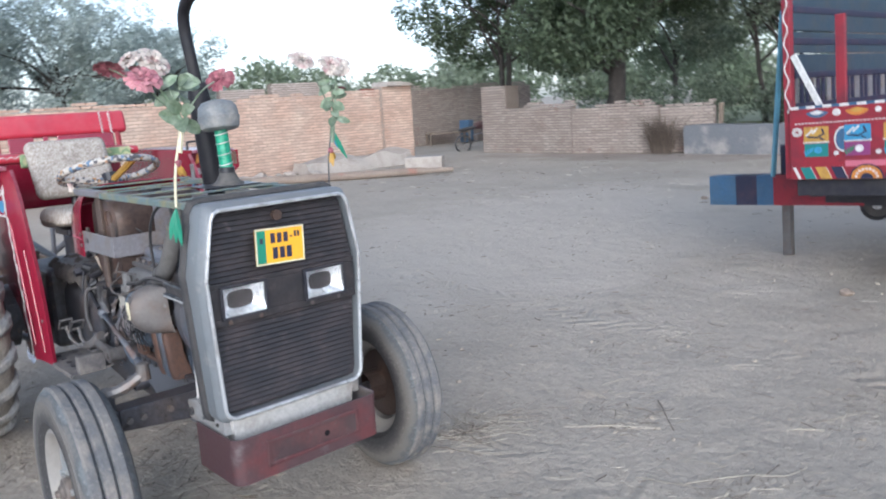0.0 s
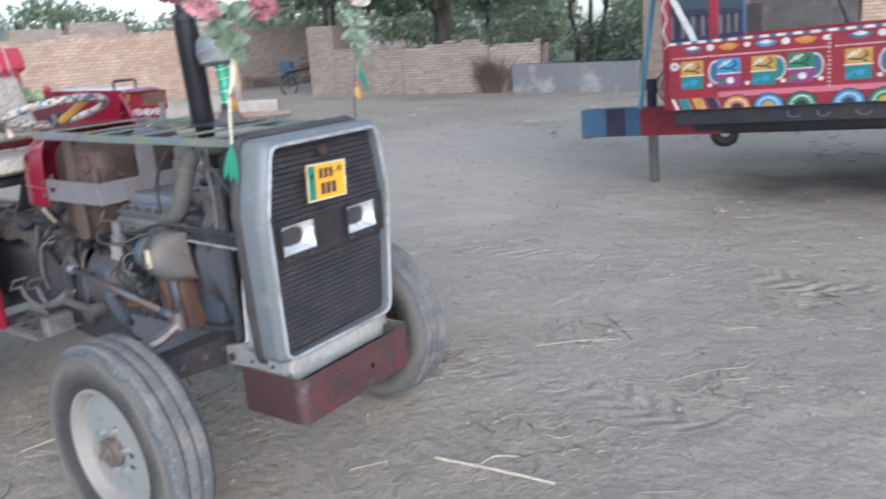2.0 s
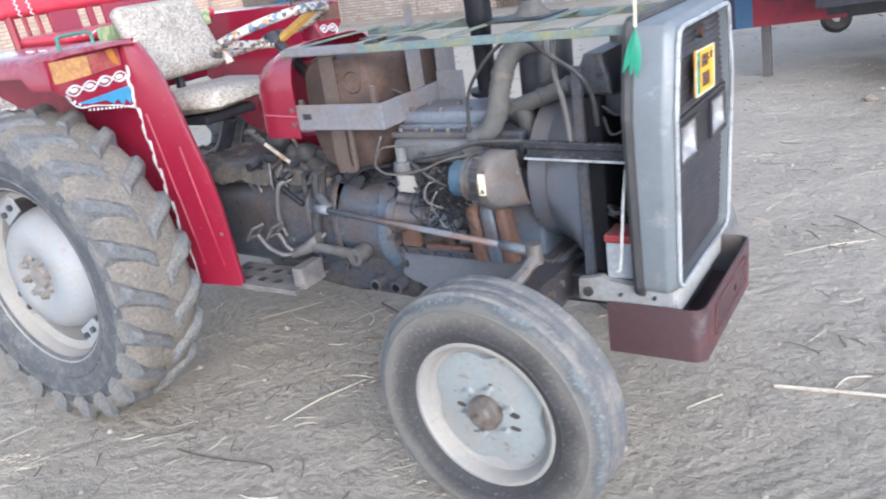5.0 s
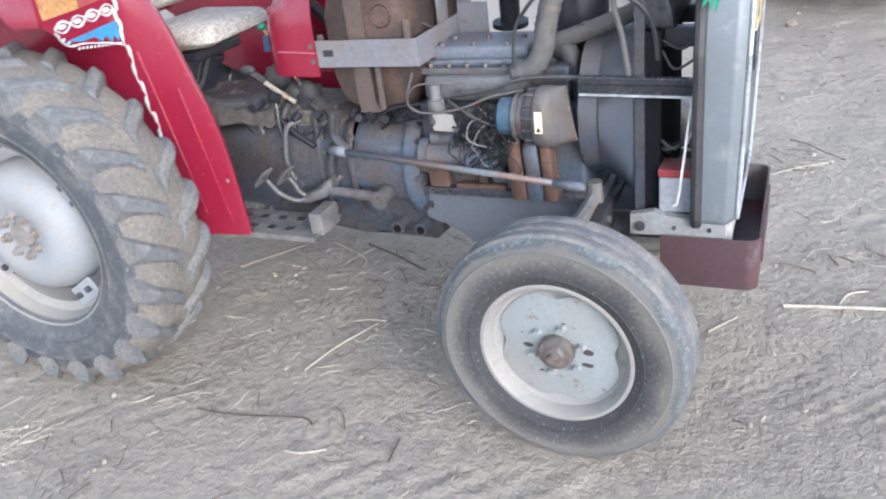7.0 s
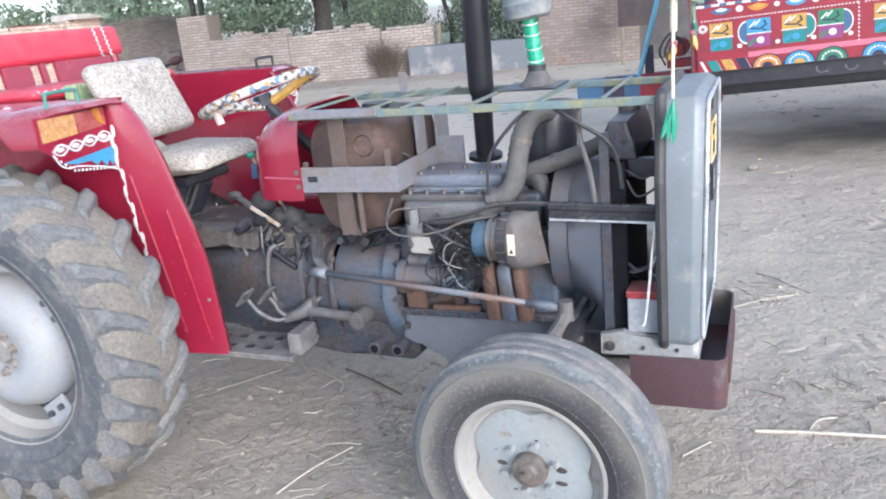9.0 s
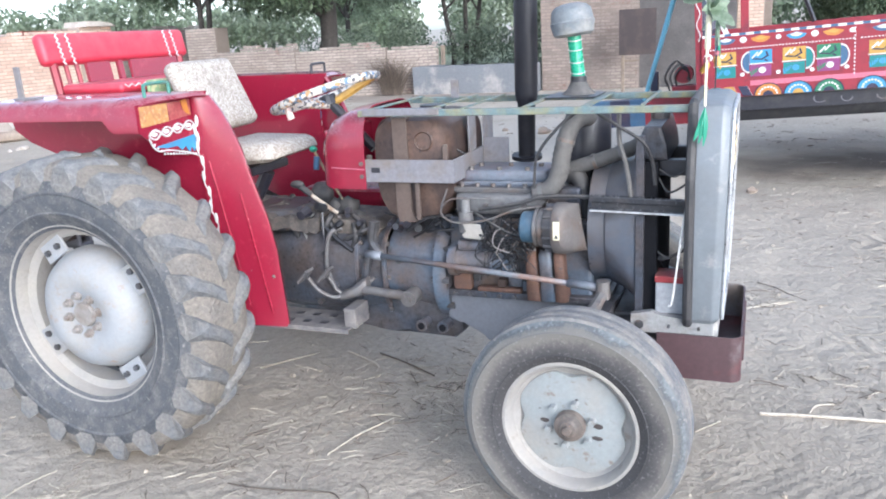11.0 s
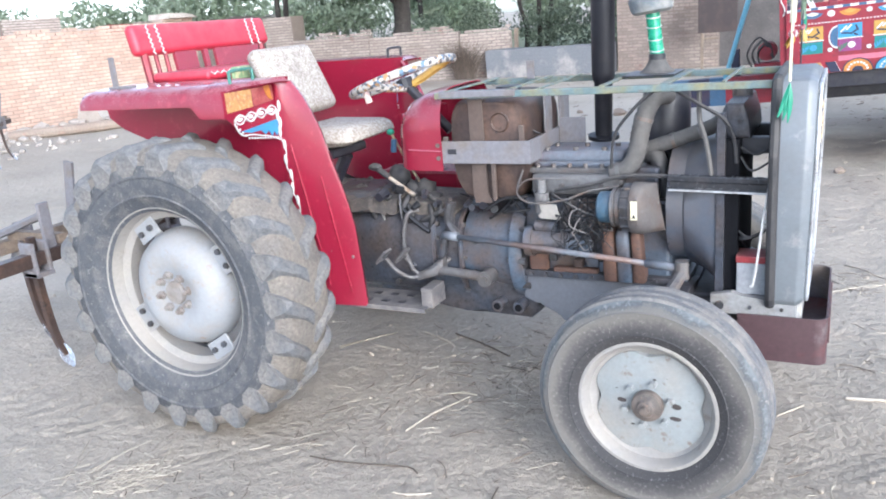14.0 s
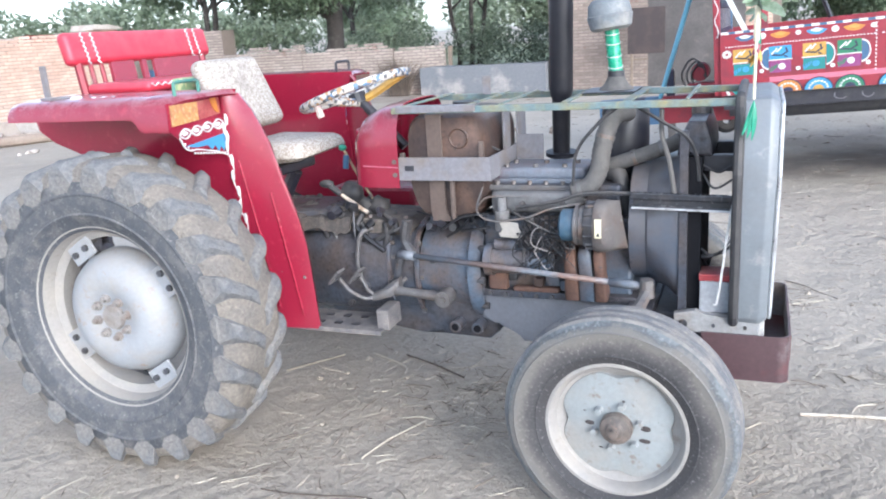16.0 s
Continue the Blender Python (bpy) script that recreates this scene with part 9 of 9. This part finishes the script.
CL = ((1.96, 1.05, 0.09), (1.95, 1.28, 0.10), (-0.1, -1.22, 0.10), (0.03, -1.12, 0.07), (2.45, 1.75, 0.16), (0.95, 0.1, 0.25), (1.3, -0.1, 0.2), (3.4, 2.6, 0.2), (1.9, 3.0, 0.3), (0.4, -1.4, 0.2), (2.9, 0.7, 0.2), (3.3, 1.4, 0.15), (1.25, 0.25, 0.2), (1.5, 0.12, 0.15), (1.05, 0.0, 0.2), (0.6, -0.6, 0.2))
litter("straw", "pale straw strewn over the yard", 1300, (-4.5, 5.5, -2.0, 8.0), 0.13, 0.0010, M["straw"], 51, CL)
litter("straw_bits", "fine chopped straw trodden into the earth", 2600, (-1.5, 3.6, -2.0, 3.0), 0.035, 0.0008, M["straw"], 57, CL)
litter("dark_bits", "fine dark broken stems trodden into the earth", 1500, (-1.5, 3.6, -2.0, 3.0), 0.045, 0.0008, M["twig"], 58, CL[:2] + CL[4:])
litter("dark_stems", "dark broken stems strewn over the yard", 560, (-4.5, 5.5, -2.0, 8.0), 0.11, 0.0012, M["twig"], 52, CL[:2] + CL[4:])
litter("yard_chaff", "dark chaff and broken leaves scattered over the open yard", 1200, (-5.0, 6.0, 1.5, 11.0), 0.06, 0.0020, M["twig"], 59)
litter("far_straw", "sparse straw over the far yard", 420, (-12, 6, 7.5, 16), 0.13, 0.004, M["straw"], 53)
litter("far_stems", "sparse dark stems over the far yard", 500, (-12, 6, 7.5, 16), 0.12, 0.004, M["twig"], 54)


def clods(name, label, spots, material, seed):
    """Small lumps of dry earth or rubble."""
    q = random.Random(seed)
    bm = bm_new()
    for x0, x1, y0, y1, n, r0, r1 in spots:
        for k in range(n):
            x, y, r = q.uniform(x0, x1), q.uniform(y0, y1), r0 + (r1 - r0) * q.random() ** 3
            blob(bm, (x, y, on_ground(x, y) + r * 0.3), (r * q.uniform(.7, 1.3), r * q.uniform(.7, 1.3), r * 0.7), 1, 0.5)
    tagged(part(name, bm, material), label, "clods", kind="stuff")


clods("earth_clods", "small dry earth clods on the yard", ((-3, 5, -2, 7, 900, 0.003, 0.017),), M["soil"], 61)
clods("rubble", "brick rubble and clods at the foot of the wall", ((-12.95, -11.9, 4.5, 9.5, 150, 0.05, 0.17), (-12.8, -9.4, 5.0, 7.4, 70, 0.03, 0.10)), M["concrete"], 62)
for x, y, r in ((2.39, 4.70, 0.05), (-0.6, 8.8, 0.10), (-1.3, 9.1, 0.05)):
    bm = bm_new()
    blob(bm, (0, 0, r * 0.4), (r, r * 0.8, r * 0.65), 2, 0.5)
    st = part("stone", bm, M["mud"])
    st.location = (x, y, on_ground(x, y))
    tagged(st, "dark lump of earth on the yard", "stone", group="lumps on the yard")
